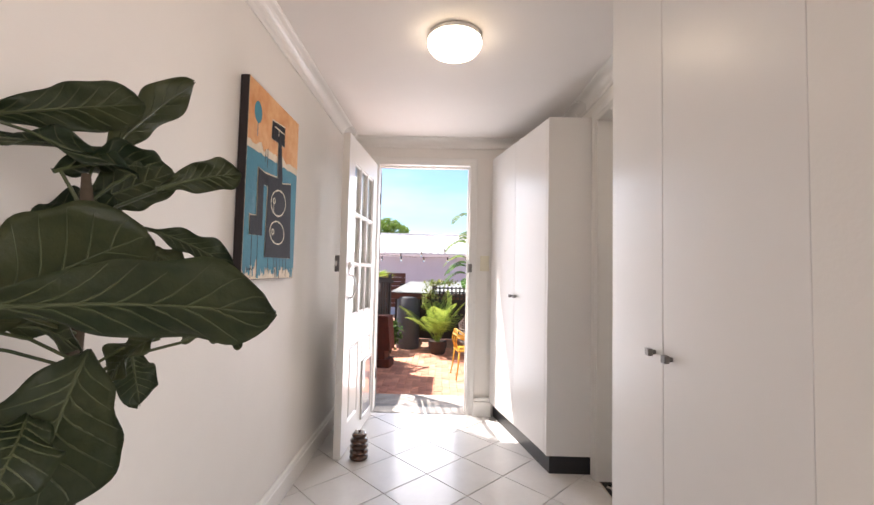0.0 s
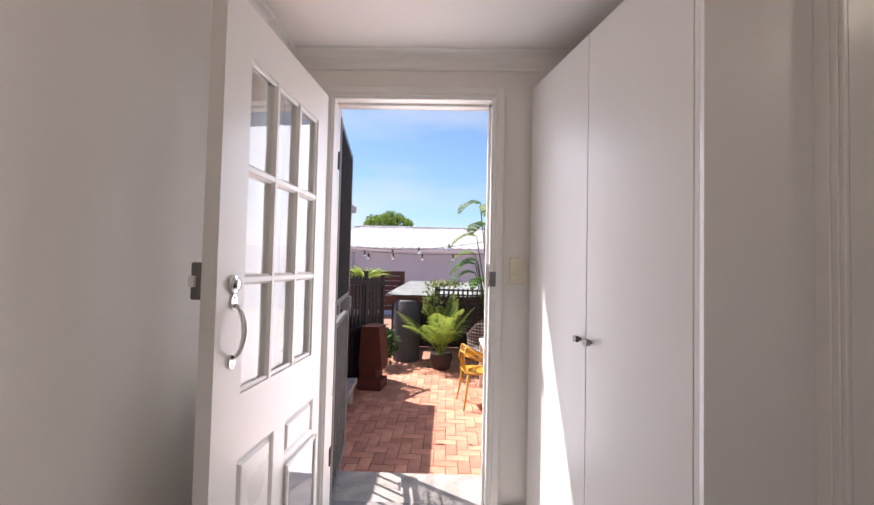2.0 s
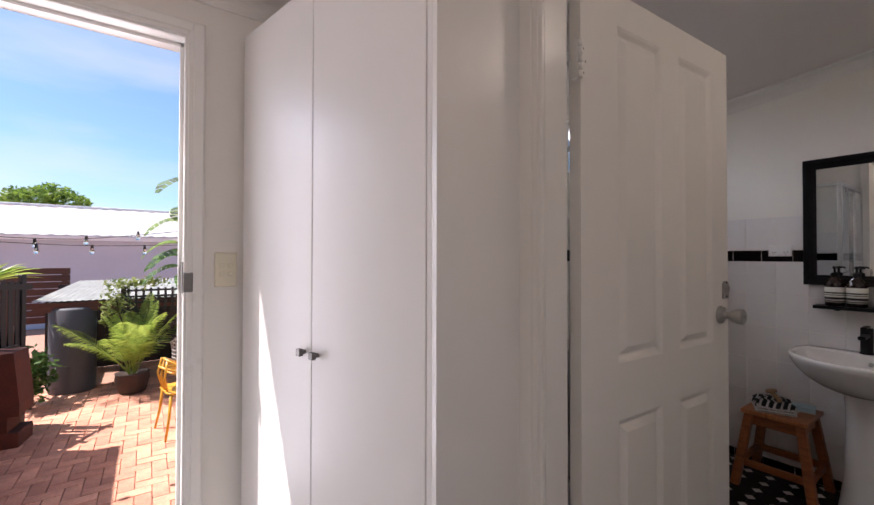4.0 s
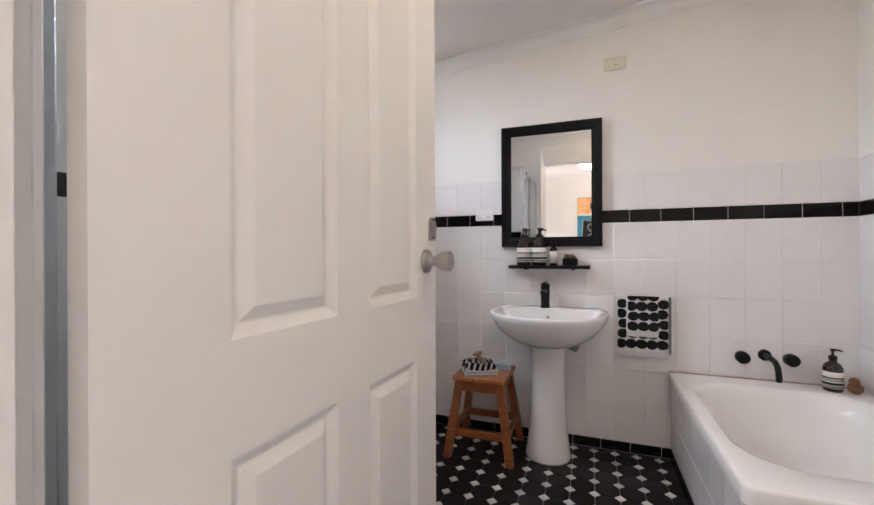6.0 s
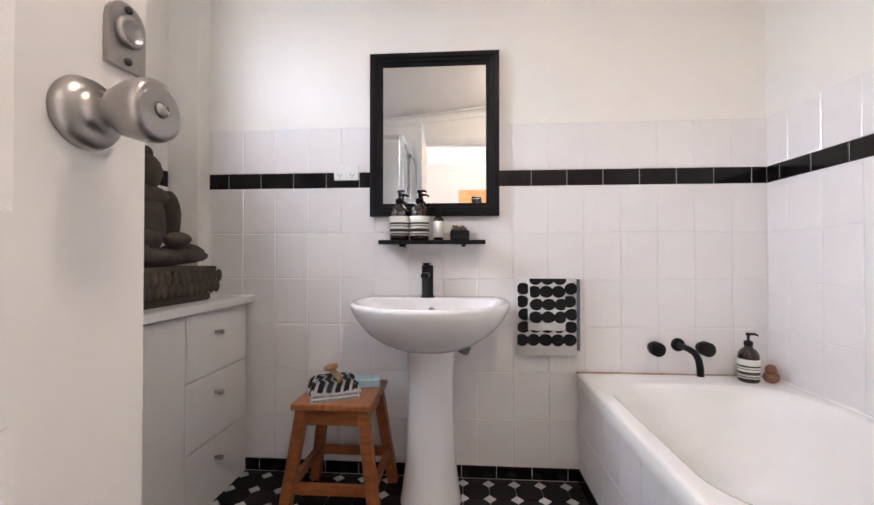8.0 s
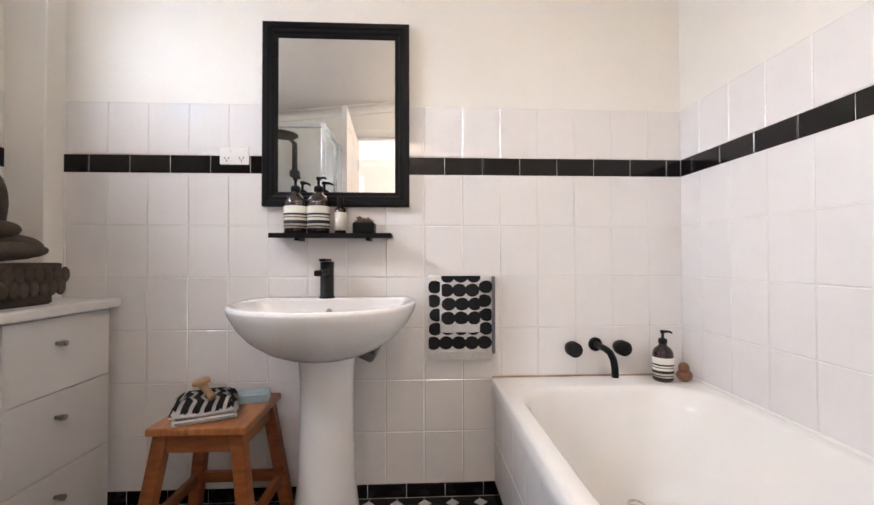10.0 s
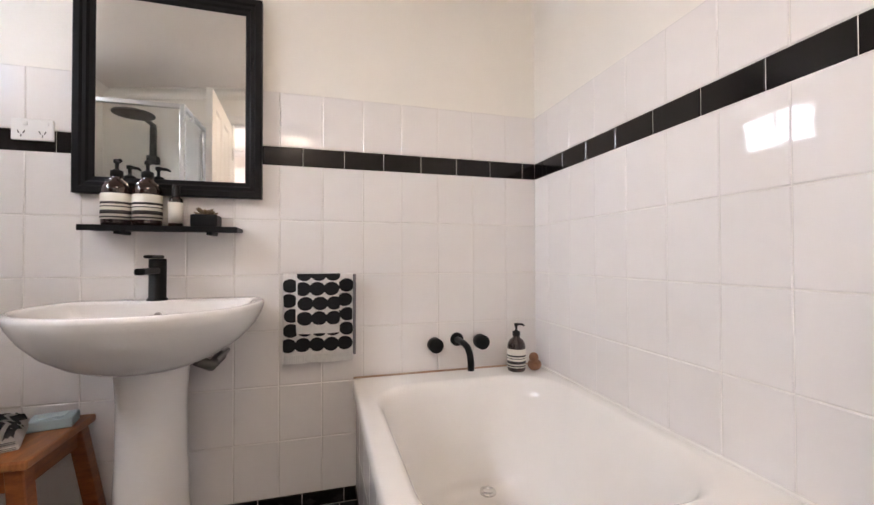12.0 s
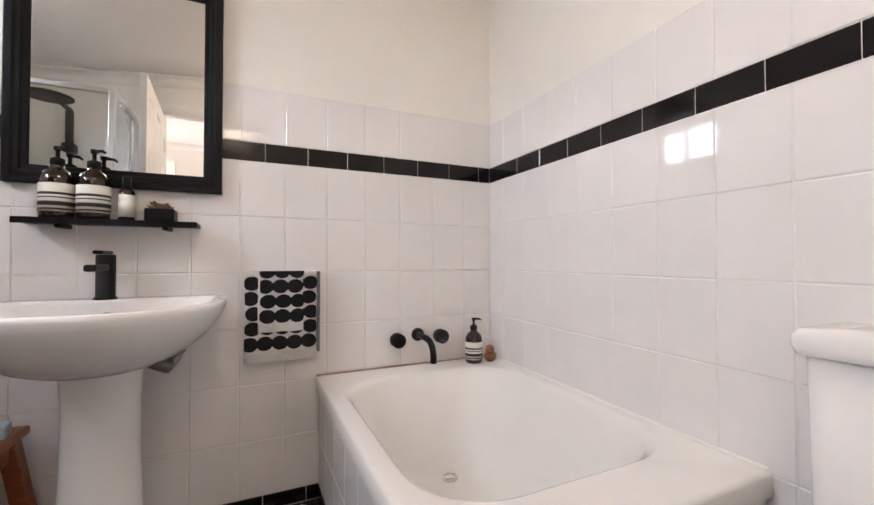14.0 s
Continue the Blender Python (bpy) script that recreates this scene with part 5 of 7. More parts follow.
part("shade", lathe(bmesh.new(), 0, 0, [(0.126, -0.022), (0.129, -0.034), (0.124, -0.052), (0.108, -0.072), (0.078, -0.089), (0.040, -0.098), (0.005, -0.100)], 40), M_LAMPGLOW2, lamp2)

# light switch by the back door
sw = thing("light_switch", "cream four-gang light switch plate", "switch", (0.433, BACK, 1.168))
part("plate", B(-0.037, 0.037, -0.009, 0.0, 0.0, 0.126, bevel=0.004, seg=2), M_CREAM, sw)
for x in (-0.014, 0.014):
    for z in (0.048, 0.078):
        part("rocker", B(x - 0.008, x + 0.008, -0.0135, -0.0088, z - 0.008, z + 0.008, bevel=0.002), M_CREAM, sw)

# ribbed brown glazed doorstop
ds = thing("doorstop", "brown glazed ribbed ceramic insulator used as doorstop", "doorstop", (-0.405, 2.235, 0.0))
prof = [(0.040, 0.0)]
for k in range(4):
    z = 0.004 + k * 0.032
    prof += [(0.054 - k * 0.001, z), (0.058 - k * 0.001, z + 0.008), (0.056 - k * 0.001, z + 0.018), (0.040, z + 0.024), (0.038, z + 0.030)]
prof += [(0.044, 0.136), (0.046, 0.146), (0.034, 0.158), (0.024, 0.160), (0.022, 0.150), (0.004, 0.150)]
part("body", lathe(bmesh.new(), 0, 0, prof, 32), mat("brown_glaze", (0.075, 0.032, 0.018), 0.12, vary=0.4, scale=14, coat=0.6), ds)
for x in (-0.018, 0.018):
    part("ear", lathe(bmesh.new(), x, 0, [(0.008, 0.150), (0.011, 0.158), (0.008, 0.170), (0.002, 0.173)], 12), M_PORC, ds)

# ---- painting ----
PY0, PW, PZ0, PH, PT = 1.210, 0.530, 1.107, 0.790, 0.036
pic = thing("painting", "abstract canvas in orange, teal and black with cream outlines", "painting", (HX0, PY0, PZ0))


def flat_poly(poly, h, t=0.0008):
    """A flat painted shape on the canvas in its own u, v."""
    return prism(bmesh.new(), [(u * PW, v * PH) for u, v in poly], "x", PT + h, PT + h + t)


def stroke(pts, w, h, closed=False):
    bm = bmesh.new()
    P = [Vector((u * PW, v * PH)) for u, v in pts]
    n = len(P)
    L_, R_ = [], []
    for i, p in enumerate(P):
        a = P[(i - 1) % n] if closed or i else p
        b = P[(i + 1) % n] if closed or i < n - 1 else p
        d = (b - a).normalized()
        q = Vector((-d.y, d.x)) * w * (0.5 + 0.14 * math.sin(i * 1.7))
        L_.append(bm.verts.new((PT + h, *(p + q))))
        R_.append(bm.verts.new((PT + h, *(p - q))))
    for i in range(n if closed else n - 1):
        j = (i + 1) % n
        bm.faces.new((L_[i], R_[i], R_[j], L_[j]))
    return bm


def wobble(a, b, n, amp, seed):
    return [(a[0] + (b[0] - a[0]) * k / n, a[1] + (b[1] - a[1]) * k / n + amp * noise.noise(Vector((k * 0.9, seed, 0)))) for k in range(n + 1)]


part("canvas", B(0.002, PT - 0.0005, 0.0, PW, 0.0, PH, bevel=0.002), M_CANVAS_E, pic, "dark canvas edge")
part("ground_coat", flat_poly([(0.003, 0.003), (0.997, 0.003), (0.997, 0.997), (0.003, 0.997)], 0.0), M_PCREAM, pic)
top_edge = wobble((0.004, 0.690), (0.996, 0.700), 22, 0.05, 3.0)
part("orange_field", flat_poly(top_edge + [(0.996, 0.996), (0.004, 0.996)], 0.001), M_ORANGE, pic)
teal_top = wobble((0.004, 0.650), (0.996, 0.658), 22, 0.010, 7.0)
bottom = [(0.004, 0.055)]
random.seed(5)
u = 0.03
while u < 0.97:
    w = random.uniform(0.012, 0.030)
    d = random.choice((0.008, 0.02, 0.05, 0.065, 0.10, 0.03))
    bottom += [(u, d), (min(0.99, u + w), d + random.uniform(-0.005, 0.012)), (min(0.99, u + w + 0.002), 0.075)]
    u += w + random.uniform(0.004, 0.018)
bottom += [(0.996, 0.055)]
part("teal_field", flat_poly(teal_top[::-1] + bottom, 0.001), M_TEAL, pic)
CR, BK = 0.0021, 0.0032
for nm, poly in (("head", [(0.404, 0.872), (0.666, 0.890), (0.668, 0.775), (0.398, 0.772)]), ("neck", [(0.536, 0.776), (0.600, 0.776), (0.647, 0.575), (0.545, 0.575)]), ("torso", [(0.366, 0.515), (0.842, 0.578), (0.892, 0.122), (0.351, 0.118)]),
                 ("arm", [(0.185, 0.573), (0.300, 0.560), (0.640, 0.577), (0.640, 0.54), (0.40, 0.500), (0.279, 0.500), (0.285, 0.229), (0.083, 0.225), (0.077, 0.319), (0.187, 0.325)])):
    dz = {"head": 0.0, "neck": 0.0005, "torso": 0.001, "arm": 0.0015}[nm]
    part("black_" + nm, flat_poly(poly, BK + dz, 0.0006), M_PBLACK, pic)
    part("cream_outline", stroke([(p[0] + random.uniform(-0.004, 0.004), p[1] + 0.003) for p in poly], 0.010, CR + dz * 0.1, True), M_PCREAM, pic)
TOP = 0.0062
for cu, cv, ru, rv, tilt in ((0.575, 0.432, 0.152, 0.074, -0.10), (0.570, 0.262, 0.148, 0.064, 0.05)):
    part("eye_ring", stroke([(cu + ru * math.cos(a) - tilt * rv * math.sin(a), cv + rv * math.sin(a) + tilt * 0.35 * ru * math.cos(a) * -1) for a in [2 * math.pi * k / 40 for k in range(40)]], 0.0065, TOP, True), M_PCREAM, pic)
for cu, cv in ((0.485, 0.436), (0.481, 0.263)):
    part("pupil_ring", stroke([(cu + 0.020 * math.cos(a), cv + 0.0145 * math.sin(a)) for a in [2 * math.pi * k / 20 for k in range(20)]], 0.006, TOP, True), M_PCREAM, pic)
part("tear_drip", stroke([(0.480, 0.42), (0.478, 0.372)], 0.004, TOP), M_PCREAM, pic)
part("face_line", stroke([(0.436, 0.846), (0.540, 0.848), (0.640, 0.847)], 0.005, TOP), M_PCREAM, pic)
part("face_line", stroke([(0.523, 0.848), (0.519, 0.808)], 0.005, TOP + 0.0004), M_PCREAM, pic)
part("balloon", flat_poly([(0.150 + 0.062 * math.cos(a), 0.852 + 0.055 * math.sin(a)) for a in [2 * math.pi * k / 24 for k in range(24)]], CR, 0.0006), M_TEAL, pic)
part("balloon_string", stroke([(0.150, 0.80), (0.152, 0.765), (0.148, 0.73)], 0.005, CR), M_TEAL, pic)
for u0, v0, v1 in ((0.125, 0.226, 0.01), (0.222, 0.226, 0.01), (0.420, 0.119, 0.035), (0.530, 0.119, 0.02), (0.565, 0.119, 0.005), (0.600, 0.12, 0.02), (0.655, 0.12, 0.004), (0.735, 0.12, 0.03), (0.800, 0.12, 0.012), (0.30, 0.69, 0.62), (0.34, 0.70, 0.60)):
    part("paint_drip", stroke([(u0, v0), (u0 + 0.003, (v0 + v1) / 2), (u0, v1)], 0.0045, CR + 0.0004), M_PBLACK, pic)
part("signature", stroke([(0.060, 0.052), (0.078, 0.066), (0.070, 0.045), (0.095, 0.056), (0.110, 0.050), (0.125, 0.058), (0.145, 0.050), (0.165, 0.058), (0.185, 0.060)], 0.005, CR + 0.0005), M_PBLACK, pic)

# ---- fiddle-leaf fig ----
fig = thing("potted_fig", "tall fiddle-leaf fig with large leathery dark leaves", "plant", (-0.50, 0.34, 0.0))
FB0 = Vector((-0.50, 0.34, 0.0))
part("pot", lathe(bmesh.new(), 0, 0, [(0.115, 0.0), (0.125, 0.01), (0.155, 0.26), (0.160, 0.28), (0.150, 0.28), (0.140, 0.25), (0.02, 0.24)], 28), M_POT, fig)
part("trunk", T([(0, 0, 0.24), (0.012, -0.01, 0.6), (-0.01, 0.008, 0.95), (0.005, 0.0, 1.25), (0.0, 0.0, 1.30)], [0.016, 0.014, 0.012, 0.010, 0.006], 10), M_STEM, fig)


def fig_leaf(base, tip, width, roll, droop=0.03, cup=0.25, seed=0.0):
    """A broad wavy leaf with sunken veins from base to tip, turned by roll round its midrib."""
    base, tip = Vector(base) - FB0, Vector(tip) - FB0
    d = tip - base
    L_ = d.length
    t_ = d.normalized()
    up = Vector((0, 0, 1))
    s0 = t_.cross(up).normalized()
    n0 = s0.cross(t_).normalized()
    s_ = s0 * math.cos(roll) + n0 * math.sin(roll)
    n_ = n0 * math.cos(roll) - s0 * math.sin(roll)
    bm = bmesh.new()
    NU_, NV_ = 26, 12
    rows = []
    for i in range(NU_ + 1):
        u_ = i / NU_
        prof_ = (max(0.0, math.sin(math.pi * min(1, u_ * 0.985 + 0.012) ** 1.25)) ** 0.50) * (0.52 + 0.56 * u_)
        w_ = max(0.004, width * 0.5 * prof_ / 1.0)
        mid = base + d * u_ - Vector((0, 0, droop)) * (u_ * u_) + n_ * 0.02 * math.sin(u_ * 3.0)
        row = []
        for j in range(NV_ + 1):
            v_ = j / NV_ * 2 - 1
            vein = 0.0035 * abs(math.sin((u_ * 9.0 - abs(v_) * 1.6) * math.pi)) ** 0.35 * (1 - abs(v_) ** 3)
            ruf = 0.010 * (v_ ** 2) * math.sin(u_ * 15 + seed + v_ * 2)
            edge = 1 + 0.04 * math.sin(u_ * 22 + seed * 3 + (2 if v_ > 0 else 0))
            row.append(bm.verts.new(mid + s_ * (w_ * v_ * edge) + n_ * (cup * w_ * v_ * v_ + vein + ruf - 0.004 * (abs(v_) < 0.09))))
        rows.append(row)
    co = [[v.co.copy() for v in row] for row in rows]
    for a, b in zip(rows, rows[1:]):
        for j in range(NV_):
            f = bm.faces.new((a[j], a[j + 1], b[j + 1], b[j]))
            f.smooth = True
    bmesh.ops.solidify(bm, geom=bm.faces[:], thickness=0.0012)
    lf = part("leaf", bm, M_LEAF, fig)
    vb = bmesh.new()

    def on_leaf(u_, v_):
        i, j = min(NU_ - 1, int(u_ * NU_)), min(NV_ - 1, int((v_ + 1) / 2 * NV_))
        a, b = u_ * NU_ - i, (v_ + 1) / 2 * NV_ - j
        q = [co[i][j], co[i][j + 1], co[i + 1][j], co[i + 1][j + 1]]
        return q[0].lerp(q[1], b).lerp(q[2].lerp(q[3], b), a)

    tube(vb, [on_leaf(0.01 + 0.95 * k / 12, 0.0) for k in range(13)], [0.0032 - 0.0022 * k / 12 for k in range(13)], 6)
    for k in range(7):
        for sg in (-1, 1):
            u0_ = 0.08 + 0.115 * k + (0.03 if sg > 0 else 0.0)
            tube(vb, [on_leaf(min(0.97, u0_ + 0.20 * w_ ** 0.8), sg * 0.92 * w_) for w_ in (0.0, 0.25, 0.5, 0.75, 1.0)], [0.0017, 0.0015, 0.0012, 0.0009, 0.0005], 5)
    part("leaf_veins", vb, M_VEIN, lf, "paler raised veins")
    part("leaf_stalk", T([(0, 0, base.z - 0.06), tuple(base * 0.5 + Vector((0, 0, base.z * 0.5 - 0.02))), tuple(base + t_ * 0.01)], 0.0028, 6), M_LEAF, lf)


def at0(px_, py_, dist):
    """A place ahead of the hall's near end, by its bearing and distance."""
    return Vector((0.076 + (px_ - 792) / 726 * dist, -0.30 + dist, 1.156 + (487 - py_) / 726 * dist))


for k, (b, t, w, r, dr) in enumerate((
        ((-90, 218, 0.62), (238, 192, 0.70), 0.100, 1.15, 0.0),
        ((158, 300, 0.70), (332, 158, 0.82), 0.085, 1.2, -0.01),
        ((235, 325, 0.68), (-70, 262, 0.62), 0.12, 0.5, 0.0),
        ((75, 318, 0.62), (285, 318, 0.74), 0.10, 0.7, 0.0),
        ((120, 395, 0.66), (302, 318, 0.74), 0.11, 1.2, 0.0),
        ((268, 350, 0.57), (424, 318, 0.61), 0.060, 1.1, 0.0),
        ((250, 420, 0.86), (416, 492, 0.98), 0.085, 0.9, 0.0),
        ((245, 460, 0.92), (330, 500, 0.98), 0.07, 1.0, 0.0),
        ((-140, 640, 0.50), (262, 432, 0.62), 0.20, 1.05, 0.0),
        ((40, 400, 0.66), (215, 405, 0.70), 0.10, 0.6, 0.0),
        ((-110, 575, 0.42), (497, 572, 0.50), 0.135, 1.15, 0.0),
        ((-40, 610, 0.55), (150, 622, 0.60), 0.08, 0.9, 0.02),
        ((165, 640, 0.56), (88, 925, 0.50), 0.190, 0.35, 0.0),
        ((240, 640, 0.78), (262, 738, 0.84), 0.085, 0.4, 0.0),
        ((330, 620, 0.72), (440, 628, 0.76), 0.06, 0.8, 0.0),
        ((60, 760, 0.50), (-10, 930, 0.42), 0.10, 0.5, 0.0),
        ((300, 610, 0.70), (205, 700, 0.66), 0.09, 0.5, 0.0))):
    fig_leaf(at0(*b), at0(*t), w, r, dr, 0.22, k * 1.3)

# ---- outside ----
GY = -0.60
solid("ground_paving", B(-140, 140, -120, 160, -1.2, GY - 0.015), M_SAND, "sandy joints of the brick paved yard", "ground")
_l = thing("doorstep", "worn rough concrete landing and steps outside the door", "step", (0, 0, 0), kind="structure")
part("landing", B(-0.62, 0.62, 3.19, 3.66, GY - 0.01, -0.030, bevel=0.012, seg=2), M_CONC, _l)
part("step", B(-0.62, 0.62, 3.66, 3.98, GY - 0.01, -0.220, bevel=0.012, seg=2), M_CONC, _l)
part("step", B(-0.62, 0.62, 3.98, 4.30, GY - 0.01, -0.410, bevel=0.012, seg=2), M_CONC, _l)
solid("wall_outer", B(-4.0, HX0 - 0.121, 2.9, 3.185, -0.7, 2.6), M_RENDERW, "plain outer wall of the house", "wall")
solid("roof_house", B(-4.0, 3.6, REAR - 0.4, 3.30, 2.92, 3.0), M_GUTTER, "grey sheet roof of the house", "roof")

# security gate
gate = thing("security_gate", "open grey steel security screen gate with scrollwork", "gate", (-0.470, 3.165, 0.0), rz=98.9)
GW, GH, TB = 0.77, 2.00, 0.016
for x in (TB, GW - TB):
    part("stile", B(x - TB, x + TB, -TB, TB, -0.02, GH, bevel=0.003), M_STEELG, gate)
for z in (0.0, 0.92, 1.04, GH - TB):
    part("rail", B(2 * TB, GW - 2 * TB, -TB * 0.8, TB * 0.8, z - TB, z + TB, bevel=0.003), M_STEELG, gate)
for k in range(1, 7):
    x = 2 * TB + (GW - 4 * TB) * k / 7
    part("bar", B(x - 0.006, x + 0.006, -0.006, 0.006, TB, 0.905), M_STEELG, gate)
for k in range(1, 4):
    z = 1.04 + (1.66 - 1.04) * k / 4
    part("bar", B(2 * TB, GW - 2 * TB, -0.005, 0.005, z - 0.005, z + 0.005), M_STEELG, gate)
part("bar", B(2 * TB, GW - 2 * TB, -0.007, 0.007, 1.655, 1.669), M_STEELG, gate)
for cx, r in ((GW / 2, 0.13), (GW / 2, 0.075)):
    part("scroll", T([(cx + r * math.cos(a), 0, 1.825 + r * math.sin(a)) for a in [2 * math.pi * k / 28 for k in range(29)]], 0.006, 6), M_STEELG, gate)
for s in (-1, 1):
    pts = []
    for k in range(30):
        a = k / 29 * 3.6 * math.pi
        r = 0.02 + 0.10 * (1 - k / 29)
        pts.append((GW / 2 + s * (0.235 - 0.02 + r * 0.6 * math.cos(a)), 0, 1.80 + r * math.sin(a)))
    part("scroll", T(pts, 0.005, 6), M_STEELG, gate)
for k in range(1, 4):
    x = 2 * TB + (GW - 4 * TB) * k / 4
    part("bar", B(x - 0.006, x + 0.006, -0.006, 0.006, 1.055, 1.655), M_STEELG, gate)
# woven fly mesh as fine wires
bm = bmesh.new()
nx, nz = 44, 72
for k in range(nx + 1):
    x = 2 * TB + (GW - 4 * TB) * k / nx
    box(bm, x - 0.0011, x + 0.0011, -0.012, -0.0105, 1.056, GH - 2 * TB)
for k in range(nz + 1):
    z = 1.056 + (GH - 2 * TB - 1.056) * k / nz
    box(bm, 2 * TB, GW - 2 * TB, -0.0105, -0.009, z - 0.0011, z + 0.0011)
part("mesh_screen", bm, M_MESH, gate, "fine dark fly mesh")
lk = part("lock_box", B(GW - 0.10, GW + 0.002, -0.032, 0.032, 0.935, 1.025, bevel=0.005), M_STEELG, gate, "grey lock box with lever")
part("lever", T([(GW - 0.05, 0.032, 0.985), (GW - 0.05, 0.062, 0.985), (GW - 0.13, 0.066, 0.985)], 0.008, 8), M_CHROME, lk)
for z in (0.25, 1.72):
    part("hinge", B(-0.035, 0.012, -0.012, 0.028, z, z + 0.09, bevel=0.003), M_BLACKFENCE, gate)

# neighbouring brick outbuilding along the yard
hs = thing("brick_outbuilding", "red-brown brick outbuilding with grey eave and white window", "house", (-1.42, 5.2, GY))
WX0, WY0, WY1, WTOP = -0.012, -1.85, 2.15, 2.66
win = (1.30, 1.78, 0.70, 1.50)
bm = bmesh.new()
for a in ((WY0, win[0], 0, WTOP), (win[1], WY1, 0, WTOP), (win[0], win[1], 0, win[2]), (win[0], win[1], win[3], WTOP)):
    box(bm, -0.24, WX0, a[0], a[1], a[2], a[3])
part("wall", bm, M_MORTAR, hs)
WALLP = hs.children[0]
part("inner_wall", B(-2.5, -0.3, WY0, WY0 + 0.1, 0, WTOP), M_RENDERW, hs)
part("end_wall", B(-2.5, -0.241, WY1 - 0.12, WY1, 0, WTOP), M_BRICK, hs)
wn = part("window", B(WX0 - 0.02, WX0 + 0.025, win[0] - 0.03, win[1] + 0.03, win[2] - 0.045, win[2], bevel=0.003), M_TRIM, hs, "white framed window with dark glass")
for a in ((win[0] - 0.03, win[0] + 0.012, win[2], win[3]), (win[1] - 0.012, win[1] + 0.03, win[2], win[3]), (win[0] + 0.012, win[1] - 0.012, win[3] - 0.03, win[3]), (win[0] + 0.012, win[1] - 0.012, (win[2] + win[3]) / 2 - 0.012, (win[2] + win[3]) / 2 + 0.012)):
    part("window_frame", B(WX0 - 0.02, WX0 + 0.022, a[0], a[1], a[2], a[3], bevel=0.003), M_TRIM, wn)
part("pane", B(-0.06, -0.055, win[0], win[1], win[2], win[3]), mat("dark_window", (0.015, 0.015, 0.018), 0.05, coat=0.5), wn)
part("roof", prism(bmesh.new(), [(-2.6, WTOP + 0.55), (0.05, WTOP + 0.02), (0.05, WTOP + 0.05), (-2.6, WTOP + 0.60)], "y", WY0, WY1 + 0.05), M_GUTTER, hs)
gu = part("gutter", prism(bmesh.new(), [(0.0, WTOP - 0.02), (0.085, WTOP - 0.03), (0.095, WTOP + 0.06), (0.078, WTOP + 0.06), (0.07, WTOP - 0.012), (0.01, WTOP)], "y", WY0, WY1 + 0.03), M_GUTTER, hs, "grey metal gutter")
part("soffit", B(-0.011, 0.02, WY0, WY1 + 0.02, WTOP - 0.10, WTOP + 0.015), mat("timber_soffit", (0.36, 0.20, 0.13), 0.7, vary=0.3, scale=8), hs)

# black fence
fn = thing("fence", "black steel slat fence along the yard", "fence", (-1.40, 6.98, GY), rz=56)
FL = 0.84
for x, h in ((0.0, 1.80), (FL * 0.55, 1.74), (FL, 1.68)):
    part("post", B(x - 0.025, x + 0.025, -0.025, 0.025, 0.0, h, bevel=0.004), M_BLACKFENCE, fn)
for k in range(11):
    x = 0.05 + k * (FL - 0.10) / 10
    h = 1.70 - 0.10 * x / FL
    part("slat", B(x - 0.024, x + 0.024, -0.008, 0.008, 0.10, h), M_BLACKFENCE, fn)
for z in (0.82, 1.56):
    b = B(0.0, FL, -0.030, -0.009, z, z + 0.06)
    b.transform(Matrix.Rotation(0.055 if z > 1 else -0.06, 4, "Y"))
    part("rail", b, M_BLACKFENCE, fn)
bkp = thing("timber_board_fence", "dark stained boards behind the slat fence", "fence", (-1.42, 7.05, GY), rz=56)
for k in range(4):
    part("board", B(0.0 + k * 0.22, k * 0.22 + 0.214, 0.05, 0.075, 0.0, 1.05), M_BROWNSLAT, bkp)

# rusted planter
rp = thing("corten_planter", "tall rusted steel sculptural planter", "planter", (-0.97, 7.22, GY), rz=-8)
part("base", B(-0.18, 0.17, -0.17, 0.17, 0.0, 0.15, bevel=0.006), M_RUST, rp)
part("neck", B(-0.17, 0.08, -0.15, 0.15, 0.15, 0.31, bevel=0.004), M_RUST, rp)
part("column", prism(bmesh.new(), [(-0.18, 0.31), (0.17, 0.31), (0.175, 0.42), (0.125, 0.93), (-0.14, 0.93)], "y", -0.17, 0.17), M_RUST, rp)

# stone bench
sbn = thing("stone_bench", "small pale weathered stone bench", "bench", (-1.20, 6.25, GY), rz=4)
part("seat", B(-0.15, 0.15, -0.36, 0.36, 0.24, 0.31, bevel=0.012, seg=2), M_CONC, sbn)
for y in (-0.24, 0.24):
    part("support", B(-0.11, 0.11, y - 0.05, y + 0.05, 0.0, 0.24, bevel=0.01), M_CONC, sbn)


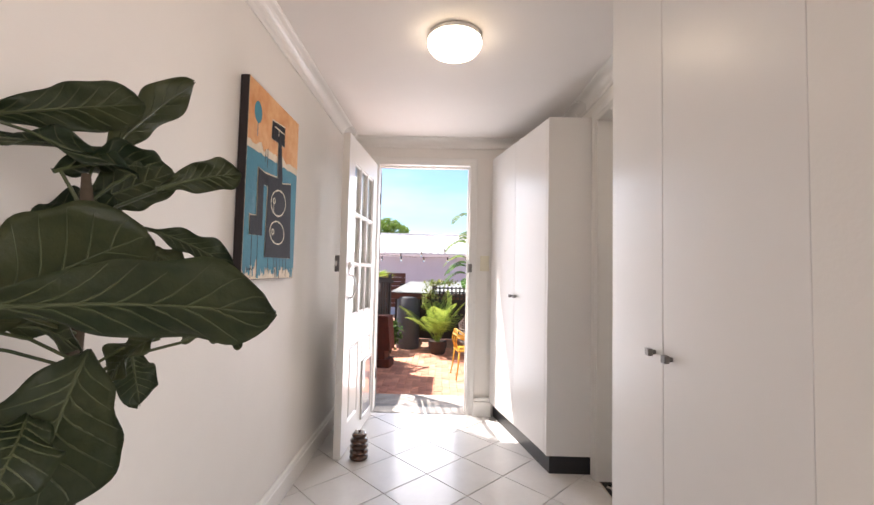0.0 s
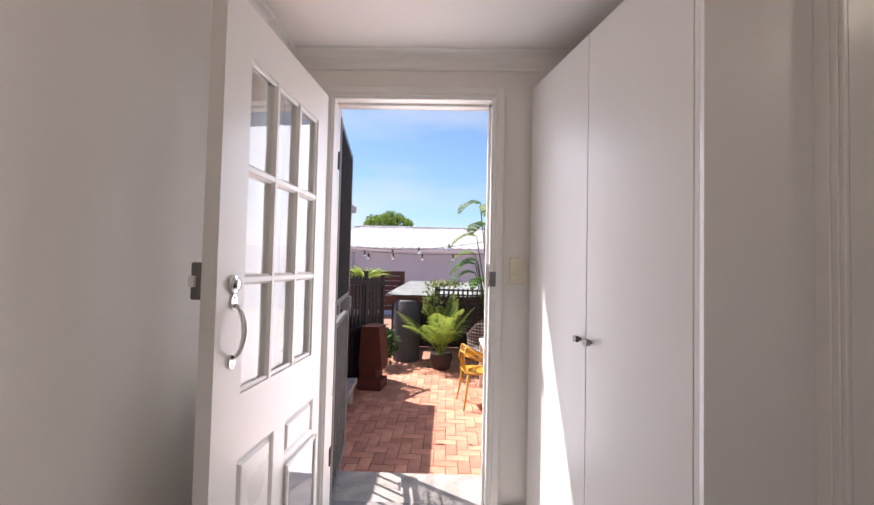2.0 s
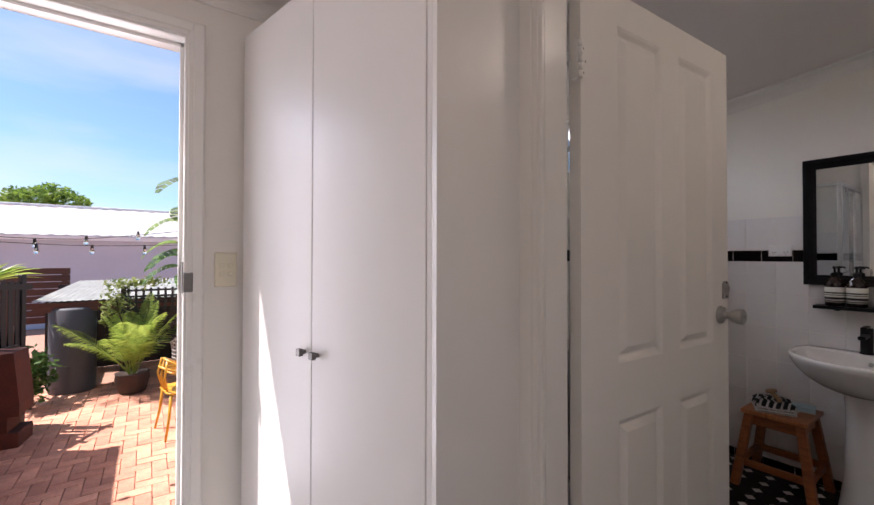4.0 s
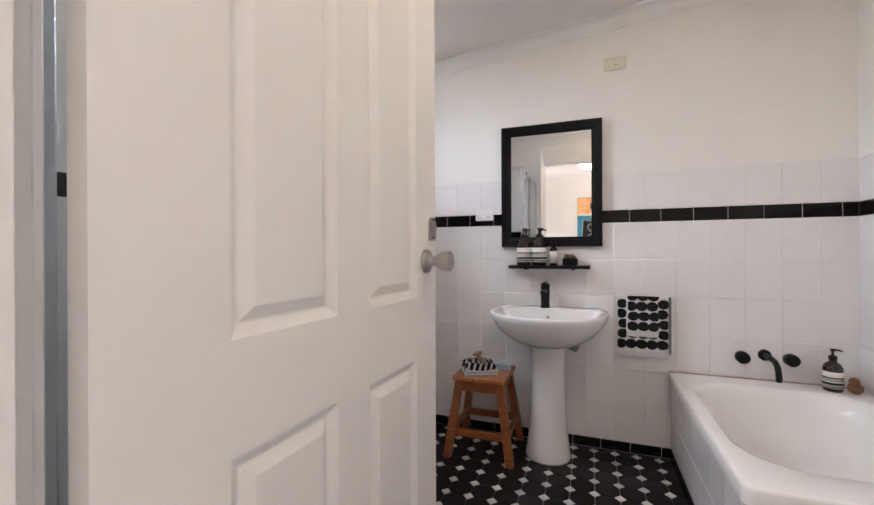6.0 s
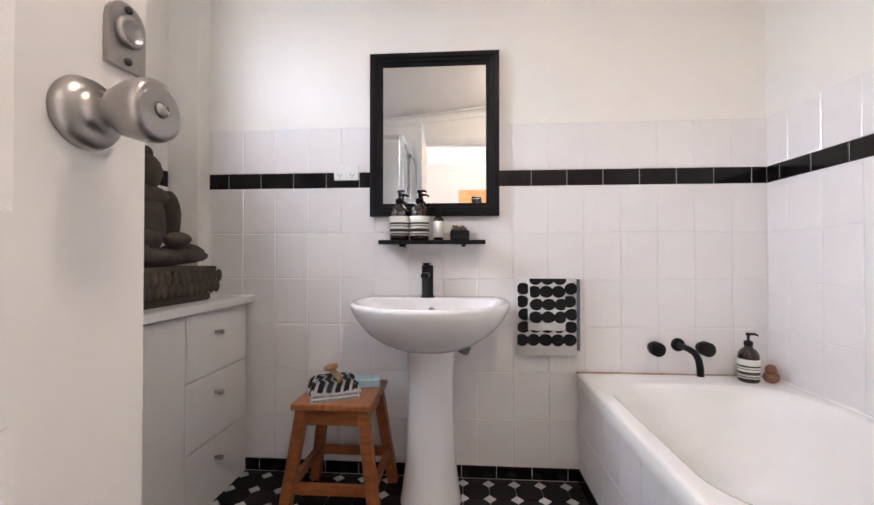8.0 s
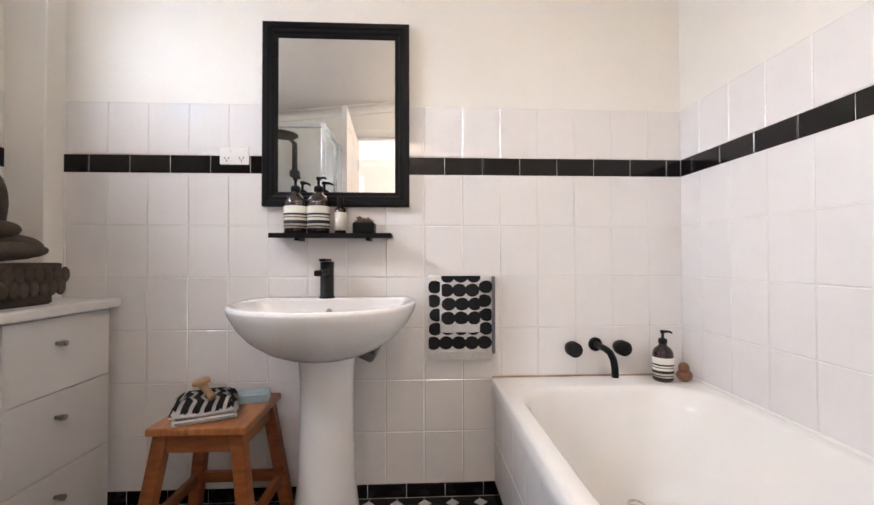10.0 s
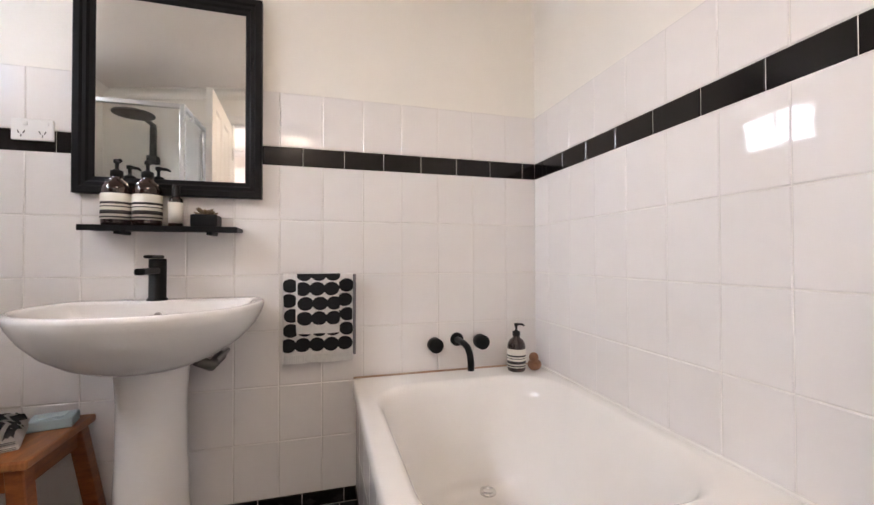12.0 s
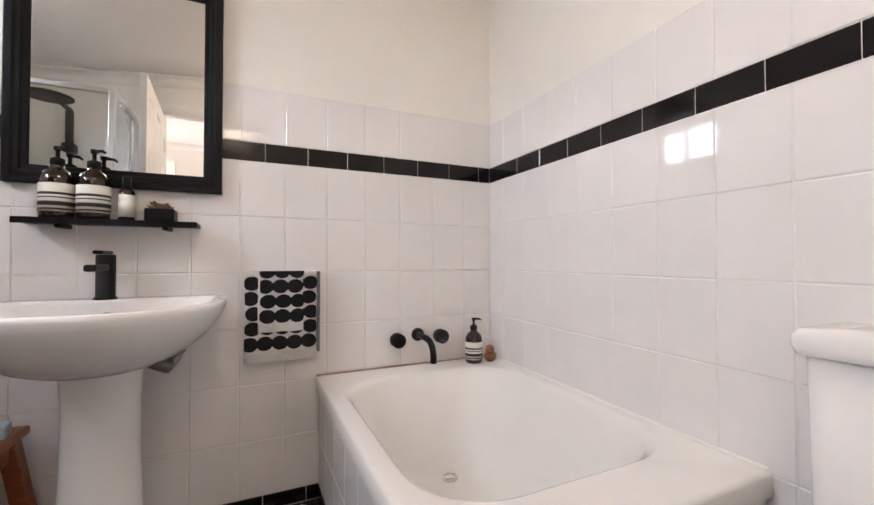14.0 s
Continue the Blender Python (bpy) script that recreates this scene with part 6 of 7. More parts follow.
# foliage
def blades(bm, base, n, length, width, spread, lift, seed, droop=0.5):
    """Long arching pointed leaves from one crown."""
    rnd = random.Random(seed)
    for k in range(n):
        a = 2 * math.pi * k / n + rnd.uniform(-0.2, 0.2)
        L_ = length * rnd.uniform(0.75, 1.1)
        el = lift * rnd.uniform(0.55, 1.25)
        d = Vector((math.cos(a) * math.cos(el) * spread, math.sin(a) * math.cos(el) * spread, math.sin(el)))
        s = Vector((-math.sin(a), math.cos(a), 0))
        prev = None
        for i in range(7):
            u = i / 6
            p = Vector(base) + d * (L_ * u) - Vector((0, 0, droop * L_ * u * u))
            w = width * math.sin(math.pi * (0.12 + 0.88 * u)) ** 0.8 * 0.5 if i < 6 else 0.0005
            cur = (bm.verts.new(p - s * w), bm.verts.new(p + Vector((0, 0, -w * 0.5))), bm.verts.new(p + s * w))
            if prev:
                for q in (0, 1):
                    bm.faces.new((prev[q], prev[q + 1], cur[q + 1], cur[q]))
            prev = cur
    return bm


def frond(bm, base, az, el, length, nleaf, leaf_len, droop, rnd):
    """A feather palm frond with paired leaflets."""
    d = Vector((math.cos(az) * math.cos(el), math.sin(az) * math.cos(el), math.sin(el)))
    side = Vector((-math.sin(az), math.cos(az), 0))
    pts = [Vector(base) + d * (length * u / 10) - Vector((0, 0, droop * length * (u / 10) ** 2)) for u in range(11)]
    tube(bm, pts, [0.006 - 0.0045 * i / 10 for i in range(11)], 5, False)
    for k in range(nleaf):
        u = 0.18 + 0.82 * k / nleaf
        i = min(9, int(u * 10))
        p = pts[i].lerp(pts[i + 1], u * 10 - i)
        tdir = (pts[i + 1] - pts[i]).normalized()
        ll = leaf_len * math.sin(math.pi * (0.2 + 0.75 * u)) * rnd.uniform(0.85, 1.1)
        for s in (-1, 1):
            v = (side * s * 0.85 + tdir * 0.55 + Vector((0, 0, 0.12))).normalized()
            w = tdir * 0.0075
            m = p + v * ll * 0.5
            e = p + v * ll - Vector((0, 0, ll * 0.30))
            q = [bm.verts.new(c) for c in (p - w * 0.4, p + w * 0.4, m + w, m - w)]
            bm.faces.new(q)
            t_ = bm.verts.new(e)
            bm.faces.new((q[3], q[2], t_))


def leaf_cloud(bm, centre, radii, n, size, seed, shell=0.5):
    """Many small leaves through an uneven rounded volume."""
    rnd = random.Random(seed)
    for _ in range(n):
        v = Vector((rnd.gauss(0, 1), rnd.gauss(0, 1), rnd.gauss(0, 1))).normalized()
        r = (shell + (1 - shell) * rnd.random()) * (1 + 0.28 * noise.noise(v * 2.2 + Vector((seed, 0, 0))))
        p = Vector(centre) + Vector((v.x * radii[0] * r, v.y * radii[1] * r, v.z * radii[2] * r))
        a = Vector((rnd.gauss(0, 1), rnd.gauss(0, 1), rnd.gauss(0, 0.6))).normalized()
        b = a.cross(Vector((rnd.gauss(0, 1), rnd.gauss(0, 1), rnd.gauss(0, 1)))).normalized()
        s = size * rnd.uniform(0.6, 1.3)
        bm.faces.new([bm.verts.new(c) for c in (p - a * s, p + b * s * 0.42, p + a * s, p - b * s * 0.42)])
    return bm


ag = thing("spiky_plant", "bright green spiky agave behind the fence", "plant", (-1.52, 9.0, GY))
part("trunk", T([(0, 0, 0), (0.01, 0, 0.8), (0, 0, 1.55)], [0.06, 0.05, 0.04], 8), M_STEM, ag)
part("leaves", blades(bmesh.new(), (0, 0, 1.53), 48, 0.64, 0.054, 1.0, 0.75, 3, 0.35), M_PALMB, ag)

palm = thing("potted_palm", "bushy green palm in a dark clay pot", "plant", (0.03, 8.45, GY))
part("pot", lathe(bmesh.new(), 0, 0, [(0.13, 0.0), (0.16, 0.03), (0.20, 0.20), (0.19, 0.26), (0.20, 0.28), (0.18, 0.28), (0.05, 0.25)], 24), M_POT, palm)
rnd_p = random.Random(11)
for k in range(20):
    bm = bmesh.new()
    frond(bm, (rnd_p.uniform(-0.05, 0.05), rnd_p.uniform(-0.05, 0.05), 0.26), k * 2.399, rnd_p.uniform(0.85, 1.42), rnd_p.uniform(1.0, 1.5), 30, 0.27, rnd_p.uniform(0.22, 0.5), rnd_p)
    part("frond", bm, M_PALMB, palm)

dp = thing("shrub", "dark green shaded shrub by the rusted planter", "plant", (-0.97, 8.35, GY))
part("stems", T([(0, 0, 0), (0.02, 0, 0.3), (0.0, 0.02, 0.6)], [0.02, 0.015, 0.01], 6), M_STEM, dp)
part("leaves", leaf_cloud(bmesh.new(), (0.0, 0, 0.42), (0.26, 0.26, 0.40), 500, 0.055, 4, 0.3), M_FOLI, dp)
gp = thing("shrub", "leafy green shrub beside the gate", "plant", (-0.80, 3.95, GY))
part("pot", lathe(bmesh.new(), 0, 0, [(0.12, 0.0), (0.16, 0.40), (0.15, 0.42), (0.03, 0.40)], 18), M_POT, gp)
part("leaves", blades(bmesh.new(), (0, 0, 0.42), 26, 0.75, 0.05, 0.35, 1.1, 8, 0.25), M_PALM, gp)

vn = thing("climbing_vine", "pale green climber over the shed edge", "plant", (-0.12, 8.62, GY))
part("stem", T([(0, 0, 0), (0.05, 0.02, 0.8), (-0.05, 0, 1.3), (0.15, 0.02, 1.52)], [0.02, 0.016, 0.012, 0.006], 6), M_STEM, vn)
bm = bmesh.new()
for c, r, n in (((-0.05, 0, 1.25), (0.20, 0.10, 0.26), 260), ((0.10, 0.05, 1.50), (0.34, 0.12, 0.10), 260), ((-0.15, 0, 1.05), (0.10, 0.08, 0.15), 90), ((0.40, 0.05, 1.52), (0.25, 0.12, 0.08), 130)):
    leaf_cloud(bm, c, r, n, 0.032, n, 0.2)
part("leaves", bm, M_VINE, vn)

bp = thing("strelitzia", "tall paddle-leaved bird of paradise plant", "plant", (0.92, 8.55, GY))
rnd_b = random.Random(2)
for k in range(11):
    a = rnd_b.uniform(1.8, 4.6) if k < 8 else rnd_b.uniform(0, 6.28)
    h = rnd_b.uniform(1.5, 3.0)
    tip = Vector((0.32 * math.cos(a), 0.22 * math.sin(a), h))
    bm = bmesh.new()
    tube(bm, [(0, 0, 0), (0.25 * tip.x, 0.25 * tip.y, h * 0.5), tuple(tip)], [0.02, 0.015, 0.008], 6, False)
    out = Vector((math.cos(a), math.sin(a), 0))
    sd = Vector((-math.sin(a), math.cos(a), 0))
    # the blade is torn into strips along the midrib
    for s in (-1, 1):
        for q in range(9):
            u0, u1 = q / 9, (q + 0.86) / 9
            def mid(u):
                return tip + out * (0.50 * u) + Vector((0, 0, 0.30 * u - 0.55 * u * u))
            w0 = 0.16 * math.sin(math.pi * (0.1 + 0.85 * u0))
            w1 = 0.16 * math.sin(math.pi * (0.1 + 0.85 * u1))
            o = (sd * s + Vector((0, 0, -0.35)) + out * 0.3)
            bm.faces.new([bm.verts.new(c) for c in (mid(u0), mid(u1), mid(u1) + o * w1, mid(u0) + o * w0)])
    part("leaf", bm, M_FOLI if k % 2 else M_PALM, bp)

# shed with corrugated roof
sh = thing("garden_shed", "low open shed with corrugated sheet roof", "shed", (0.2, 9.6, GY))
bm = bmesh.new()
NC = 54
g0, g1, g2, g3 = [], [], [], []
for k in range(NC * 4 + 1):
    u = k / (NC * 4)
    z = 0.006 * math.sin(2 * math.pi * NC * u * 0.75)
    g0.append(bm.verts.new((-1.28 + 3.0 * u, -0.72, 1.27 + z)))
    g1.append(bm.verts.new((-0.94 + 2.66 * u, 0.85, 1.48 + z)))
for k in range(NC * 4):
    f = bm.faces.new((g0[k], g0[k + 1], g1[k + 1], g1[k]))
    f.smooth = True
bmesh.ops.solidify(bm, geom=bm.faces[:], thickness=0.004)
bmesh.ops.recalc_face_normals(bm, faces=bm.faces[:])
for f in bm.faces:
    f.smooth = False
part("roof", bm, M_SHEDROOF, sh)
part("fascia", B(-1.26, 1.7, -0.70, -0.67, 1.12, 1.245), M_BROWNSLAT, sh)
part("back_wall", B(-1.2, 1.7, 0.78, 0.84, 0, 1.42), M_BLACKFENCE, sh)
part("side_wall", B(-1.22, -1.16, -0.1, 0.84, 0, 1.22), M_BLACKFENCE, sh)
part("side_wall", B(1.64, 1.7, -0.64, 0.78, 0, 1.24), M_BLACKFENCE, sh)
for x in (-0.20, 0.55):
    part("post", B(x - 0.04, x + 0.04, -0.66, -0.58, 0, 1.22), M_BROWNSLAT, sh)
tk = thing("water_tank", "grey upright water tank under the shed roof", "tank", (-0.66, 9.05, GY))
part("body", lathe(bmesh.new(), 0, 0, [(0.255, 0.0), (0.26, 0.02), (0.26, 1.14), (0.23, 1.17), (0.05, 1.19)], 36), M_TANK, tk)
lt = thing("lattice_screen", "black timber lattice screen", "screen", (0.45, 8.83, GY))
for k in range(12):
    part("strip", B(-0.5 + k * 0.09, -0.5 + k * 0.09 + 0.03, -0.012, -0.004, 0.55, 1.42), M_BLACKFENCE, lt)
for k in range(10):
    part("strip", B(-0.52, 0.52, -0.003, 0.005, 0.56 + k * 0.09, 0.56 + k * 0.09 + 0.03), M_BLACKFENCE, lt)
for x in (-0.54, 0.54):
    part("post", B(x - 0.03, x + 0.03, -0.02, 0.02, 0.0, 1.45), M_BLACKFENCE, lt)
ss = thing("slat_screen", "brown horizontal timber slat screen", "screen", (-1.6, 10.6, GY))
for k in range(8):
    part("slat", B(-1.0, 0.72, -0.012, 0.012, 0.78 + k * 0.115, 0.78 + k * 0.115 + 0.105), M_BROWNSLAT, ss)
for x in (-0.9, 0.0, 0.65):
    part("post", B(x - 0.04, x + 0.04, 0.012, 0.08, 0.0, 1.66), M_BROWNSLAT, ss)

# neighbour's white-roofed building
nb = thing("neighbour_building", "long low building with white sheet roof and grey wall", "house", (0, 16.0, GY))
part("wall", B(-3.95, 14.0, 0.0, 0.3, 0.0, 2.50), M_RENDERW, nb)
bm = bmesh.new()
n = 180
r0, r1 = [], []
for k in range(n + 1):
    u = k / n
    z = 0.02 if k % 3 == 0 else 0.0
    r0.append(bm.verts.new((-4.0 + 18.2 * u, -0.22, 2.44 + 0.006 * (18.2 * u) + z)))
    r1.append(bm.verts.new((-3.75 + 17.9 * u, 1.9, 3.38 + z)))
for k in range(n):
    bm.faces.new((r0[k], r0[k + 1], r1[k + 1], r1[k]))
bmesh.ops.solidify(bm, geom=bm.faces[:], thickness=0.02)
part("roof", bm, M_WHITEROOF, nb)
part("ridge", B(-3.8, 14.2, 1.85, 2.0, 3.36, 3.44, bevel=0.01), M_WHITEROOF, nb)
part("fascia", B(-4.0, 14.2, -0.24, -0.20, 2.32, 2.43), M_WHITEROOF, nb)
part("downpipe", T([(-3.35, -0.06, 0.3), (-3.35, -0.06, 2.35)], 0.035, 8), M_GUTTER, nb)

# far tree and boundary
ft_ = thing("far_tree", "round dense green tree beyond the roofs", "tree", (-5.6, 40.0, GY))
part("trunk", T([(0, 0, 0), (0.1, 0, 2.0), (0, 0, 4.2)], [0.35, 0.28, 0.2], 8), M_STEM, ft_)
for k in range(5):
    part("limb", T([(0, 0, 3.2), (0.9 * math.cos(k * 1.26), 0.9 * math.sin(k * 1.26), 4.6), (1.5 * math.cos(k * 1.26), 1.5 * math.sin(k * 1.26), 5.4)], [0.14, 0.09, 0.03], 6), M_STEM, ft_)
bm = bmesh.new()
leaf_cloud(bm, (0, 0, 5.0), (2.7, 2.6, 1.8), 6500, 0.17, 5, 0.72)
part("crown", bm, M_PALM, ft_)

# string lights over the yard
sl = thing("string_lights", "festoon string of clear bulbs on black wire", "string lights", (0, 6.0, 0))


def wire(pts, sag):
    out = []
    for (a, b) in zip(pts, pts[1:]):
        for k in range(12):
            u = k / 12
            p = Vector(a).lerp(Vector(b), u)
            out.append(p - Vector((0, 0, sag * 4 * u * (1 - u))))
    out.append(Vector(pts[-1]))
    return out


for pts, sag, bulbs in (([(-1.35, -0.42, 1.50), (-0.28, 0.0, 1.43), (1.3, 0.3, 1.72)], 0.03, ((-0.90, 1.40), (-0.56, 1.42), (-0.24, 1.45), (0.12, 1.50))), ([(-1.36, -0.40, 1.45), (-0.55, 0.0, 1.385), (0.17, 0.0, 1.385), (1.3, 0.1, 1.45)], 0.01, ((-0.85, 1.37), (-0.55, 1.37), (-0.20, 1.37), (0.17, 1.37)))):
    w = part("wire", T(wire(pts, sag), 0.003, 5), M_WIRE, sl)
    for x, z in bulbs:
        part("socket", T([(x, 0, z + 0.012), (x, 0, z - 0.022)], [0.009, 0.012], 8), M_WIRE, sl)
        part("bulb", lathe(bmesh.new(), x, 0, [(0.009, z - 0.022), (0.018, z - 0.040), (0.020, z - 0.052), (0.012, z - 0.068), (0.002, z - 0.072)], 12), M_BULB, sl)

# garden furniture
yc = thing("garden_chair", "mustard yellow moulded plastic garden chair", "chair", (0.56, 6.62, GY), rz=100)
part("seat", ring_loft(bmesh.new(), [round_rect(-0.21, 0.21, -0.22, 0.22, 0.08, 0.45), round_rect(-0.22, 0.22, -0.23, 0.23, 0.09, 0.462), round_rect(-0.21, 0.21, -0.22, 0.22, 0.08, 0.472)]), M_YELLOW, yc)
for sx, sy in ((-1, -1), (1, -1), (-1, 1), (1, 1)):
    part("leg", T([(sx * 0.18, sy * 0.19, 0.455), (sx * 0.205, sy * 0.215, 0.20), (sx * 0.235, sy * 0.25, 0.0)], [0.016, 0.014, 0.011], 8), M_YELLOW, yc)
for k, (hh, bulge) in enumerate(((0.80, 0.02), (0.72, 0.06), (0.66, 0.0))):
    pts = []
    for i in range(17):
        a = math.pi * i / 16
        pts.append((0.235 * math.cos(a), -0.16 + (0.36 + bulge) * math.sin(a), 0.60 + (hh - 0.60) * math.sin(a) ** 1.4))
    part("back_loop", T(pts, 0.013, 8), M_YELLOW, yc)
for x in (-0.12, 0.0, 0.12):
    part("back_rib", T([(x * 0.8, 0.21, 0.465), (x * 1.3, 0.245, 0.62), (x, 0.215, 0.79)], 0.011, 8), M_YELLOW, yc)
for s in (-1, 1):
    part("arm", T([(s * 0.20, -0.18, 0.46), (s * 0.235, -0.17, 0.62), (s * 0.235, -0.10, 0.64)], 0.013, 8), M_YELLOW, yc)
tb = thing("garden_table", "white garden dining table", "table", (1.08, 6.75, GY))
part("tabletop", B(-0.46, 0.46, -0.70, 0.70, 0.70, 0.74, bevel=0.005), M_CUSHION, tb)
for sx in (-1, 1):
    for sy in (-1, 1):
        part("leg", B(sx * 0.42 - 0.03, sx * 0.42 + 0.03, sy * 0.65 - 0.03, sy * 0.65 + 0.03, 0.0, 0.70), M_CUSHION, tb)
wk = thing("wicker_armchair", "grey wicker armchair with white cushion", "chair", (0.80, 8.05, GY), rz=170)
bm = bmesh.new()
for i in range(17):
    a = math.pi * (0.05 + 0.9 * i / 16)
    tube(bm, [(0.30 * math.cos(a), 0.30 * math.sin(a), 0.32), (0.33 * math.cos(a), 0.33 * math.sin(a), 0.66), (0.35 * math.cos(a), 0.35 * math.sin(a), 0.72 + 0.28 * math.sin(a) ** 3)], 0.007, 5, False)
for z in range(12):
    zz = 0.36 + z * 0.05
    tube(bm, [(0.325 * math.cos(math.pi * (0.05 + 0.9 * i / 16)), 0.325 * math.sin(math.pi * (0.05 + 0.9 * i / 16)), min(zz, 0.72 + 0.27 * math.sin(math.pi * (0.05 + 0.9 * i / 16)) ** 3)) for i in range(17)], 0.010, 5, False)
part("back", bm, M_WICKER, wk)
part("seat", lathe(bmesh.new(), 0, 0, [(0.27, 0.30), (0.30, 0.32), (0.30, 0.36), (0.26, 0.37)], 24), M_WICKER, wk)
part("cushion", B(-0.23, 0.23, -0.24, 0.22, 0.372, 0.47, bevel=0.035, seg=3), M_CUSHION, wk)
for k in range(4):
    a = math.pi / 4 + k * math.pi / 2
    part("leg", T([(0.22 * math.cos(a), 0.22 * math.sin(a), 0.31), (0.27 * math.cos(a), 0.27 * math.sin(a), 0.0)], 0.014, 7), M_WICKER, wk)
wd = tagged(mesh_ob("boundary_wall", B(1.45, 6.5, 4.55, 4.75, GY, 2.30), M_BLONDBRICK), "blond brick neighbour wall outside the bathroom window", "wall", kind="structure")

# ---- small pieces of floors and walls ----
def piece(name, me, parent, m):
    ob = new(name, me)
    ob.parent = parent
    ob.matrix_basis = m
    return ob


def tile_mesh(name, w, h, t, mat_, bev=0.0025):
    """A bevelled tile lying in its x-y plane, top at t."""
    bm = bmesh.new()
    b = bev
    lo = [bm.verts.new(c) for c in ((-w / 2, -h / 2, 0), (w / 2, -h / 2, 0), (w / 2, h / 2, 0), (-w / 2, h / 2, 0))]
    mi = [bm.verts.new((v.co.x, v.co.y, t - b * 0.7)) for v in lo]
    hi = [bm.verts.new((v.co.x * (1 - 2 * b / w), v.co.y * (1 - 2 * b / h), t)) for v in lo]
    for a, c in ((lo, mi), (mi, hi)):
        for k in range(4):
            bm.faces.new((a[k], a[(k + 1) % 4], c[(k + 1) % 4], c[k]))
    bm.faces.new(hi)
    me = bpy.data.meshes.new(name)
    bm.to_mesh(me)
    bm.free()
    me.materials.append(mat_)
    return me


def clip_poly(poly, x0, x1, y0, y1):
    """A polygon cut to a rectangle."""
    for ax, lim, keep in ((0, x0, 1), (0, x1, -1), (1, y0, 1), (1, y1, -1)):
        out = []
        for i, p in enumerate(poly):
            q = poly[(i + 1) % len(poly)]
            a, b = keep * (p[ax] - lim) >= 0, keep * (q[ax] - lim) >= 0
            if a:
                out.append(p)
            if a != b:
                t = (lim - p[ax]) / (q[ax] - p[ax])
                out.append((p[0] + (q[0] - p[0]) * t, p[1] + (q[1] - p[1]) * t))
        poly = out
        if len(poly) < 3:
            return []
    return poly


def poly_tile(bm, poly, z0, z1, bev=0.002):
    n = len(poly)
    cx, cy = sum(p[0] for p in poly) / n, sum(p[1] for p in poly) / n
    r = max(math.hypot(p[0] - cx, p[1] - cy) for p in poly)
    k = 1 - bev / max(r, 0.01)
    lo = [bm.verts.new((*p, z0)) for p in poly]
    mi = [bm.verts.new((*p, z1 - bev * 0.6)) for p in poly]
    hi = [bm.verts.new((cx + (p[0] - cx) * k, cy + (p[1] - cy) * k, z1)) for p in poly]
    for a, c in ((lo, mi), (mi, hi)):
        for i in range(n):
            bm.faces.new((a[i], a[(i + 1) % n], c[(i + 1) % n], c[i]))
    bm.faces.new(hi)


FLOOR = bpy.data.objects["floor"]
SIDE = 0.307
for i in range(-9, 10):
    for j in range(-9, 10):
        u, v = (i + 0.5) * SIDE, (j + 0.5) * SIDE
        c = 0.70710678
        cx, cy = 0.02 + (u - v) * c, 2.07 + (u + v) * c
        h = SIDE / 2 - 0.002
        poly = [(cx + (a - b) * c, cy + (a + b) * c) for a, b in ((-h, -h), (h, -h), (h, h), (-h, h))]
        poly = clip_poly(poly, HX0 + 0.001, 0.985, -1.6, 3.045)
        if len(poly) < 3:
            continue
        bm = bmesh.new()
        poly_tile(bm, poly, -0.012, 0.0)
        ob = mesh_ob("floor_tile", bm, M_FLOORTILE)
        ob.parent = FLOOR

# bathroom wall tiles
TW, TH = 0.15, 0.20
ZA = 1.055
ROWS = [(ZA - 1.0 + TH * k, ZA - 1.0 + TH * (k + 1)) for k in range(6)] + [(ZA + 0.27, ZA + 0.47)]


def clad(wall, origin, along, normal, cuts, band_cuts, lo, hi, skip=()):
    """Tiles on a wall: origin on the wall's foot, along it the joints in cuts."""
    wall_ob = bpy.data.objects[wall]
    a, n = Vector(along), Vector(normal)
    def lay(cs, z0, z1, m, nm):
        cs = [lo] + [c for c in cs if lo + 0.004 < c < hi - 0.004] + [hi]
        for c0, c1 in zip(cs, cs[1:]):
            if any(s[0] <= (c0 + c1) / 2 <= s[1] and s[2] <= (z0 + z1) / 2 <= s[3] for s in skip):
                continue
            key = (round(c1 - c0, 4), round(z1 - z0, 4), m.name)
            if key not in TILES:
                TILES[key] = tile_mesh(nm, c1 - c0 - 0.0018, z1 - z0 - 0.0018, 0.007, m)
            p = Vector(origin) + a * ((c0 + c1) / 2) + Vector((0, 0, (z0 + z1) / 2))
            jit = random.uniform(-0.35, 0.35)
            rot = Matrix((a, Vector((0, 0, 1)), n)).transposed().to_4x4()
            piece(nm, TILES[key], wall_ob, Matrix.Translation(p) @ rot @ pose(0, 0, 0, jit * 0.3, jit * 0.4, 0))
    for z0, z1 in ROWS:
        lay(cuts, z0, z1, M_TILE, "wall_tile")
    lay(band_cuts, ZA + 0.2, ZA + 0.27, M_BTILE, "black_border_tile")
    lay(band_cuts, 0.0, ZA - 1.0, M_BTILE, "black_skirting_tile")


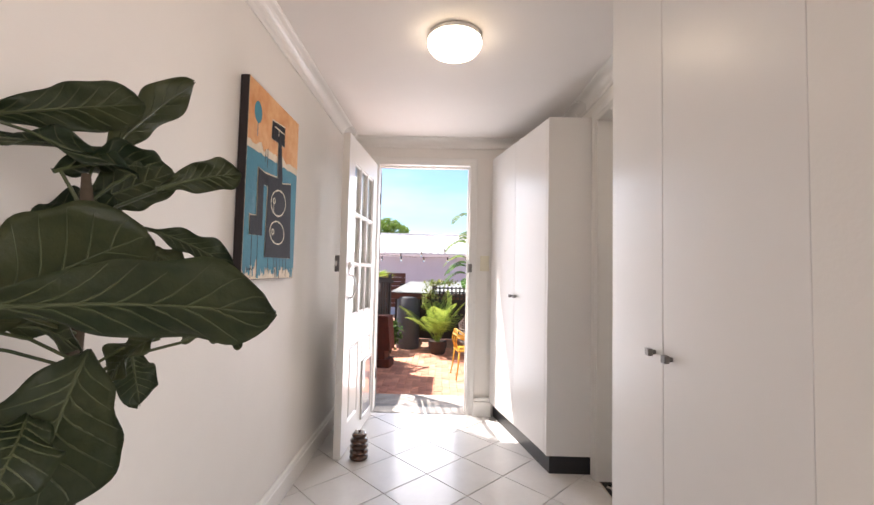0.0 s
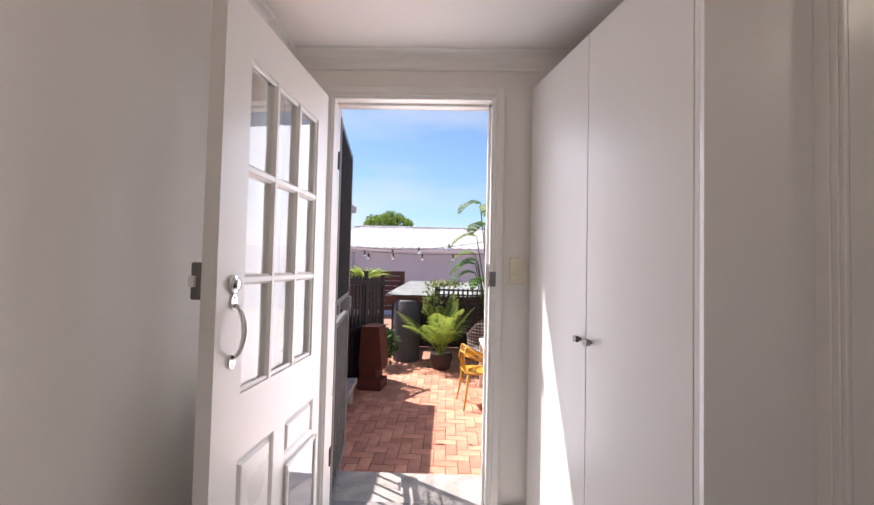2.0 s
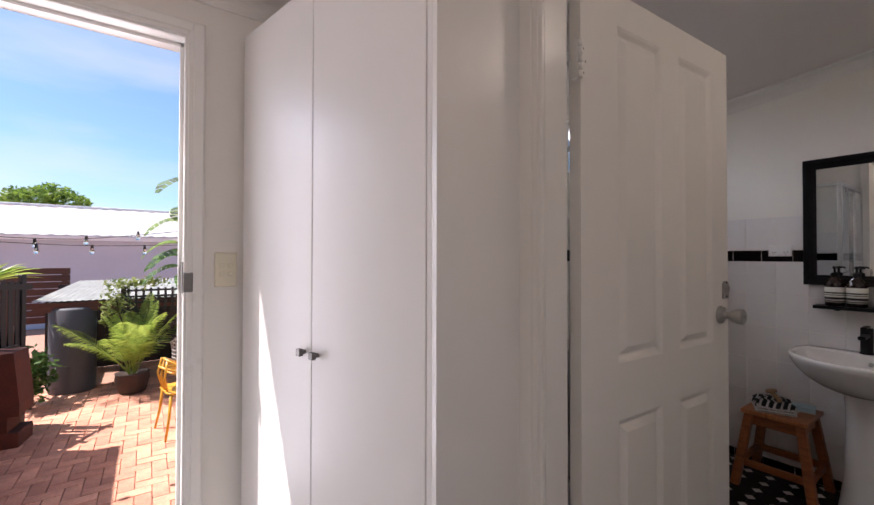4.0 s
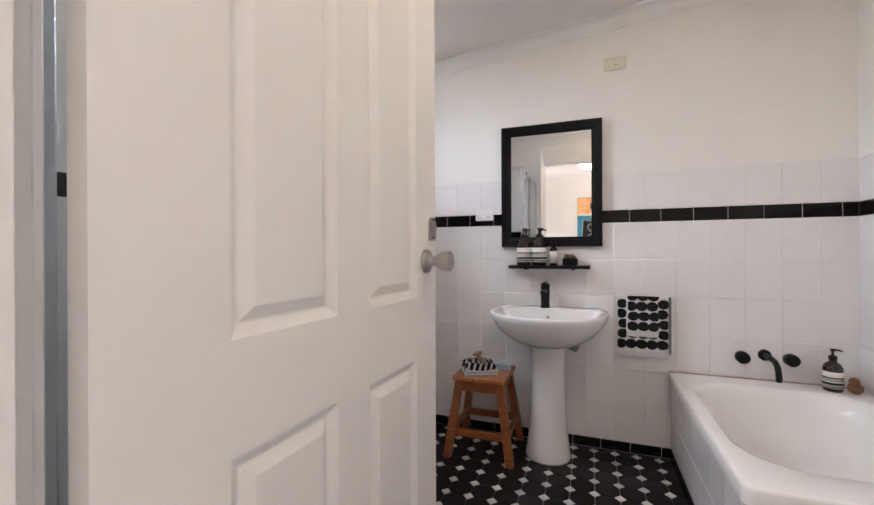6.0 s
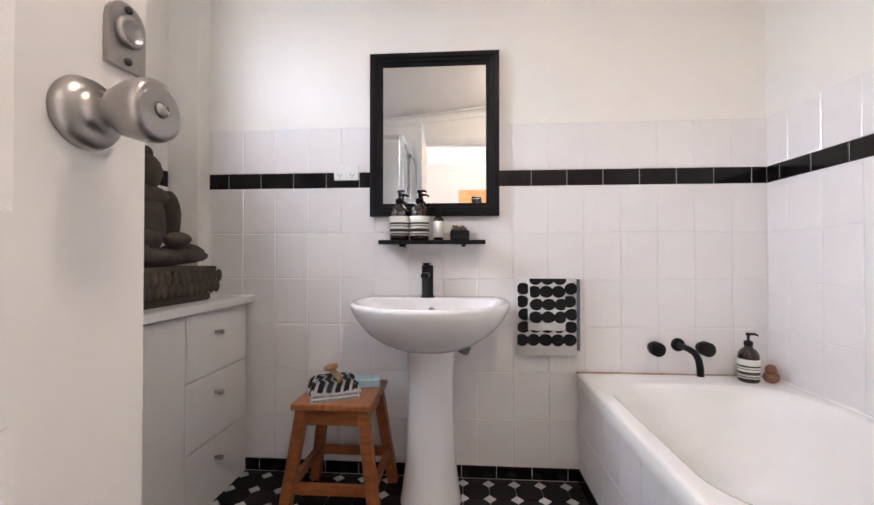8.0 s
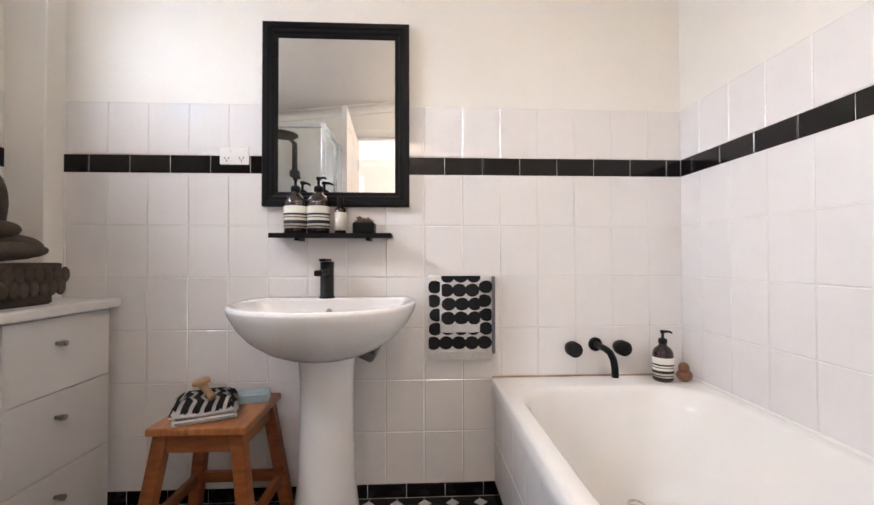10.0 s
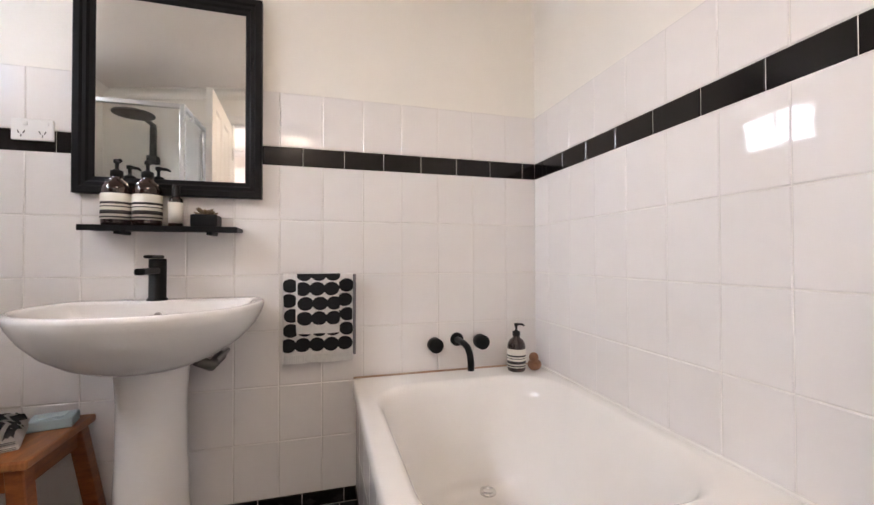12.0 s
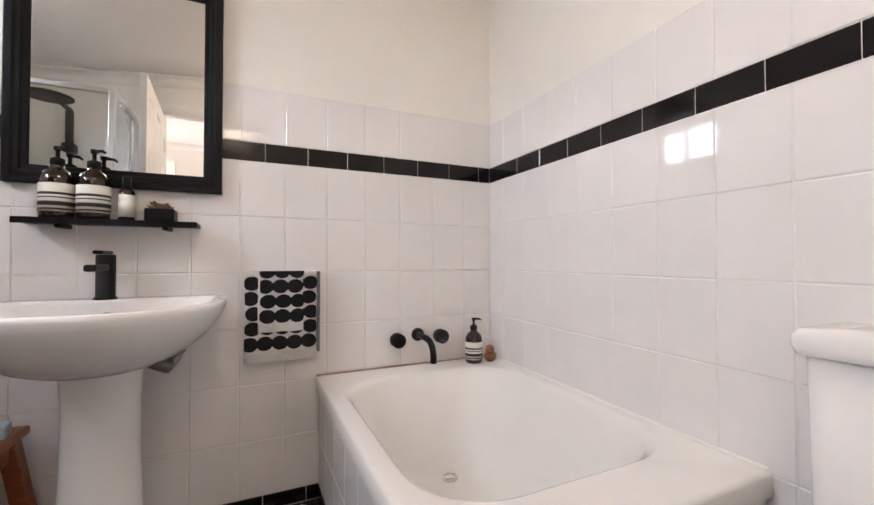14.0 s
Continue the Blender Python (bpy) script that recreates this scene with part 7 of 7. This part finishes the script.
TILES = {}
clad("wall_basin", (BX1 + 0.005, 0, 0), (0, -1, 0), (-1, 0, 0), sorted(-(0.55 + TW * k) for k in range(20)), sorted(-(0.47 + TW * k) for k in range(20)), -BY1, -BY0)
clad("wall_south", (0, BY0 - 0.005, 0), (1, 0, 0), (0, 1, 0), sorted(2.434 + TW * k for k in range(-10, 7)), sorted(3.230 - TW * k for k in range(0, 20)), BX0, BX1)
clad("wall_east", (BX0 - 0.005, 0, 0), (0, 1, 0), (1, 0, 0), sorted(2.95 - TW * k for k in range(0, 20)), sorted(2.9 - TW * k for k in range(0, 20)), 2.13, BY1)
clad("wall_north", (0, BY1 + 0.005, 0), (-1, 0, 0), (0, -1, 0), sorted(-(3.22 - TW * k) for k in range(0, 20)), sorted(-(3.15 - TW * k) for k in range(0, 20)), -BX1, -BX0)
# the long wall beside the bath stands a little out of square
for _o in ("wall_south", "bath_sealant"):
    bpy.data.objects[_o].matrix_world = Matrix.Translation((BX1, BY0, 0)) @ Matrix.Rotation(radians(-1.3), 4, "Z") @ Matrix.Translation((-BX1, -BY0, 0))

# octagon floor with dots
FB = bpy.data.objects["floor_bath"]
PITCH, CH, GAP = 0.1065, 0.026, 0.0011
def octagon(s):
    h = s / 2
    return [(-h + CH, -h), (h - CH, -h), (h, -h + CH), (h, h - CH), (h - CH, h), (-h + CH, h), (-h, h - CH), (-h, -h + CH)]
bm = bmesh.new()
poly_tile(bm, octagon(PITCH - 2 * GAP), -0.0085, 0.0)
OCT = bpy.data.meshes.new("octagon_tile")
bm.to_mesh(OCT)
bm.free()
OCT.materials.append(M_OCT)
bm = bmesh.new()
q = CH - 0.0012
poly_tile(bm, [(-q, 0), (0, -q), (q, 0), (0, q)], -0.0085, 0.0)
DOT = bpy.data.meshes.new("dot_tile")
bm.to_mesh(DOT)
bm.free()
DOT.materials.append(M_DOT)
far_o, far_d = bmesh.new(), bmesh.new()
for i in range(24):
    for j in range(26):
        dx, dy = 3.262 - i * PITCH, 0.385 + j * PITCH      # corner dots
        ox, oy = dx - PITCH / 2, dy + PITCH / 2
        near = dx > 1.95 and 1.05 < dy < 2.75
        if BX0 + 0.02 < dx and BY0 + 0.02 < dy < BY1 - 0.02:
            if near:
                piece("dot_tile", DOT, FB, Matrix.Translation((dx, dy, 0)))
            else:
                poly_tile(far_d, [(dx - q, dy), (dx, dy - q), (dx + q, dy), (dx, dy + q)], -0.0085, 0.0)
        if near and oy < BY1 - 0.06:
            piece("octagon_tile", OCT, FB, Matrix.Translation((ox, oy, 0)))
        else:
            p = clip_poly([(ox + x, oy + y) for x, y in octagon(PITCH - 2 * GAP)], HX1 + 0.02, BX1 - 0.002, BY0 + 0.002, BY1 - 0.002)
            if len(p) >= 3:
                poly_tile(far_o, p, -0.0085, 0.0)
for j in range(26):
    p = clip_poly([(3.262 + PITCH / 2 + x, 0.385 + PITCH / 2 + j * PITCH + y) for x, y in octagon(PITCH - 2 * GAP)], BX0, BX1 - 0.002, BY0 + 0.002, BY1 - 0.002)
    if len(p) >= 3:
        poly_tile(far_o, p, -0.0085, 0.0)
part("far_octagon_tiles", far_o, M_OCT, FB)["kind"] = "stuff"
part("far_dot_tiles", far_d, M_DOT, FB)["kind"] = "stuff"

# herringbone brick paving
GROUND = bpy.data.objects["ground_paving"]
GZ = -0.60
PV = tile_mesh("paving_brick", 0.224, 0.109, 0.05, M_PAVER, 0.004)
far_b = bmesh.new()
L, S = 0.23, 0.115
count = 0
for i in range(-2, 54):
    for j in range(-16, 24):
        # herringbone lattice: pairs of bricks stepping along the diagonal
        bx, by = i * S + j * 2 * L, i * S
        for ox, oy, rot in ((L / 2, S / 2, 0), (S / 2, S + L / 2, 90)):
            x, y = -6.2 + bx + ox, 3.3 + by + oy
            if not (-1.35 < x < 2.6 and 3.9 < y < 9.2):
                continue
            if -0.9 < x < 0.75 and 4.7 < y < 7.9 and count < 330:
                count += 1
                piece("paving_brick", PV, GROUND, Matrix.Translation((x, y, GZ - 0.045 + random.uniform(-0.002, 0.002))) @ pose(0, 0, 0, random.uniform(-0.5, 0.5), random.uniform(-0.5, 0.5), rot + random.uniform(-0.6, 0.6)))
            else:
                w, h = (0.224, 0.109) if rot == 0 else (0.109, 0.224)
                poly_tile(far_b, [(x - w / 2, y - h / 2), (x + w / 2, y - h / 2), (x + w / 2, y + h / 2), (x - w / 2, y + h / 2)], GZ - 0.04, GZ + 0.004 + random.uniform(-0.002, 0.002), 0.004)
part("far_paving_bricks", far_b, M_PAVERJ, GROUND)["kind"] = "stuff"

# bricks of the outbuilding's wall
BR = tile_mesh("brick", 0.230, 0.076, 0.010, M_BRICK, 0.003)
BRH = tile_mesh("brick", 0.112, 0.076, 0.010, M_BRICK, 0.003)
wallp = WALLP
far_w = bmesh.new()
for r in range(30):
    z = 0.045 + r * 0.087
    y = WY0 + (0.12 if r % 2 else 0.0)
    while y < WY1 - 0.06:
        w = 0.230
        if y + 0.235 > WY1:
            w = 0.112
        c = y + w / 2
        if not (win[0] - 0.10 < c < win[1] + 0.10 and win[2] - 0.05 < z < win[3] + 0.04) and c + w / 2 < WY1 + 0.005:
            if c < -0.35:
                box(far_w, WX0 - 0.004, WX0 + 0.006, c - w / 2, c + w / 2, z - 0.038, z + 0.038)
                y += w + 0.010
                continue
            piece("brick", BR if w > 0.2 else BRH, wallp, Matrix.Translation((WX0 - 0.004, c, z)) @ Matrix(((0, 0, 1, 0), (1, 0, 0, 0), (0, 1, 0, 0), (0, 0, 0, 1))) @ pose(0, 0, random.uniform(-0.0015, 0.0015)))
        y += w + 0.010

part("far_bricks", far_w, M_BRICKJ, wallp)["kind"] = "stuff"
